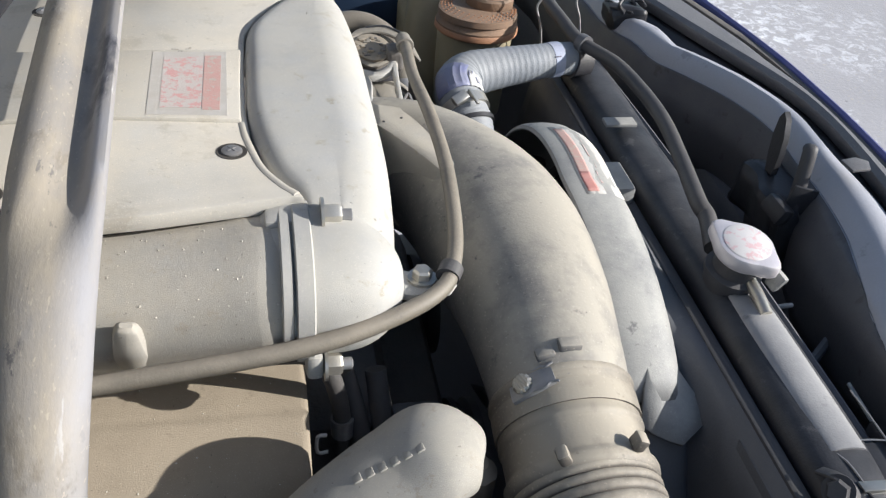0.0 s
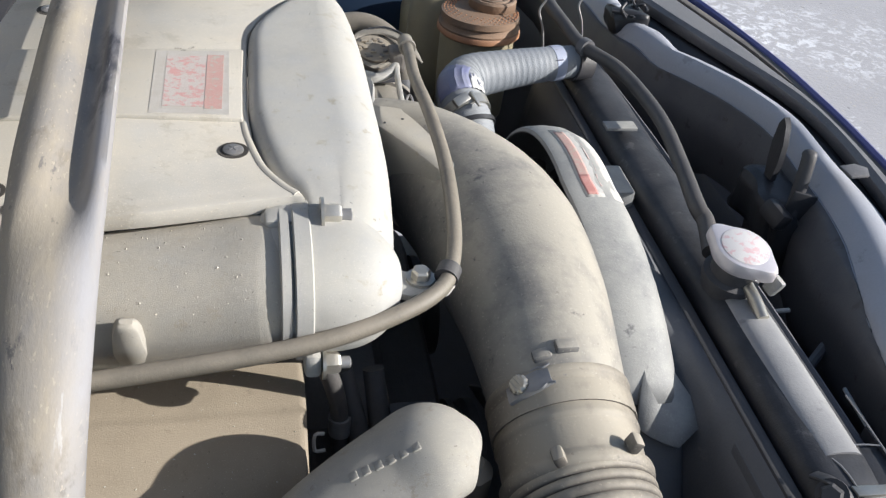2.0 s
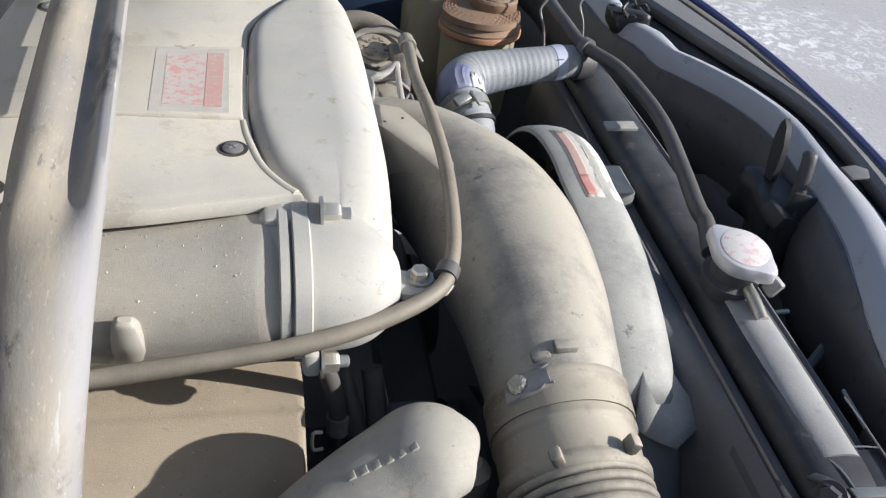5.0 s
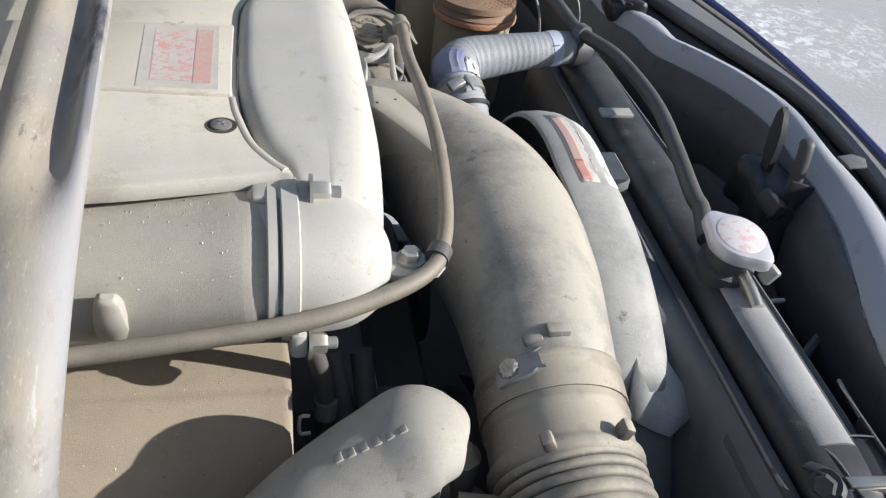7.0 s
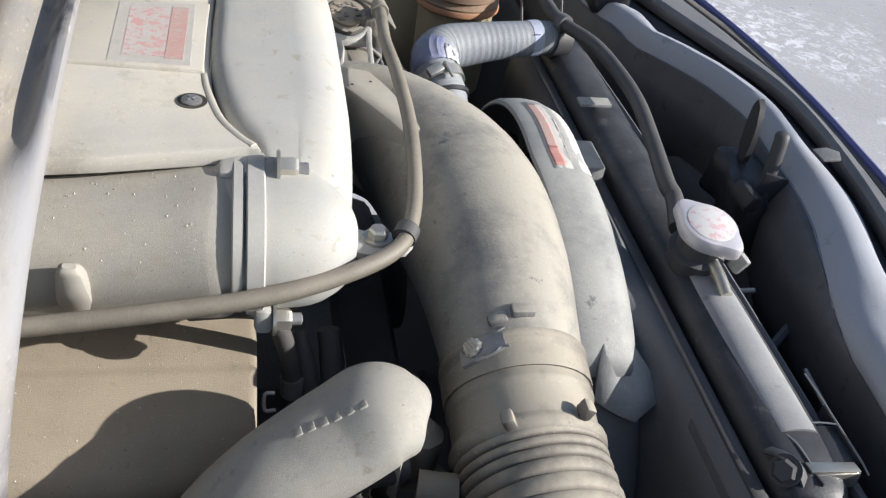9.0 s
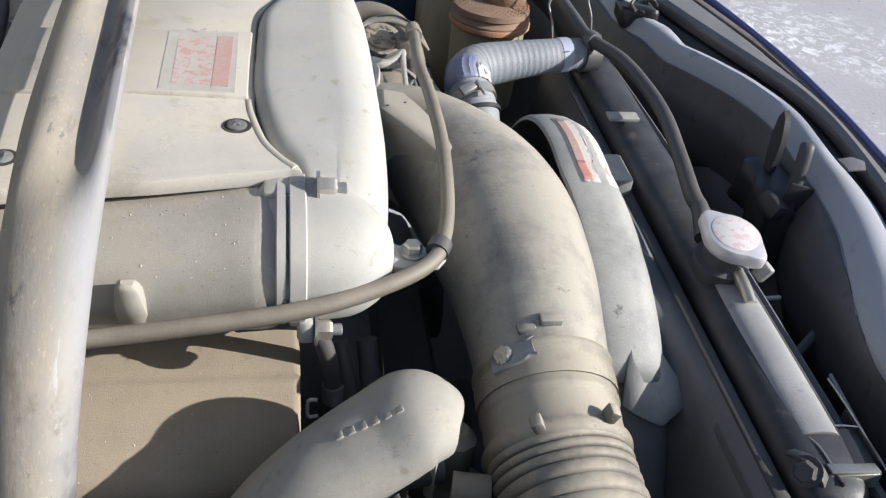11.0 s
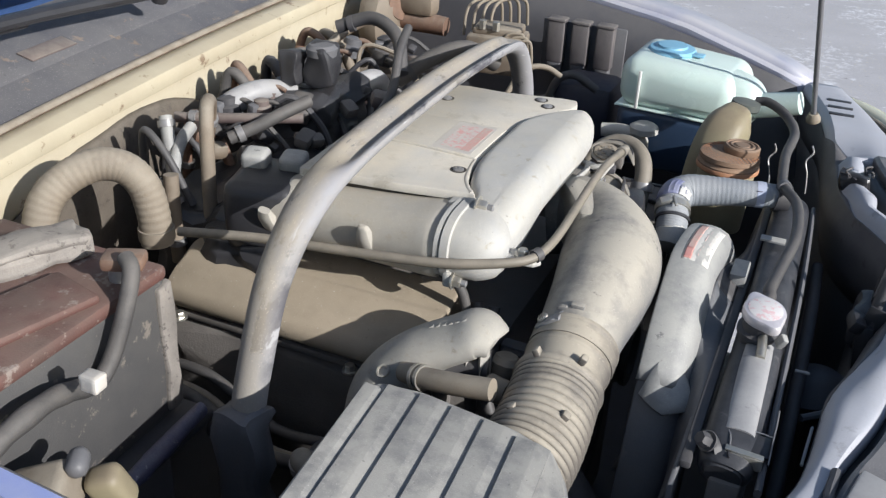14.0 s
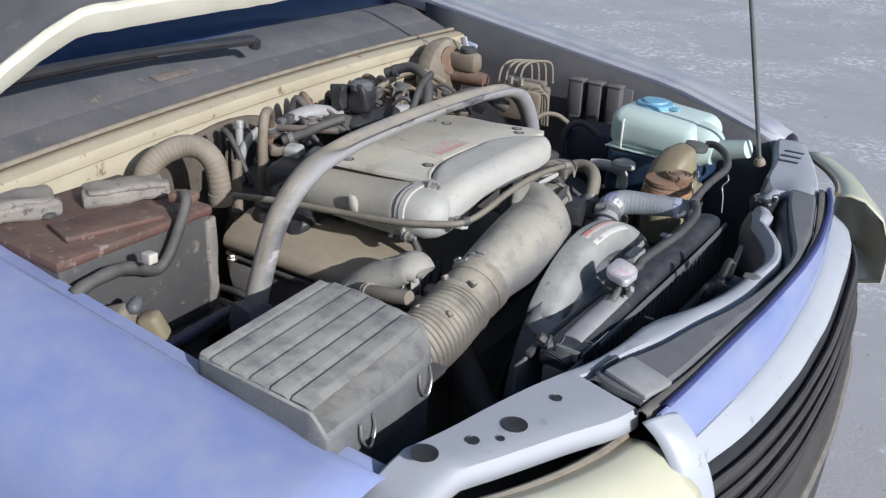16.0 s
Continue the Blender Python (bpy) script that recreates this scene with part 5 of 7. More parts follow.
# second, lower dark line along the cover
lower = thing("fuel_hose", (-0.1, 0.44, 0.96), "dusty brown hose bent down over the valve cover", "hose")
part("hose", sweep([(0.0031, 0.499, 0.9680), (0.0159, 0.4915, 0.9760), (0.0352, 0.485, 0.9830), (0.0502, 0.4829, 0.982), (0.062, 0.4818, 0.9690), (0.0695, 0.4808, 0.944), (0.0727, 0.4797, 0.9206), (0.0738, 0.4786, 0.8884)], 0.0066, 14, 8), HOSEGREY, lower)
part("ferrule", lathe([(0.006, -0.008), (0.0085, -0.008), (0.0085, 0.008), (0.006, 0.008)], (0.0731, 0.4797, 0.9152), (0.03, -0.05, -1), 18), STEEL_WORN, lower)
part("spring_clip", sweep([(0.0601, 0.4616, 0.9258), (0.0537, 0.4606, 0.9258), (0.0537, 0.4585, 0.9122), (0.0611, 0.4585, 0.9122)], 0.0014, 8, 3), WHITE, lower, "pale wire clip")

# ---- radiator ----
radiator = thing("radiator", (0.41, 0.67, 0.5), "dark radiator with a plastic top tank across the front", "radiator")
part("core", box((0.412, 0.68, 0.72), (0.032, 0.70, 0.42), 0.004), DARK, radiator)
tank_line = [(0.408, 0.335, 0.934), (0.409, 0.36, 0.936), (0.410, 0.50, 0.938), (0.409, 0.62, 0.940), (0.407, 0.80, 0.941), (0.404, 0.98, 0.941), (0.403, 1.03, 0.936)]
part("top_tank", sweep(tank_line, [(0.018, 0.012), (0.029, 0.020), (0.029, 0.021), (0.028, 0.020), (0.027, 0.020), (0.027, 0.020), (0.016, 0.012)], 24, 8, power=2.5), RADTOP, radiator, "black plastic top tank")
# added paler strip: dust and sunlight on the tank top, put into the colour
part("sunlit_strip", sweep([(0.4125, 0.386, 0.9505), (0.412, 0.44, 0.9520), (0.4115, 0.510, 0.9540), (0.411, 0.560, 0.9545)], [(0.0178, 0.0085), (0.0178, 0.0088), (0.0172, 0.0088), (0.0165, 0.008)], 20, 6, power=2.2), TANKTOP, radiator, "dusty tank top, paler where the sun falls")
part("edge_rail", sweep([(0.444, 0.32, 0.938), (0.444, 0.55, 0.940), (0.442, 0.80, 0.940), (0.435, 1.02, 0.938)], [(0.004, 0.006)] * 4, 8, 4), BLACK, radiator)
part("tab", box((0.392, 0.822, 0.968), (0.034, 0.016, 0.004), 0.0012), SHROUD, radiator, "grey moulded tab")
part("side_bracket", joined(box((0.4345, 0.377, 0.9510), (0.026, 0.034, 0.003), 0.001), box((0.4475, 0.386, 0.946), (0.0022, 0.052, 0.016), 0.0008), box((0.405, 0.366, 0.949), (0.0022, 0.050, 0.014), 0.0008, (0, 0, 12))), RADBLACK, radiator, "dark folded bracket at the tank end")
part("bracket_plate", joined(box((0.4235, 0.3545, 0.9555), (0.038, 0.0095, 0.0022), 0.0008, (-8, 3, 0)), box((0.4235, 0.3500, 0.948), (0.038, 0.0022, 0.014), 0.0008)), STEEL, radiator, "bright steel plate")
part("bracket_edge", joined(sweep([(0.4475, 0.442, 0.9545), (0.4478, 0.415, 0.9552), (0.4475, 0.392, 0.9555), (0.4475, 0.361, 0.9555), (0.4475, 0.348, 0.9540)], 0.0008, 6, 3), sweep([(0.424, 0.396, 0.9535), (0.436, 0.3945, 0.9548), (0.4475, 0.392, 0.9553)], 0.0007, 6, 3), sweep([(0.398, 0.393, 0.954), (0.406, 0.376, 0.957), (0.409, 0.352, 0.956)], 0.0009, 6, 3)), STEEL_WORN, radiator, "bare worn edges of the bracket")
part("bracket_bolt", joined(lathe([(0.004, 0), (0.008, 0), (0.008, 0.010), (0.0065, 0.012), (0.003, 0.012)], (0.386, 0.352, 0.958), (-0.6, -0.5, 0.6), 6), lathe([(0.004, 0), (0.011, 0), (0.011, 0.003), (0.004, 0.003)], (0.388, 0.354, 0.956), (-0.6, -0.5, 0.6), 20)), BLACK_DUSTY, radiator, "dark bolt with its washer")
part("mount_strap", sweep([(0.384, 0.372, 0.955), (0.388, 0.360, 0.962), (0.396, 0.350, 0.958), (0.402, 0.343, 0.945)], [(0.005, 0.0016)] * 4, 10, 5, power=4), BLACK_DUSTY, radiator, "dark bent strap")
for k in range(34):
    part("fin", box((0.4305, 0.345 + k * 0.0205, 0.74), (0.004, 0.0035, 0.38), 0), BLACK, radiator)

ear = math.atan2(0.544 - 0.592, 0.421 - 0.389)


def cap_shape(a):
    d = abs(math.atan2(math.sin(a - ear), math.cos(a - ear)))
    d = min(d, math.pi - d)
    return 1 + 0.36 * math.exp(-(d / 0.36) ** 2)


tip = Vector((0.05, -0.16, 1)).normalized()
cap = part("filler_cap", lathe([(0.017, 0), (0.0235, 0.0), (0.0248, 0.002), (0.0248, 0.010), (0.0235, 0.0125), (0.021, 0.0135)], (0.407, 0.569, 0.988), tip, 64, cap_shape), CAPMETAL, radiator, "pale metal filler cap with faded red print")
face = part("printed_face", lathe([(0.0195, 0), (0.0205, 0.0008), (0.0195, 0.0014)], Vector((0.407, 0.569, 0.988)) + tip * 0.0130, tip, 40), CAPFACE, cap, "white face with faded red print")
part("neck", lathe([(0.021, 0), (0.021, 0.008), (0.024, 0.010), (0.024, 0.016), (0.019, 0.018), (0.019, 0.030)], (0.404, 0.571, 0.957), tip, 28), BLACK_DUSTY, cap)
part("drain_stub", sweep([(0.412, 0.553, 0.972), (0.414, 0.538, 0.968), (0.415, 0.522, 0.962)], 0.0055, 12, 5), STEEL, cap)
part("strap", box((0.433, 0.548, 0.975), (0.008, 0.012, 0.016), 0.002, (20, 20, 30)), SHROUD, cap)

# ---- fan shroud ----
shroud = thing("fan_shroud", (0.33, 0.66, 0.5), "grey plastic fan shroud, dusty, with a warning label", "fan shroud")
RC, RZ, RR = 0.665, 0.738, 0.265


def ring_point(x, a, r):
    """A point on the ring, which is a little longer on its far side."""
    r *= 1 + 0.085 * max(0.0, math.cos(a))
    return (x, RC + r * math.cos(a), RZ + r * math.sin(a))


def ring_skew(a):
    """The ring leans towards the front of the car away from its crown."""
    f = math.sin(a - math.pi / 2)
    return 0.012 * f if f > 0 else -0.012 * f


def ring_arc(x0, r0, a0, a1, n=44):
    rows = []
    for k in range(n + 1):
        a = a0 + (a1 - a0) * k / n
        skew = ring_skew(a)
        rows.append([ring_point(x0 + dx + skew, a, r0 - dr) for dx, dr in ((0.0006, 0.005), (0, 0.004), (0.0010, 0.002), (0.005, 0.0008), (0.021, 0.0), (0.034, 0.0015), (0.044, 0.006), (0.050, 0.013), (0.0545, 0.022), (0.057, 0.032), (0.058, 0.044))])
    return loft(rows)


part("ring", ring_arc(0.2800, RR, radians(-25), radians(136)), SHROUD, shroud, "dusty curved shroud ring", solid=0.003)
# the same ring continued in a darker colour that stands for its shaded side
part("ring_side", ring_arc(0.2815, RR - 0.0035, radians(135), radians(205)), SHROUD_DARK, shroud, "lower side of the shroud ring, darkened as in shade", solid=0.003)
# one panel in two colours: the far half is blacker to carry its shade
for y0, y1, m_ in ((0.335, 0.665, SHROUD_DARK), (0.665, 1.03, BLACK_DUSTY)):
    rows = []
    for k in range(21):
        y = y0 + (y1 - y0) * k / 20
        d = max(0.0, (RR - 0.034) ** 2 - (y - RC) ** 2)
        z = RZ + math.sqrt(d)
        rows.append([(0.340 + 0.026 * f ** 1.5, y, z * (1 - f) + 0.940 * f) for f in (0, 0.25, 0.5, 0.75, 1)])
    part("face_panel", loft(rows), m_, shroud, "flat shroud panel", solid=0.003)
part("ring_foot", loft([[(0.316, 0.512, 0.948), (0.333, 0.505, 0.934), (0.345, 0.499, 0.917), (0.355, 0.494, 0.905)], [(0.310, 0.500, 0.944), (0.332, 0.493, 0.929), (0.350, 0.485, 0.915), (0.368, 0.479, 0.906)], [(0.302, 0.478, 0.930), (0.322, 0.472, 0.917), (0.338, 0.466, 0.908), (0.352, 0.464, 0.903)], [(0.296, 0.458, 0.914), (0.306, 0.453, 0.909), (0.317, 0.449, 0.905), (0.328, 0.446, 0.902)]]), SHROUD, shroud, "dusty fillet where the ring meets the panel", solid=0.003)
part("top_flange", box((0.371, 0.67, 0.938), (0.012, 0.68, 0.010), 0.003), BLACK_DUSTY, shroud)
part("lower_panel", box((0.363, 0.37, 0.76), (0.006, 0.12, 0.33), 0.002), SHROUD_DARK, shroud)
part("rib", box((0.362, 0.735, 0.945), (0.022, 0.05, 0.03), 0.003), SHROUD, shroud)


def arc_patch(x0, x1, r, a0, a1, n=12):
    rows = []
    for k in range(n + 1):
        a = a0 + (a1 - a0) * k / n
        skew = ring_skew(a)
        rows.append([ring_point(x + skew, a, r - 0.0062 * max(0, (x - 0.301) / 0.024) ** 2 + 0.0014) for x in np.linspace(x0, x1, 6)])
    return loft(rows)


A0, A1 = math.acos((0.640 - RC) / RR), math.acos((0.770 - RC) / RR)
lab = part("warning_label", arc_patch(0.2925, 0.3275, RR - 0.0003, A0, A1), LABEL_WHITE, shroud, "worn white label with faded red print", solid=0.0006)
part("label_bar", arc_patch(0.2945, 0.3045, RR + 0.0000, A0 - 0.012, A1 + 0.03), LABEL_BAR, lab, "worn red edge of the label", solid=0.0004)
part("label_bar", arc_patch(0.2945, 0.3045, RR + 0.0003, A0 - 0.015, A0 - 0.12, 6), RED, lab, "red bar of the label", solid=0.0004)
for k, (u0, u1) in enumerate(((0.12, 0.26), (0.30, 0.40), (0.44, 0.62), (0.66, 0.80))):
    part("print_line", arc_patch(0.311 + 0.002 * (k % 2), 0.3125 + 0.002 * (k % 2), RR + 0.0001, A0 + (A1 - A0) * u0, A0 + (A1 - A0) * u1, 6), PINK, lab, "faded print line", solid=0.0003)

fan = thing("cooling_fan", (0.30, RC, 0.5), "black plastic cooling fan inside the shroud", "fan")
part("hub", lathe([(0.02, -0.02), (0.055, -0.02), (0.06, 0), (0.06, 0.02), (0.02, 0.03)], (0.29, RC, RZ - 0.02), (-1, 0, 0), 28), BLACK, fan)
for k in range(7):
    a = 2 * math.pi * k / 7
    rows = []
    for r in (0.055, 0.12, 0.18, 0.235):
        w = 0.16 + 0.05 * r
        rows.append([ring_point(0.305 - 0.022 * s, a + s * w * 0.9, r) for s in (-1, -0.3, 0.4, 1)])
    part("blade", loft(rows), BLACK, fan, solid=0.003)

# ---- upper radiator hose ----
uh = thing("radiator_hose", (0.3, 0.93, 0.93), "blue grey radiator hose with woven texture and printed bands", "hose")
hose_line = [(0.246, 0.850, 0.930), (0.2445, 0.866, 0.943), (0.239, 0.882, 0.953), (0.2365, 0.904, 0.961), (0.250, 0.929, 0.967), (0.291, 0.941, 0.971), (0.327, 0.947, 0.974), (0.358, 0.954, 0.975), (0.380, 0.960, 0.974)]


def woven(t, a):
    return 1 + 0.012 * math.sin(t * 260)


part("body", sweep(hose_line, [0.0225, 0.0235, 0.0245, 0.0255, 0.0255, 0.0225, 0.0205, 0.0190, 0.0185], 28, 18, shape=woven), BLUEHOSE, uh)


def wrap(line, r, a0, a1, twist=0.0):
    """A label stuck round part of a hose: degrees from its outer side over its top."""
    rows = []
    for k, p in enumerate(line):
        p = Vector(p)
        t = (Vector(line[min(k + 1, len(line) - 1)]) - Vector(line[max(k - 1, 0)])).normalized()
        s = t.cross(Vector((0, 0, 1))).normalized()
        u = s.cross(t)
        rows.append([p + (s * math.cos(radians(a)) + u * math.sin(radians(a))) * (r + 0.0006 * math.sin(a * 0.4 + k)) for a in np.linspace(a0 + twist * k, a1 + twist * k, 12)])
    return loft(rows)


lab = [(0.2378, 0.8895, 0.9560), (0.2368, 0.8965, 0.9585), (0.2366, 0.9040, 0.9610), (0.2382, 0.9115, 0.9633), (0.2410, 0.9180, 0.9648)]
part("printed_label", wrap(lab, 0.0263, 80, 172, -2), BLUETAPE, uh, "violet blue printed label", solid=0.0006)
part("printed_label", wrap(lab[:4], 0.0264, 30, 78, -3), WHITE, uh, "white printed label", solid=0.0006)
for k in range(4):
    part("print_bar", wrap([lab[1 + k // 2], lab[2 + k // 2]], 0.0270, 40 + 9 * k, 42.5 + 9 * k, 3), BLUETAPE, uh, "dark print on the label", solid=0.0003)
part("printed_band", sweep([(0.349, 0.9520, 0.9748), (0.355, 0.9534, 0.975), (0.361, 0.9547, 0.9749)], 0.0202, 28, 3), PALEBLUE, uh, "pale blue printed band")
for k in range(5):
    part("print_bar", box((0.3550 + 0.0002 * k, 0.9365 + 0.0030 * k, 0.9870 + 0.0017 * k), (0.0085, 0.0013, 0.0012), 0.0003, (38, 0, 12)), TRAYBLUE, uh, "dark print on the band")
part("spring_clip", lathe([(0.0215, -0.0022), (0.0262, -0.0022), (0.0262, 0.0022), (0.0215, 0.0022)], (0.2445, 0.866, 0.943), (-0.15, 0.8, 0.62), 36), RADBLACK, uh, "thin dark clip ring")
cl = clamp(uh, (0.240, 0.8800, 0.9520), (-0.25, 0.85, 0.45), 0.0252, 0.011, material=STEEL)
part("clamp_housing", box((0.2300, 0.8650, 0.9740), (0.018, 0.011, 0.008), 0.002, (30, -20, 25)), STEEL, cl)
part("clamp_tail", box((0.2440, 0.8640, 0.9765), (0.004, 0.020, 0.003), 0.001, (25, 10, 30)), STEEL, cl)
part("outlet_neck", lathe([(0.018, 0), (0.0225, 0), (0.0225, 0.03), (0.021, 0.036)], (0.248, 0.832, 0.914), (-0.05, 0.75, 0.65), 24), ALU, uh, "cast outlet neck")
part("inlet_neck", lathe([(0.018, 0), (0.022, 0), (0.022, 0.02), (0.02, 0.02)], (0.377, 0.959, 0.974), (1, 0.25, -0.15), 24), BLACK_DUSTY, uh)
part("thermostat_housing", box((0.21, 0.79, 0.88), (0.07, 0.07, 0.06), 0.015, (0, 0, 20)), ALU, uh)

# ---- overflow hose ----
oh = thing("overflow_hose", (0.42, 0.8, 0.95), "thin black overflow hose from the cap to the expansion tank", "hose")
part("hose", sweep([(0.398, 0.596, 0.974), (0.408, 0.635, 0.978), (0.406, 0.653, 0.982), (0.413, 0.715, 0.988), (0.420, 0.783, 0.992), (0.418, 0.845, 0.994), (0.409, 0.905, 0.995), (0.385, 0.956, 0.996), (0.379, 1.005, 0.998), (0.375, 1.075, 1.000), (0.378, 1.16, 1.008), (0.355, 1.215, 1.018), (0.322, 1.245, 1.025), (0.300, 1.25, 1.022)],
                   [0.0080] * 3 + [0.0076] * 6 + [0.0080] * 5, 16, 8), RUBBER, oh)
part("clip", lathe([(0.008, -0.005), (0.0105, -0.005), (0.0105, 0.005), (0.008, 0.005)], (0.387, 0.951, 0.996), (-0.4, 0.9, 0), 18), BLACK, oh)
wc = thing("wire_clip", (0.36, 1.02, 0.95), "thin bent wire clips beside the hose", "wire clip")
for dx, dy in ((0.0, 0.0), (0.055, 0.02)):
    part("wire", sweep([(0.362 + dx, 1.02 + dy, 0.955), (0.358 + dx, 1.025 + dy, 0.985), (0.352 + dx, 1.03 + dy, 1.005), (0.360 + dx, 1.035 + dy, 1.018), (0.356 + dx, 1.04 + dy, 1.028)], 0.0014, 6, 5), STEEL_WORN, wc)

# ---- expansion tank ----
ex = thing("expansion_tank", (0.28, 1.12, 0.8), "yellowed plastic fluid tank with a rusty brown cap", "fluid tank")
part("pot", lathe([(0.035, 0), (0.043, 0.004), (0.045, 0.05), (0.046, 0.10), (0.041, 0.115)], (0.287, 1.062, 0.855), (0.02, 0.03, 1), 32), YELLOWED, ex)
lidp = part("cap", lathe([(0.044, 0), (0.049, 0.002), (0.050, 0.013), (0.047, 0.016), (0.046, 0.019), (0.049, 0.021), (0.048, 0.028), (0.030, 0.031)], (0.2895, 1.065, 0.960), (0.02, 0.03, 1), 40, lambda a: 1 + 0.006 * math.sin(a * 20)), CAPBROWN, ex, "dusty brown screw cap")
part("knob", lathe([(0.026, -0.004), (0.029, 0.000), (0.029, 0.010), (0.027, 0.0125), (0.0245, 0.0125), (0.0235, 0.0105), (0.0205, 0.0105), (0.0195, 0.0128), (0.0165, 0.0128), (0.0155, 0.0105), (0.0125, 0.0105), (0.0115, 0.0128), (0.004, 0.0128)], (0.306, 1.076, 0.990), (0.02, 0.03, 1), 32), CAPBROWN, lidp, "ribbed brown turning disc")
knurl = bmesh.new()
rng = random.Random(14)
for ring_r, cnt in ((0.045, 40), (0.041, 36), (0.037, 32), (0.033, 28)):
    for k in range(cnt):
        a = 2 * math.pi * (k + 0.5 * (cnt % 8 > 3)) / cnt
        p = Vector((0.2905 + ring_r * math.cos(a), 1.0665 + ring_r * math.sin(a), 0.9890 + (0.046 - ring_r) * 0.17))
        if (p.x - 0.306) ** 2 + (p.y - 1.076) ** 2 > 0.031 ** 2:
            bmesh.ops.create_cone(knurl, cap_ends=True, segments=5, radius1=0.0017, radius2=0.0008, depth=0.0022 + rng.random() * 0.0008, matrix=Matrix.Translation(p))
part("knurl", knurl, ORANGE, lidp, "worn knurled top of the cap")
part("grip_band", lathe([(0.0495, 0.003), (0.0510, 0.004), (0.0510, 0.009), (0.0495, 0.011)], (0.2895, 1.065, 0.960), (0.02, 0.03, 1), 40), ORANGE, lidp, "orange brown faded band")
part("rear_tank", sweep([(0.258, 1.14, 0.80), (0.260, 1.15, 0.90), (0.266, 1.165, 0.97), (0.276, 1.185, 1.000), (0.282, 1.20, 1.008)], [(0.045, 0.070), (0.045, 0.070), (0.042, 0.060), (0.032, 0.040), (0.016, 0.02)], 28, 7, power=3.2), YELLOWED, ex)
part("lower_tank", box((0.262, 1.205, 0.850), (0.080, 0.160, 0.150), 0.016, (0, 0, -3), 3), YELLOWED, ex)
part("green_cap", lathe([(0.024, 0), (0.026, 0.003), (0.025, 0.014), (0.012, 0.017)], (0.285, 1.225, 1.012), (0.1, 0.05, 1), 24), mat("dull_green_cap", (0.07, 0.085, 0.08), None, 20, 500, 0.5, dust=0.2), ex, "dull grey green cap")

# ---- washer tank ----
wt = thing("washer_tank", (0.14, 1.39, 0.75), "pale teal plastic washer tank with a blue cap", "washer tank")


def tank_body():
    bm = box((0.155, 1.385, 0.999), (0.228, 0.185, 0.102), 0.034, (0, 0, -4), 5)
    for v in bm.verts:
        if v.co.x > 0.17 and v.co.z > 0.98:
            v.co.z -= 0.16 * (v.co.x - 0.17)
        if v.co.z > 1.0 and v.co.y < 1.36:
            v.co.z -= 0.06 * (1.36 - v.co.y)
    return bm


body = part("body", tank_body(), TANK, wt)
part("moulded_rib", box((0.080, 1.293, 0.990), (0.006, 0.006, 0.075), 0.002), WHITE, body, "pale moulded rib")
part("shoulder", sweep([(0.235, 1.36, 0.985), (0.275, 1.345, 0.985), (0.300, 1.338, 0.980)], [(0.06, 0.052), (0.045, 0.045), (0.028, 0.030)], 24, 6, power=2.8), TANK, wt)
part("filler_neck", sweep([(0.295, 1.338, 0.985), (0.33, 1.332, 0.995), (0.372, 1.325, 1.008)], [0.024, 0.023, 0.021], 22, 5), TANK, wt)
part("fluid_half", box((0.155, 1.385, 0.891), (0.220, 0.178, 0.125), 0.02, (0, 0, -4), 3), TANKBLUE, wt, "lower half dark with blue fluid")
part("seam", box((0.155, 1.385, 0.951), (0.226, 0.183, 0.003), 0.001, (0, 0, -4)), TANK, wt, "pale moulded seam")
cp = part("cap", lathe([(0.040, 0), (0.046, 0.002), (0.047, 0.008), (0.043, 0.013), (0.030, 0.015), (0.028, 0.019), (0.012, 0.020)], (0.115, 1.395, 1.040), (0.0, -0.02, 1), 36), LIGHTBLUE, wt, "light blue cap")
part("cap_tab", box((0.165, 1.385, 1.048), (0.03, 0.02, 0.005), 0.002), LIGHTBLUE, cp)

# pump connector and hose in front of the tank
pc = thing("oil_filler", (0.09, 1.25, 0.85), "pale dusty filler cap and pipe beyond the manifold", "filler cap")
part("cap", lathe([(0.02, 0), (0.027, 0.003), (0.027, 0.014), (0.018, 0.020), (0.006, 0.021)], (0.108, 1.262, 0.918), (0, 0, 1), 24, lambda a: 1 + 0.03 * math.cos(a * 8)), ALU, pc)
part("pipe", sweep([(0.03, 1.25, 0.915), (0.07, 1.255, 0.918), (0.105, 1.262, 0.905), (0.108, 1.262, 0.87)], 0.013, 14, 6), ALU, pc)

# ---- hoses by the throttle ----
vh = thing("vacuum_hose", (0.15, 0.95, 0.95), "thick tan dusty hose arching behind the throttle", "hose")
part("hose", sweep([(0.080, 0.965, 0.965), (0.098, 0.982, 0.990), (0.122, 0.990, 1.000), (0.148, 0.982, 1.000), (0.170, 0.958, 0.990), (0.180, 0.930, 0.965), (0.182, 0.905, 0.925)], 0.0135, 18, 7), CABLE, vh)
part("clamp_band", lathe([(0.015, -0.006), (0.018, -0.006), (0.018, 0.006), (0.015, 0.006)], (0.1805, 0.926, 0.958), (0.05, -0.5, -0.85), 20), STEEL_WORN, vh)
ac = thing("accessory_unit", (0.19, 0.86, 0.8), "dark dusty accessory housing beside the throttle", "engine accessory")
part("body", box((0.178, 0.845, 0.92), (0.050, 0.070, 0.12), 0.012, (0, 0, 12)), RADBLACK, ac)
part("side_sheet", sweep([(0.170, 0.830, 1.000), (0.176, 0.805, 1.004), (0.178, 0.775, 0.998), (0.178, 0.755, 0.985)], [(0.002, 0.012)] * 4, 10, 5, power=4), BLACK_DUSTY, ac, "dark folded sheet edge")
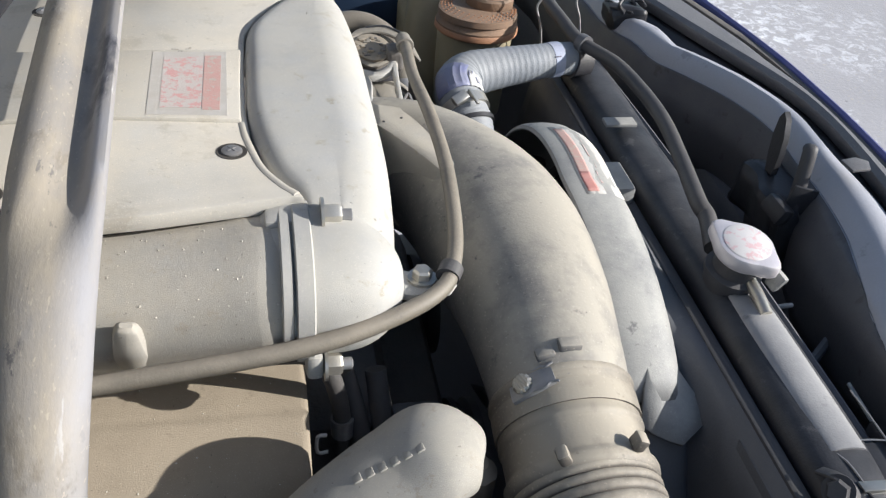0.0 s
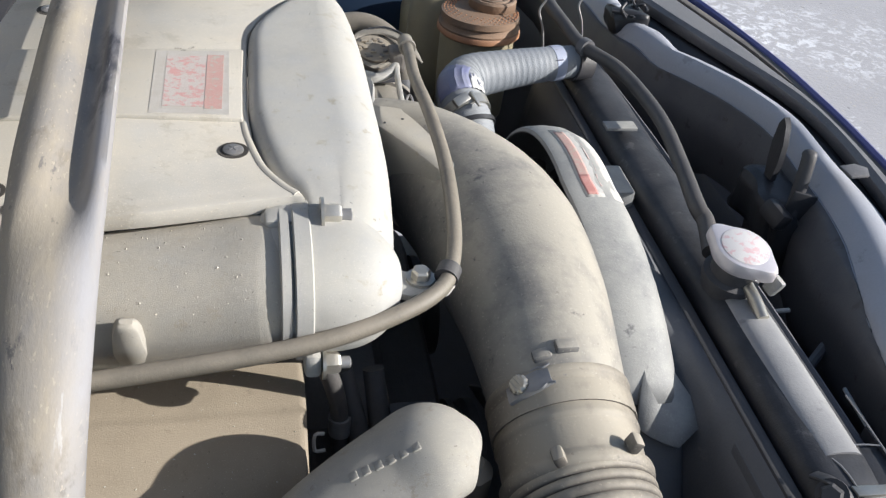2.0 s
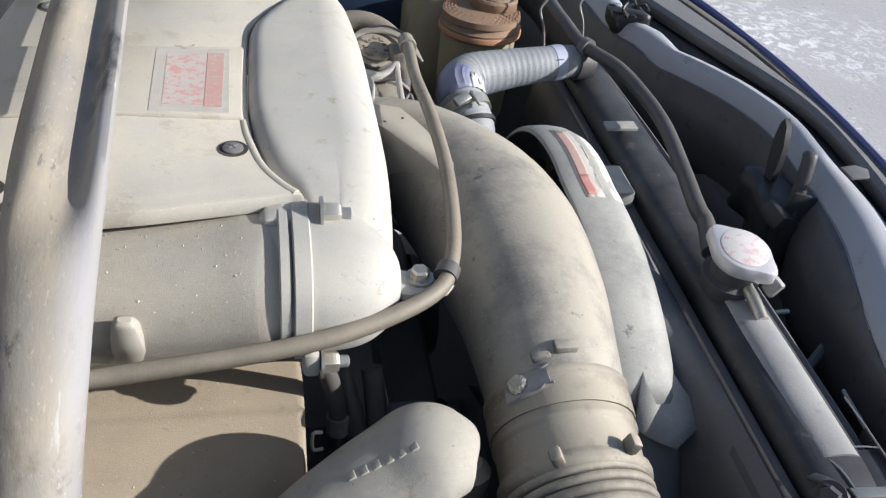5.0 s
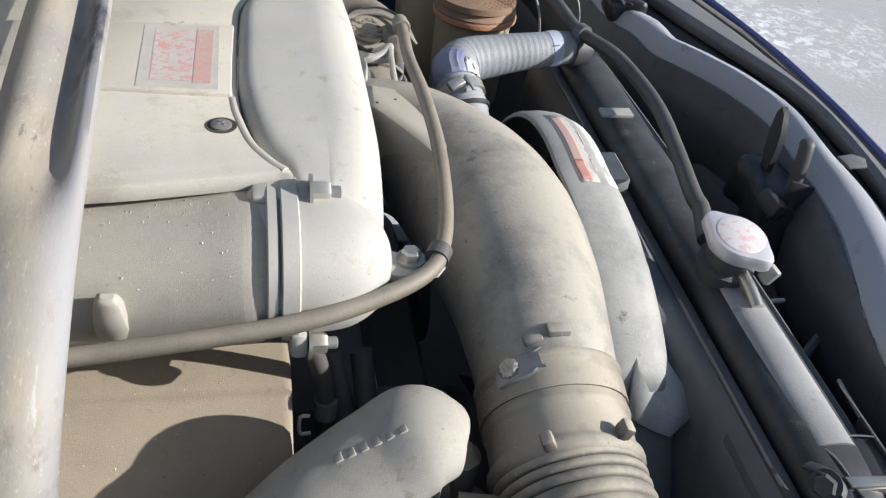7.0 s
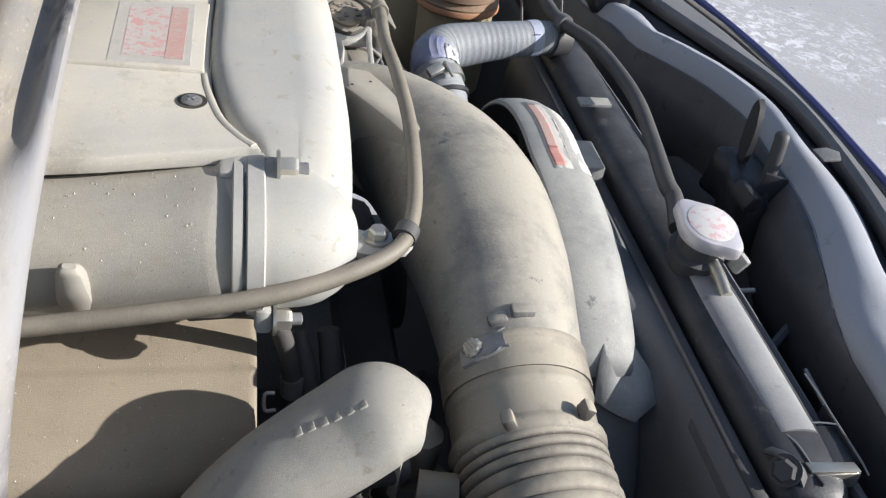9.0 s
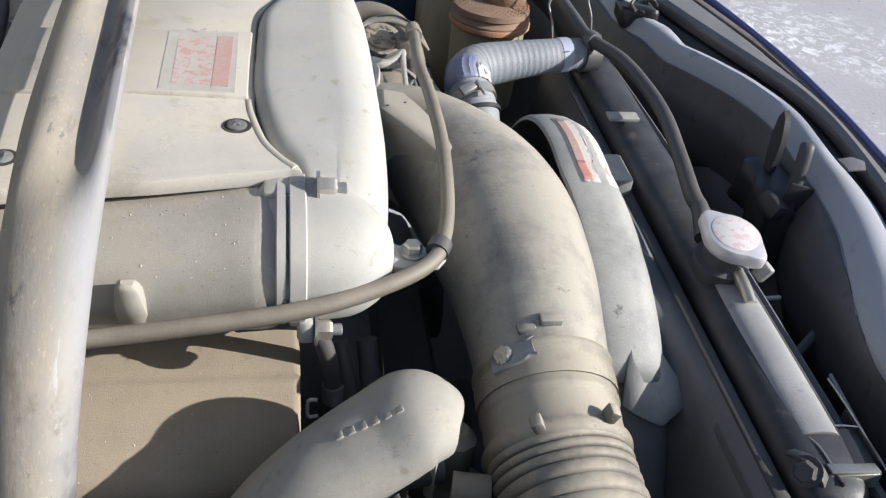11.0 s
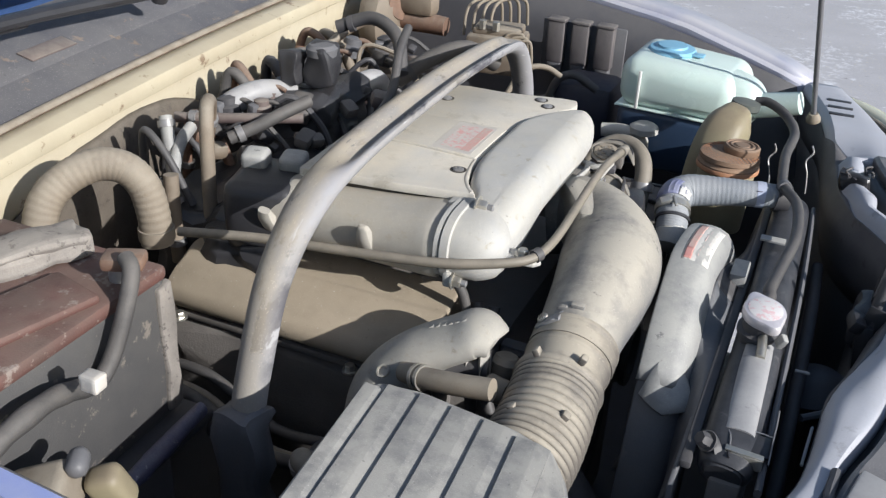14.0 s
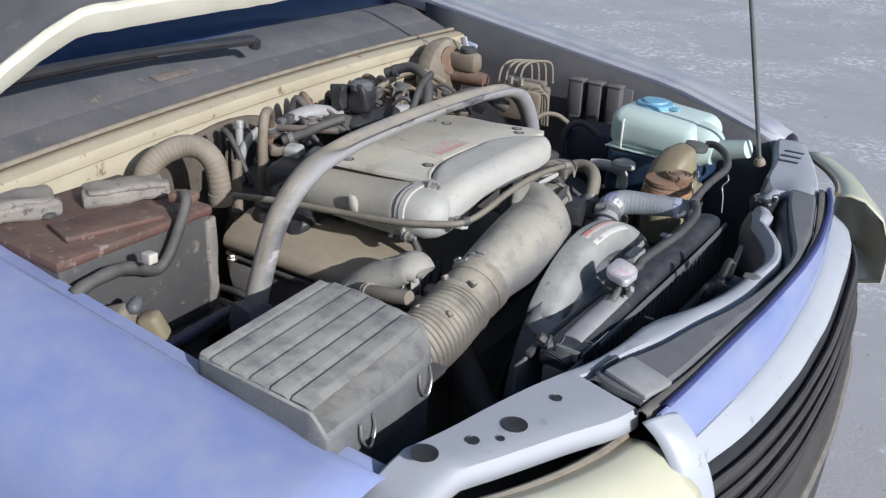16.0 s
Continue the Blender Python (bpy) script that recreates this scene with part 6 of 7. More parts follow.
alt = thing("alternator", (0.19, 1.03, 0.7), "dark dusty alternator low beside the engine", "alternator")
part("case", lathe([(0.03, 0), (0.062, 0.004), (0.066, 0.02), (0.066, 0.09), (0.06, 0.10), (0.02, 0.105)], (0.12, 1.05, 0.84), (1, 0.1, 0), 32), DARK, alt)
for k in range(9):
    a = 2 * math.pi * k / 9
    part("vent_rib", box((0.165, 1.05 + 0.066 * math.cos(a), 0.84 + 0.066 * math.sin(a)), (0.09, 0.008, 0.008), 0.002), BLACK_DUSTY, alt)

# ---- far cylinder bank ----
fb = thing("valve_cover", (-0.12, 0.98, 0.8), "dark dusty far valve cover behind the manifold", "valve cover")
part("body", box((-0.12, 0.985, 0.885), (0.40, 0.13, 0.12), 0.02, (-14, 0, 0)), DARK, fb)
part("coil_rail", sweep([(-0.28, 0.96, 0.96), (-0.1, 0.965, 0.962), (0.05, 0.962, 0.958)], 0.012, 12, 6), RUBBER, fb)

# ---- battery ----
bt = thing("battery", (-0.32, 0.12, 0.84), "grey battery with a red-brown dusty top", "battery")
part("case", box((-0.322, 0.112, 0.945), (0.235, 0.295, 0.185), 0.008), BATT, bt)
part("lid", box((-0.322, 0.112, 1.040), (0.24, 0.30, 0.018), 0.006), BATTRED, bt, "red-brown dusty top")
part("red_cover", box((-0.265, 0.10, 1.053), (0.075, 0.16, 0.012), 0.005, (0, 0, -14)), BATTRED, bt)
part("terminal", lathe([(0.008, 0), (0.012, 0), (0.011, 0.02), (0.008, 0.022)], (-0.225, 0.215, 1.048), (0, 0, 1), 18), STEEL_WORN, bt)
part("terminal_clamp", box((-0.215, 0.213, 1.075), (0.045, 0.03, 0.016), 0.005, (0, 0, 25)), RUST, bt, "rusty terminal clamp")
part("corner_strip", lump((-0.205, 0.252, 0.945), (0.010, 0.022, 0.165), 31.0, 0.006, 0.003), LUMPY, bt, "mud-caked corner edge")
part("vent_plug", lathe([(0.012, 0), (0.014, 0.002), (0.013, 0.008), (0.006, 0.010)], (-0.36, 0.06, 1.049), (0, 0, 1), 18), BATT, bt)
bc = thing("battery_cable", (-0.19, 0.15, 0.95), "pale dusty cable bent over the battery edge", "cable")
part("cable", sweep([(-0.205, 0.205, 1.085), (-0.190, 0.195, 1.078), (-0.183, 0.175, 1.050), (-0.185, 0.150, 1.005), (-0.186, 0.125, 0.985), (-0.182, 0.09, 1.0), (-0.172, 0.05, 1.018), (-0.168, 0.0, 1.02), (-0.170, -0.04, 1.01)], [0.009] * 5 + [0.0105] * 4, 14, 7, shape=lambda t, a: 1 + (0.06 * math.sin(t * 300) if t > 0.55 else 0)), HOSEGREY, bc)
part("plug", lump((-0.135, 0.072, 1.038), (0.022, 0.018, 0.016), 6.0, 0.004, 0.003), PALE, bc, "pale plastic plug")
for n_, (c, s, g) in enumerate((((-0.335, 0.190, 1.060), (0.055, 0.14, 0.024), -27), ((-0.40, 0.04, 1.062), (0.07, 0.11, 0.026), -22))):
    fz = thing("fuse_box", (c[0], c[1], c[2] - s[2] / 2), "pale dusty fuse box beside the battery", "fuse box", "fuse boxes")
    for nm, dz, k, hgt in (("body", 0.0, 1.0, s[2]), ("lid", s[2] / 2, 0.92, 0.013)):
        bm = lump((0, 0, 0), (s[0] * k, s[1] * k, hgt), 20.0 + n_ + dz * 100, 0.007, 0.006)
        bmesh.ops.transform(bm, matrix=pose(c[0], c[1], c[2] + dz, 0, 0, g), verts=bm.verts)
        part(nm, bm, LUMPY, fz, "dusty pale lid" if nm == "lid" else "")
ty = thing("battery_tray", (-0.3, 0.12, 0.8), "dark metal battery tray with a blue edge", "battery tray")
part("tray", box((-0.31, 0.115, 0.842), (0.28, 0.33, 0.016), 0.005), BLACK_DUSTY, ty)
part("edge", sweep([(-0.172, 0.26, 0.862), (-0.168, 0.16, 0.858), (-0.165, 0.08, 0.856), (-0.16, 0.02, 0.86)], [(0.008, 0.010), (0.010, 0.012), (0.008, 0.009), (0.010, 0.012)], 12, 8, shape=lambda t, a: 1 + 0.18 * noise.noise((t * 14, math.cos(a) * 2, math.sin(a) * 2))), TRAYBLUE, ty, "chipped dark blue edge")
part("stand", box((-0.30, 0.12, 0.62), (0.20, 0.24, 0.43), 0.02), BLACK, ty)
sb = thing("connector_bundle", (-0.1, 0.02, 0.88), "tan dusty wiring connectors by the battery", "connector")
for c, s, m_ in (((-0.145, 0.005, 0.952), (0.06, 0.05, 0.045), BEIGE), ((-0.105, 0.045, 0.945), (0.035, 0.03, 0.05), YELLOWED), ((-0.125, 0.03, 0.98), (0.02, 0.03, 0.02), BLACK)):
    part("connector", box(c, s, 0.010, (12, -18, 25), 3), m_, sb)
part("bracket", box((-0.12, 0.0, 0.90), (0.10, 0.06, 0.06), 0.006), BLACK, sb)

# ---- near suspension tower ----
tw = thing("strut_tower", (-0.09, 0.16, 0.4), "dark strut tower under the brace foot", "strut tower")
part("tower", lathe([(0.13, 0), (0.13, 0.30), (0.115, 0.345), (0.05, 0.36)], (-0.06, 0.14, 0.40), (0, 0.1, 1), 32), DARK, tw)
for a in (0.4, 2.5, 4.6):
    bolt(tw, (-0.06 + 0.075 * math.cos(a), 0.175 + 0.075 * math.sin(a), 0.755), (0, 0.1, 1), 0.009, 0.012)
wl = thing("wiring_loom", (-0.02, 0.25, 0.80), "dusty wiring loom low beside the strut tower", "wiring")
for k, (y0, z0, r) in enumerate(((0.27, 0.80, 0.009), (0.295, 0.785, 0.006), (0.315, 0.80, 0.007))):
    part("wire", sweep([(-0.33, y0 + 0.05, z0 + 0.02), (-0.22, y0 + 0.03, z0 + 0.035), (-0.12, y0 + 0.015, z0), (-0.02, y0, z0 + 0.02), (0.06, y0 + 0.02, z0 - 0.01)], r, 10, 6), (HOSEGREY, BROWN, RUBBER)[k], wl)
for x in (-0.18, -0.04):
    part("tie", lathe([(0.018, -0.003), (0.021, -0.003), (0.021, 0.003), (0.018, 0.003)], (x, 0.30, 0.808), (1, -0.1, 0), 16), BLACK_DUSTY, wl)
gr = thing("hose_fitting", (-0.015, 0.215, 0.86), "pale dusty hose fitting beside the filter box", "hose fitting")
part("bend", sweep([(-0.010, 0.235, 0.83), (-0.012, 0.225, 0.872), (0.002, 0.205, 0.892), (0.028, 0.190, 0.895)], 0.013, 14, 6), BEIGE, gr)
part("collar", lathe([(0.012, -0.006), (0.0165, -0.006), (0.0165, 0.006), (0.012, 0.006)], (-0.012, 0.228, 0.865), (-0.05, -0.2, 1), 18), LUMPY, gr)

tw2 = thing("strut_tower", (-0.12, 1.33, 0.4), "dark strut tower under the brace foot", "strut tower")
part("tower", lathe([(0.13, 0), (0.13, 0.36), (0.115, 0.40), (0.05, 0.42)], (-0.13, 1.36, 0.40), (0, -0.1, 1), 32), BLACK, tw2)

# ---- corrugated heater hose by the firewall ----
ch = thing("corrugated_hose", (-0.38, 0.36, 0.95), "tan corrugated hose arched beside the firewall", "hose")
part("hose", sweep([(-0.430, 0.303, 0.96), (-0.436, 0.307, 1.01), (-0.434, 0.322, 1.045), (-0.422, 0.348, 1.068), (-0.400, 0.377, 1.080), (-0.374, 0.397, 1.075), (-0.353, 0.406, 1.052), (-0.344, 0.408, 1.015), (-0.342, 0.408, 0.97)], 0.0212, 26, 18,
                   shape=lambda t, a: 1 + (0.012 + 0.03 * max(0, t - 0.7)) * math.sin(t * 2 * math.pi * 34)), BEIGE, ch)
for c, ax in (((-0.342, 0.408, 0.985), (0.0, 0, 1)), ((-0.435, 0.306, 1.0), (0, 0.1, 1))):
    part("cuff", lathe([(0.020, -0.008), (0.0235, -0.008), (0.0235, 0.008), (0.020, 0.008)], c, ax, 26), BEIGE, ch)

# ---- hoses and pipes at the firewall ----


def fire_hose(pts, r, m_, label, cat="hose"):
    t = thing("heater_hose" if r > 0.009 else "thin_pipe", pts[0], label, cat, "firewall hoses")
    part("hose", sweep(pts, r, 16, 7), m_, t)
    e = [Vector(pts[0]), Vector(pts[1])]
    part("clip", lathe([(r, -0.005), (r + 0.003, -0.005), (r + 0.003, 0.005), (r, 0.005)], e[0].lerp(e[1], 0.4), e[1] - e[0], 18), STEEL_WORN if r < 0.012 else BLACK_DUSTY, t)
    return t


fire_hose([(-0.425, 0.545, 1.085), (-0.415, 0.535, 1.06), (-0.405, 0.525, 1.02), (-0.395, 0.52, 0.96), (-0.39, 0.52, 0.90)], 0.0095, SHROUD, "pale dusty hose by the firewall")
fire_hose([(-0.395, 0.60, 1.05), (-0.37, 0.575, 1.105), (-0.352, 0.545, 1.115), (-0.340, 0.525, 1.09), (-0.335, 0.515, 1.03), (-0.333, 0.51, 0.95)], 0.0100, BROWN, "tan dusty hose bent over by the firewall")
fire_hose([(-0.385, 0.50, 0.96), (-0.39, 0.51, 1.02), (-0.40, 0.54, 1.05), (-0.41, 0.58, 1.06)], 0.0090, SHROUD, "pale dusty hose by the firewall")
fire_hose([(-0.37, 0.48, 0.90), (-0.372, 0.48, 0.98), (-0.375, 0.485, 1.03)], 0.0105, BROWN, "brown upright hose by the firewall")
fire_hose([(-0.47, 0.62, 1.05), (-0.40, 0.64, 1.055), (-0.34, 0.66, 1.06), (-0.29, 0.69, 1.06)], 0.0080, RELAY, "dark brown pipe along the firewall")
fire_hose([(-0.36, 0.60, 1.045), (-0.33, 0.63, 1.06), (-0.305, 0.66, 1.075), (-0.285, 0.70, 1.085)], 0.0095, HOSEGREY, "dusty pipe along the firewall")
fire_hose([(-0.455, 0.66, 0.98), (-0.445, 0.69, 1.035), (-0.41, 0.745, 1.062), (-0.38, 0.825, 1.040), (-0.35, 0.885, 1.026), (-0.325, 0.940, 1.036), (-0.315, 0.975, 1.030), (-0.315, 1.00, 0.99), (-0.318, 1.01, 0.94)], 0.0190, TANKTOP, "thick dusty black hose behind the manifold")
fire_hose([(-0.235, 0.62, 1.00), (-0.225, 0.72, 1.03), (-0.215, 0.82, 1.06), (-0.235, 0.90, 1.12), (-0.255, 0.97, 1.135)], 0.0075, RUBBER, "thin dark hose behind the manifold")
fire_hose([(-0.30, 1.02, 1.02), (-0.25, 1.06, 1.06), (-0.20, 1.10, 1.075), (-0.16, 1.15, 1.04)], 0.0150, HOSEGREY, "dusty black hose beside the brace")
fire_hose([(-0.42, 1.02, 1.10), (-0.36, 1.04, 1.12), (-0.30, 1.02, 1.10), (-0.27, 0.98, 1.05)], 0.0120, RUBBER, "black hose behind the manifold")
fire_hose([(-0.46, 0.98, 1.02), (-0.44, 1.06, 1.07), (-0.42, 1.16, 1.08), (-0.40, 1.24, 1.04)], 0.0085, BROWN, "brown thin hose by the firewall")

cp2 = thing("ignition_module", (-0.23, 0.5, 0.95), "black ignition module with dusty pale plugs", "ignition module")
part("body", box((-0.235, 0.515, 1.005), (0.10, 0.11, 0.10), 0.018, (0, 0, 14), 3), RADBLACK, cp2)
for dx in (-0.028, 0.022):
    part("plug", box((-0.235 + dx, 0.535 + dx * 0.3, 1.062), (0.036, 0.034, 0.026), 0.008, (8, 0, 14), 3), SHROUD, cp2, "dusty pale plug")
part("base", lump((-0.25, 0.52, 0.93), (0.14, 0.14, 0.08), 9.0, 0.014), RADBLACK, cp2)

egr = thing("solenoid_block", (-0.34, 0.85, 1.0), "black valve block with hoses behind the engine", "valve block")
part("block", lump((-0.378, 0.805, 1.093), (0.034, 0.036, 0.050), 15.0, 0.008, 0.005), RADBLACK, egr)
part("block", lump((-0.336, 0.824, 1.098), (0.044, 0.042, 0.070), 14.0, 0.008, 0.007), RADBLACK, egr)
part("knob", lathe([(0.012, 0), (0.024, 0.002), (0.026, 0.014), (0.020, 0.020), (0.008, 0.021)], (-0.336, 0.824, 1.112), (0, 0, 1), 24), BLACK, egr)
part("plug", box((-0.345, 0.862, 1.076), (0.018, 0.022, 0.014), 0.003, (0, 0, 30)), WHITE, egr, "small white plug")
part("body", lump((-0.37, 0.84, 1.005), (0.14, 0.17, 0.10), 1.0, 0.018), RADBLACK, egr)
dm = thing("rear_engine_parts", (-0.34, 0.65, 0.7), "dark oily engine parts against the firewall", "engine parts")
part("housing", lump((-0.35, 0.70, 0.90), (0.16, 0.42, 0.17), 2.0, 0.022), RADBLACK, dm)
part("housing", lump((-0.33, 1.06, 0.90), (0.18, 0.24, 0.17), 3.0, 0.022), RADBLACK, dm)
random.seed(11)
for k in range(44):
    c = (-0.42 + random.random() * 0.18, 0.60 + random.random() * 0.58, 0.995 + random.random() * 0.05)
    s = 0.012 + random.random() * 0.024
    part("fitting", box(c, (s, s * (0.7 + random.random()), s * 0.8), s * 0.25, (random.random() * 30, random.random() * 30, random.random() * 90)), random.choice([DARK, BLACK_DUSTY, HOSEGREY, RELAY, BROWN, RUST]), dm)
for k in range(7):
    y0 = 0.62 + k * 0.085
    part("wire", sweep([(-0.44 + random.random() * 0.05, y0, 1.0), (-0.40 + random.random() * 0.06, y0 + 0.03, 1.05 + random.random() * 0.03), (-0.34 + random.random() * 0.05, y0 + 0.05, 1.03), (-0.28, y0 + 0.07 * random.random(), 0.99)], 0.004 + 0.002 * random.random(), 8, 5), random.choice([BLACK_DUSTY, BROWN, RUBBER]), dm)

random.seed(23)
for k in range(9):
    y0 = 0.50 + 0.075 * k + 0.03 * random.random()
    x0, z0 = cowl_x(y0) + 0.045 + 0.03 * random.random(), 0.99 + 0.03 * random.random()
    r = 0.005 + 0.006 * random.random()
    m_ = random.choice([RUBBER, BROWN, HOSEGREY, RUST, BLACK_DUSTY])
    lean = random.uniform(-0.05, 0.06)
    fire_hose([(x0, y0, z0 - 0.07), (x0 + 0.012, y0 + lean * 0.3, z0), (x0 + 0.030, y0 + lean, z0 + 0.045 + 0.03 * random.random()), (x0 + 0.07, y0 + lean * 1.4, z0 + 0.03), (x0 + 0.105, y0 + lean * 1.2, z0 - 0.04)], r, m_, "thin dusty hose among the parts at the firewall")
for k, (x, y, z, s) in enumerate(((-0.43, 0.70, 1.05, 0.034), (-0.40, 0.76, 1.06, 0.028), (-0.44, 0.92, 1.06, 0.036), (-0.39, 0.95, 1.07, 0.030), (-0.37, 0.70, 1.06, 0.026), (-0.44, 1.10, 1.04, 0.040), (-0.40, 1.18, 1.03, 0.036))):
    sv = thing("vacuum_valve", (x, y, z - s), "small dark dusty vacuum valve at the firewall", "valve", "vacuum valves")
    part("body", lathe([(s * 0.3, 0), (s * 0.55, s * 0.05), (s * 0.6, s * 0.5), (s * 0.45, s * 0.62), (s * 0.45, s * 0.9), (s * 0.2, s)], (x, y, z - s * 0.5), (0.15 * (k % 3 - 1), 0.2 * (k % 2), 1), 20), (BLACK_DUSTY, RELAY, BLACK)[k % 3], sv)
    part("nipple", sweep([(x, y, z + s * 0.2), (x + s * 0.5, y + s * 0.3, z + s * 0.3), (x + s, y + s * 0.4, z + s * 0.1)], s * 0.13, 10, 4), (HOSEGREY, RUST)[k % 2], sv)
    part("plug", box((x - s * 0.2, y - s * 0.6, z), (s * 0.5, s * 0.5, s * 0.6), s * 0.08, (10, 0, 20 * k)), (BLACK, BROWN)[k % 2], sv)

# ---- brake parts in the far corner ----
mc = thing("brake_booster", (-0.47, 1.40, 0.9), "rusty brown brake booster and cylinder in the far corner", "brake booster")
part("drum", lathe([(0.03, 0), (0.085, 0.006), (0.095, 0.03), (0.092, 0.05), (0.06, 0.07), (0.03, 0.075)], (-0.545, 1.40, 1.02), (1, 0, 0), 36), BROWN, mc)
part("cylinder", sweep([(-0.48, 1.40, 1.02), (-0.42, 1.40, 1.02), (-0.37, 1.40, 1.018)], [0.024, 0.022, 0.020], 20, 4), RUST, mc)
part("reservoir", box((-0.44, 1.40, 1.062), (0.09, 0.05, 0.05), 0.012), BROWN, mc)
part("reservoir_cap", lathe([(0.02, 0), (0.022, 0.003), (0.022, 0.014), (0.012, 0.016)], (-0.43, 1.40, 1.086), (0, 0, 1), 22), BLACK_DUSTY, mc)
part("ring", lathe([(0.028, 0), (0.038, 0.002), (0.038, 0.010), (0.028, 0.012)], (-0.478, 1.385, 1.06), (1, -0.3, 0.2), 28), RUST, mc)
hg = part("bonnet_hinge", box((-0.492, 1.505, 1.045), (0.035, 0.012, 0.09), 0.004, (0, 10, 0)), mat("pale_blue_paint", (0.42, 0.50, 0.62), None, 20, 400, 0.5, dust=0.2), car, "pale painted bonnet hinge")
part("hinge_arm", box((-0.50, 1.495, 1.08), (0.02, 0.008, 0.05), 0.003, (0, -20, 0)), BODYGREY, hg)
for dz in (-0.022, 0.024):
    bolt(hg, (-0.490, 1.498, 1.045 + dz), (0, -1, 0), 0.008, 0.006)
ab = thing("brake_valve_block", (-0.25, 1.40, 0.92), "brake valve block with bent metal pipes", "brake valve")
part("block", box((-0.25, 1.40, 0.985), (0.12, 0.09, 0.08), 0.008, (0, 0, 8)), BROWN, ab)
part("cover", box((-0.25, 1.405, 1.030), (0.10, 0.07, 0.02), 0.006, (0, 0, 8)), BROWN, ab)
for k in range(4):
    dx = k * 0.016
    part("pipe", sweep([(-0.325 + dx, 1.39 + dx * 0.6, 1.01), (-0.325 + dx, 1.40 + dx * 0.6, 1.055), (-0.318 + dx, 1.42 + dx * 0.6, 1.075), (-0.295 + dx, 1.45 + dx * 0.6, 1.080), (-0.275 + dx, 1.47 + dx * 0.6, 1.070), (-0.270 + dx, 1.475 + dx * 0.6, 1.02)], 0.0034, 8, 7), BEIGE, ab, "bent metal brake pipe")
for k in range(3):
    part("pipe", sweep([(-0.225 + k * 0.012, 1.37, 1.0), (-0.222 + k * 0.012, 1.372, 1.028 - k * 0.006), (-0.20 + k * 0.010, 1.378, 1.034 - k * 0.006), (-0.185 + k * 0.008, 1.38, 1.022 - k * 0.006), (-0.18 + k * 0.008, 1.38, 0.94)], 0.0034, 8, 7), BEIGE, ab, "bent metal brake pipe")
for k in range(2):
    part("union", lathe([(0.004, 0), (0.008, 0), (0.008, 0.018), (0.004, 0.020)], (-0.275 + k * 0.03, 1.37, 1.036), (0, 0, 1), 6), STEEL, ab)
ph = thing("bracket_pipe", (-0.15, 1.33, 0.95), "pale bent pipe beside the relays", "pipe")
part("pipe", sweep([(-0.185, 1.29, 0.93), (-0.17, 1.31, 0.965), (-0.15, 1.33, 0.985), (-0.12, 1.345, 0.985), (-0.09, 1.35, 0.97)], 0.006, 10, 6), BEIGE, ph)

# ---- relays on the far wing ----
first = None
for k in range(3):
    c = (-0.165 + k * 0.055, 1.545, 0.985)
    if first is None:
        first = thing("relay", (c[0], c[1], c[2] - 0.06), "brown dusty relay clipped to the inner wing", "relay", "relays")
        part("case", box(c, (0.038, 0.030, 0.092), 0.004), RELAYGREY, first)
        part("foot", box((c[0], c[1], c[2] - 0.055), (0.032, 0.026, 0.03), 0.004), BLACK, first)
        part("band", box((c[0], c[1], c[2] + 0.048), (0.041, 0.033, 0.008), 0.003), RELAYGREY, first)
    else:
        copy_thing(first, Matrix.Translation((c[0], c[1], c[2] - 0.06)))
rb = thing("relay_bracket", (-0.11, 1.57, 0.9), "dark bracket holding the relays", "bracket")
part("plate", box((-0.11, 1.570, 0.965), (0.19, 0.008, 0.12), 0.003), BLACK, rb)
kb = thing("wiring_box", (-0.07, 1.47, 0.8), "dark blue-black wiring box beside the washer tank", "wiring box")
part("box", box((-0.06, 1.47, 0.87), (0.13, 0.12, 0.14), 0.02), mat("blue_black_plastic", (0.025, 0.03, 0.06), None, 12, 400, 0.5, dust=0.15), kb)
part("loom", sweep([(-0.12, 1.41, 0.80), (-0.13, 1.405, 0.88), (-0.115, 1.41, 0.94), (-0.08, 1.42, 0.955), (-0.03, 1.42, 0.93)], 0.009, 12, 6), RUBBER, kb)

# ---- bonnet prop ----
pr = thing("bonnet_prop", (0.378, 1.389, 0.985), "thin black steel prop rod holding up the bonnet", "prop rod")
rod_dir = Vector((-0.13, -0.28, 0.95)).normalized()
b0 = Vector((0.398, 1.335, 0.985))
part("rod", sweep([b0, b0 + rod_dir * 0.2, b0 + rod_dir * 0.5, b0 + rod_dir * 0.78], 0.0048, 10, 3), BLACK, pr)
part("grommet", lathe([(0.006, 0), (0.013, 0), (0.013, 0.006), (0.008, 0.016), (0.006, 0.016)], b0 - rod_dir * 0.01, rod_dir, 18), BEIGE, pr)

# ---- latch and horn in front of the radiator ----
la = thing("bonnet_latch", (0.54, 0.70, 0.88), "black bonnet latch with its release arm", "latch")
part("plate", box((0.536, 0.725, 0.905), (0.026, 0.090, 0.080), 0.010, (0, -6, -8)), RADBLACK, la)
part("side_plate", box((0.533, 0.690, 0.945), (0.026, 0.004, 0.05), 0.0015, (0, 12, -8)), RADBLACK, la)
leaf = [(-0.007, 0.0), (-0.011, 0.02), (-0.011, 0.038), (-0.006, 0.055), (0.001, 0.060), (0.007, 0.052), (0.010, 0.034), (0.009, 0.015), (0.006, 0.0)]
bm = bmesh.new()
side_f = [bm.verts.new((0.531 + 0.12 * z - 0.003, 0.745 + u + 0.25 * z, 0.953 + z)) for u, z in leaf]
side_b = [bm.verts.new((0.531 + 0.12 * z + 0.003, 0.745 + u + 0.25 * z, 0.953 + z)) for u, z in leaf]
bm.faces.new(side_f)
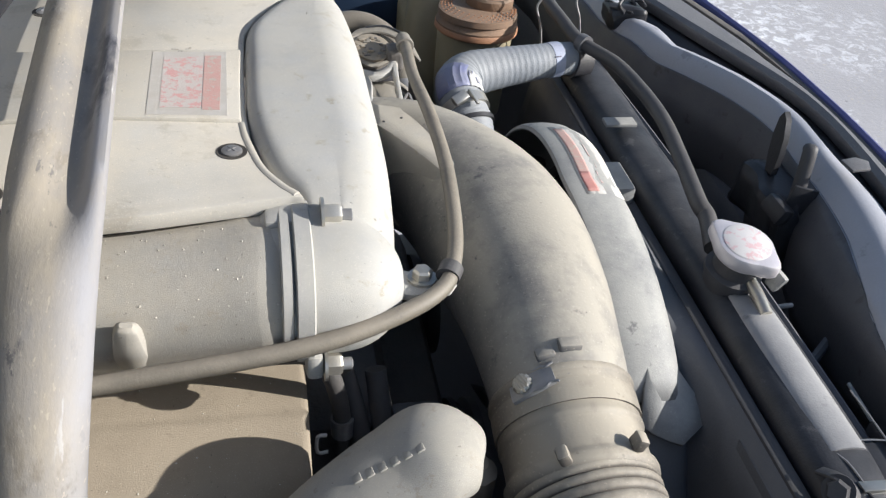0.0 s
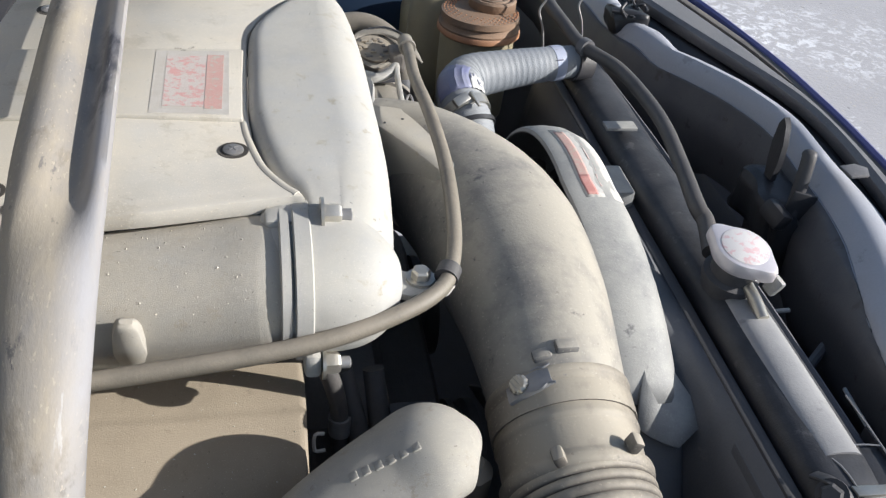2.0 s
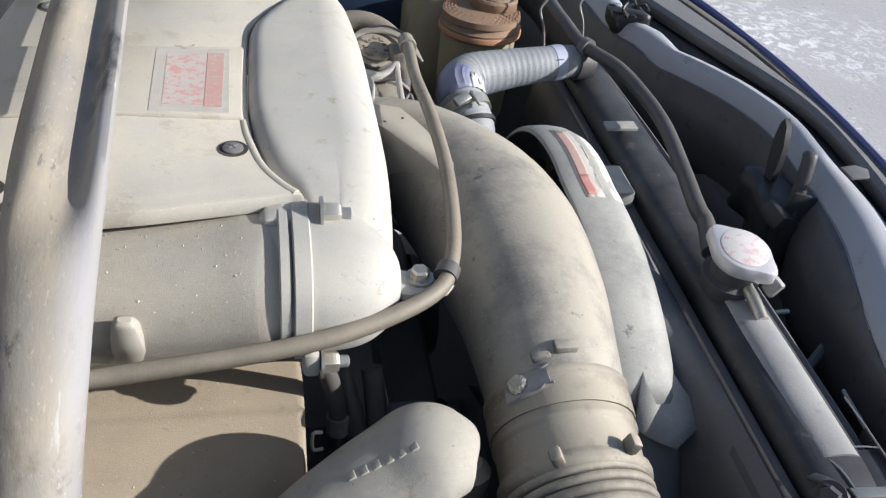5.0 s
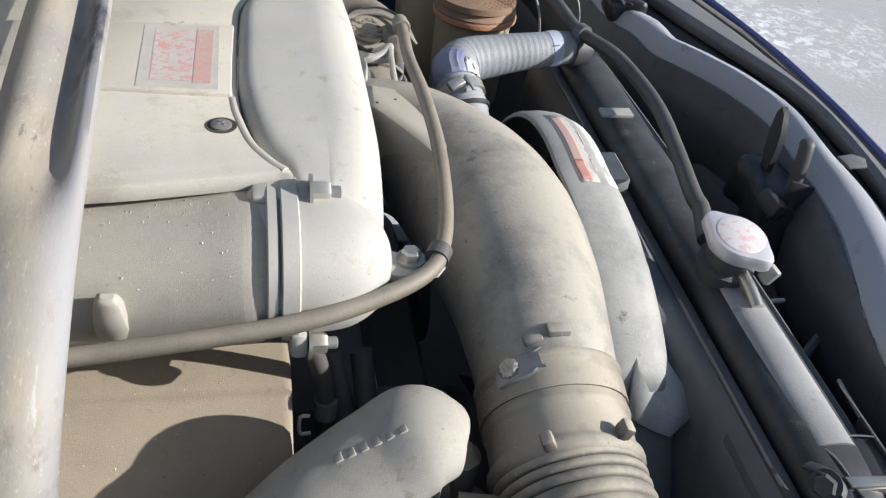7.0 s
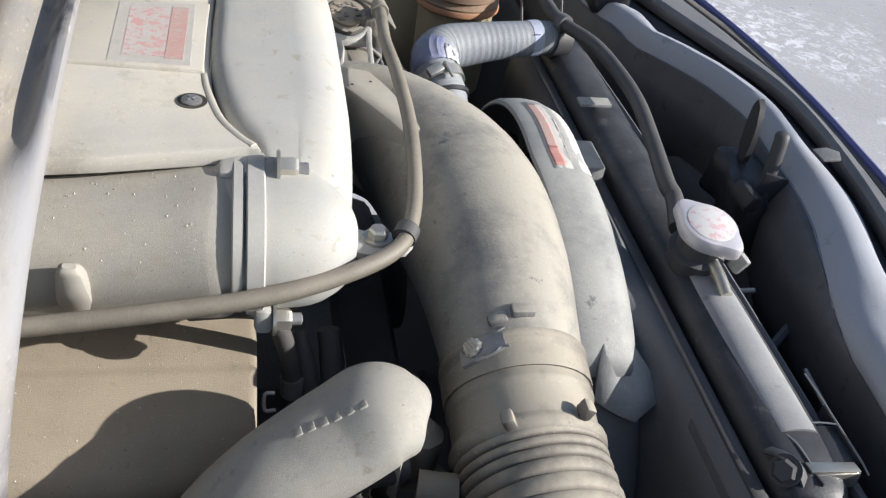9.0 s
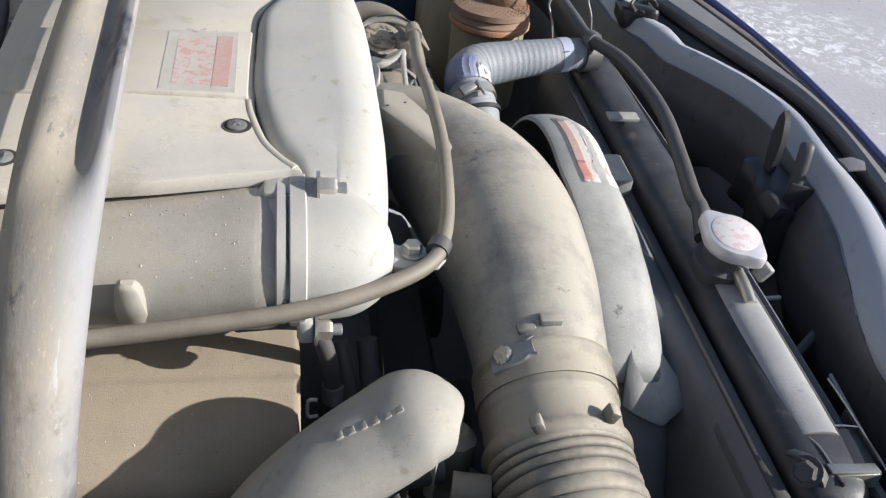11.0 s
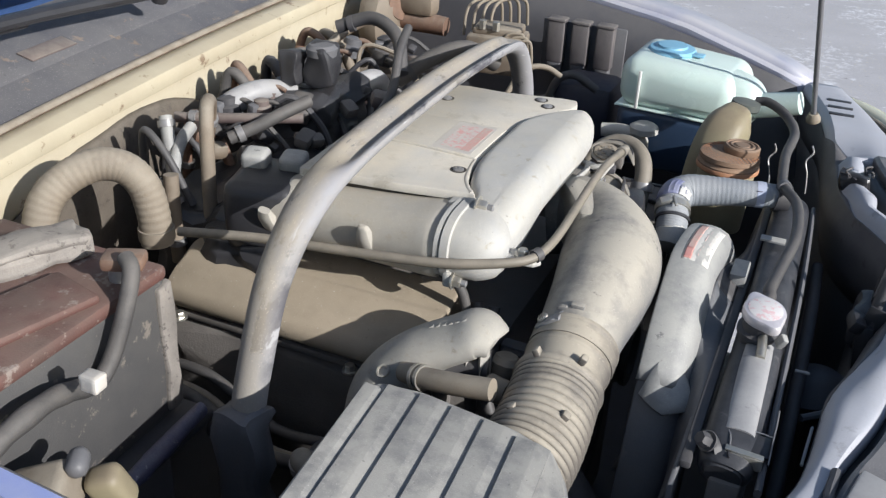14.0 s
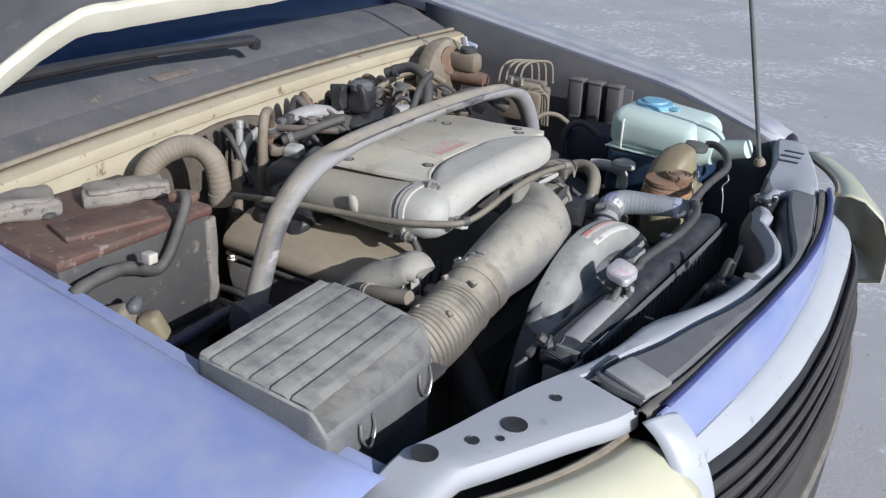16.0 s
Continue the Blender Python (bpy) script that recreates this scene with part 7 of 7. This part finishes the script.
bm.faces.new(side_b)
for k in range(len(leaf)):
    n_ = (k + 1) % len(leaf)
    bm.faces.new((side_f[k], side_f[n_], side_b[n_], side_b[k]))
part("arm", bm, RADBLACK, la, "leaf-shaped release arm")
part("hook", sweep([(0.530, 0.690, 0.92), (0.532, 0.694, 0.965), (0.535, 0.700, 0.992), (0.538, 0.706, 1.004), (0.542, 0.712, 0.998)], [(0.007, 0.004)] * 5, 10, 5), BLACK_DUSTY, la, "curved latch hook")
part("housing", lump((0.537, 0.735, 0.925), (0.050, 0.085, 0.050), 71.0, 0.008, 0.010), RADBLACK, la, "dark latch housing")
part("pawl", box((0.514, 0.690, 0.945), (0.018, 0.03, 0.020), 0.005, (10, 20, 15)), RADBLACK, la)
part("guide_tab", slab([(0.570, 0.678), (0.590, 0.680), (0.596, 0.694), (0.586, 0.702), (0.568, 0.698)], 0.993, 0.996, 0.001), COVERGREY, la, "grey guide tab")
tuft = thing("wiring_tuft", (0.487, 1.085, 0.96), "dark bundle of taped wires at the end of the panel", "wiring")
part("wire_wrap", lump((0.487, 1.085, 0.975), (0.050, 0.050, 0.030), 5.0, 0.010, 0.008), RADBLACK, tuft)
random.seed(4)
for k in range(7):
    q = [(0.487 + random.uniform(-0.02, 0.02), 1.085 + random.uniform(-0.02, 0.02), 0.985)]
    for s in range(3):
        q.append((q[-1][0] + random.uniform(-0.012, 0.012), q[-1][1] + random.uniform(-0.015, 0.015), q[-1][2] + random.uniform(0.002, 0.012) - 0.006 * s))
    part("wire", sweep(q, 0.0018, 6, 4), BLACK_DUSTY, tuft)
hn = thing("horn", (0.49, 0.75, 0.7), "dark horn behind the front panel", "horn")
part("disc", lathe([(0.02, 0), (0.05, 0.003), (0.052, 0.012), (0.035, 0.03), (0.012, 0.034)], (0.49, 0.72, 0.80), (-0.2, 0, 1), 28), BLACK, hn)
cn = thing("condenser", (0.475, 0.7, 0.5), "dark finned condenser in front of the radiator", "condenser")
part("core", box((0.462, 0.66, 0.66), (0.016, 0.66, 0.40), 0.003), DARK, cn)
part("pipe", sweep([(0.462, 0.36, 0.86), (0.464, 0.50, 0.866), (0.465, 0.80, 0.868), (0.462, 0.98, 0.862)], 0.009, 12, 5), BLACK_DUSTY, cn)
ss = thing("support_stay", (0.48, 0.5, 0.7), "pale thin stays behind the grille", "stay")
for a, b, r, m_ in (((0.486, 0.485, 0.915), (0.481, 0.414, 0.915), 0.0018, WHITE), ((0.474, 0.522, 0.897), (0.522, 0.562, 0.900), 0.0045, SHROUD_DARK), ((0.520, 0.560, 0.900), (0.537, 0.577, 0.902), 0.0042, SHROUD), ((0.456, 0.566, 0.930), (0.472, 0.567, 0.930), 0.0022, SHROUD)):
    part("stay", sweep([a, tuple((np.array(a) + np.array(b)) / 2), b], r, 8, 3), m_, ss)
# ---- dark hoses deep between engine and filter box ----
dh = thing("coolant_hose", (0.1, 0.45, 0.7), "dark coolant hoses deep beside the engine", "hose")
for pts, r in (([(0.075, 0.50, 0.95), (0.088, 0.475, 0.90), (0.092, 0.455, 0.85), (0.10, 0.44, 0.78)], 0.008), ([(0.098, 0.50, 0.95), (0.104, 0.475, 0.90), (0.112, 0.45, 0.86), (0.135, 0.43, 0.82)], 0.008), ([(0.10, 0.52, 0.84), (0.16, 0.47, 0.82), (0.22, 0.42, 0.80), (0.30, 0.38, 0.74)], 0.026)):
    part("hose", sweep(pts, r, 14, 6), RUBBER, dh)
part("clip", box((0.096, 0.472, 0.893), (0.032, 0.010, 0.018), 0.003, (30, 0, 0)), BLACK_DUSTY, dh)
sn = thing("sensor_plug", (0.13, 0.47, 0.83), "dark connector frame by the hoses", "connector")
part("frame", joined(box((0.12, 0.485, 0.875), (0.004, 0.012, 0.055), 0.001), box((0.145, 0.485, 0.875), (0.004, 0.012, 0.055), 0.001), box((0.1325, 0.485, 0.90), (0.028, 0.012, 0.004), 0.001), box((0.1325, 0.485, 0.85), (0.028, 0.012, 0.004), 0.001)), BLACK_DUSTY, sn)
part("holder", box((0.1325, 0.50, 0.86), (0.04, 0.02, 0.09), 0.005), BLACK, sn)
rl = thing("rubber_mount", (0.145, 0.39, 0.93), "tan pitted rubber mount beside the duct", "mount")
part("mount", lathe([(0.012, 0), (0.018, 0.004), (0.019, 0.04), (0.012, 0.046)], (0.146, 0.400, 0.905), (0.1, 0.2, 1), 20, lambda a: 1 + 0.03 * math.sin(a * 9)), BROWN, rl)
part("stub", sweep([(0.145, 0.365, 0.935), (0.158, 0.362, 0.935), (0.17, 0.360, 0.935)], 0.015, 16, 4), BEIGE, rl)
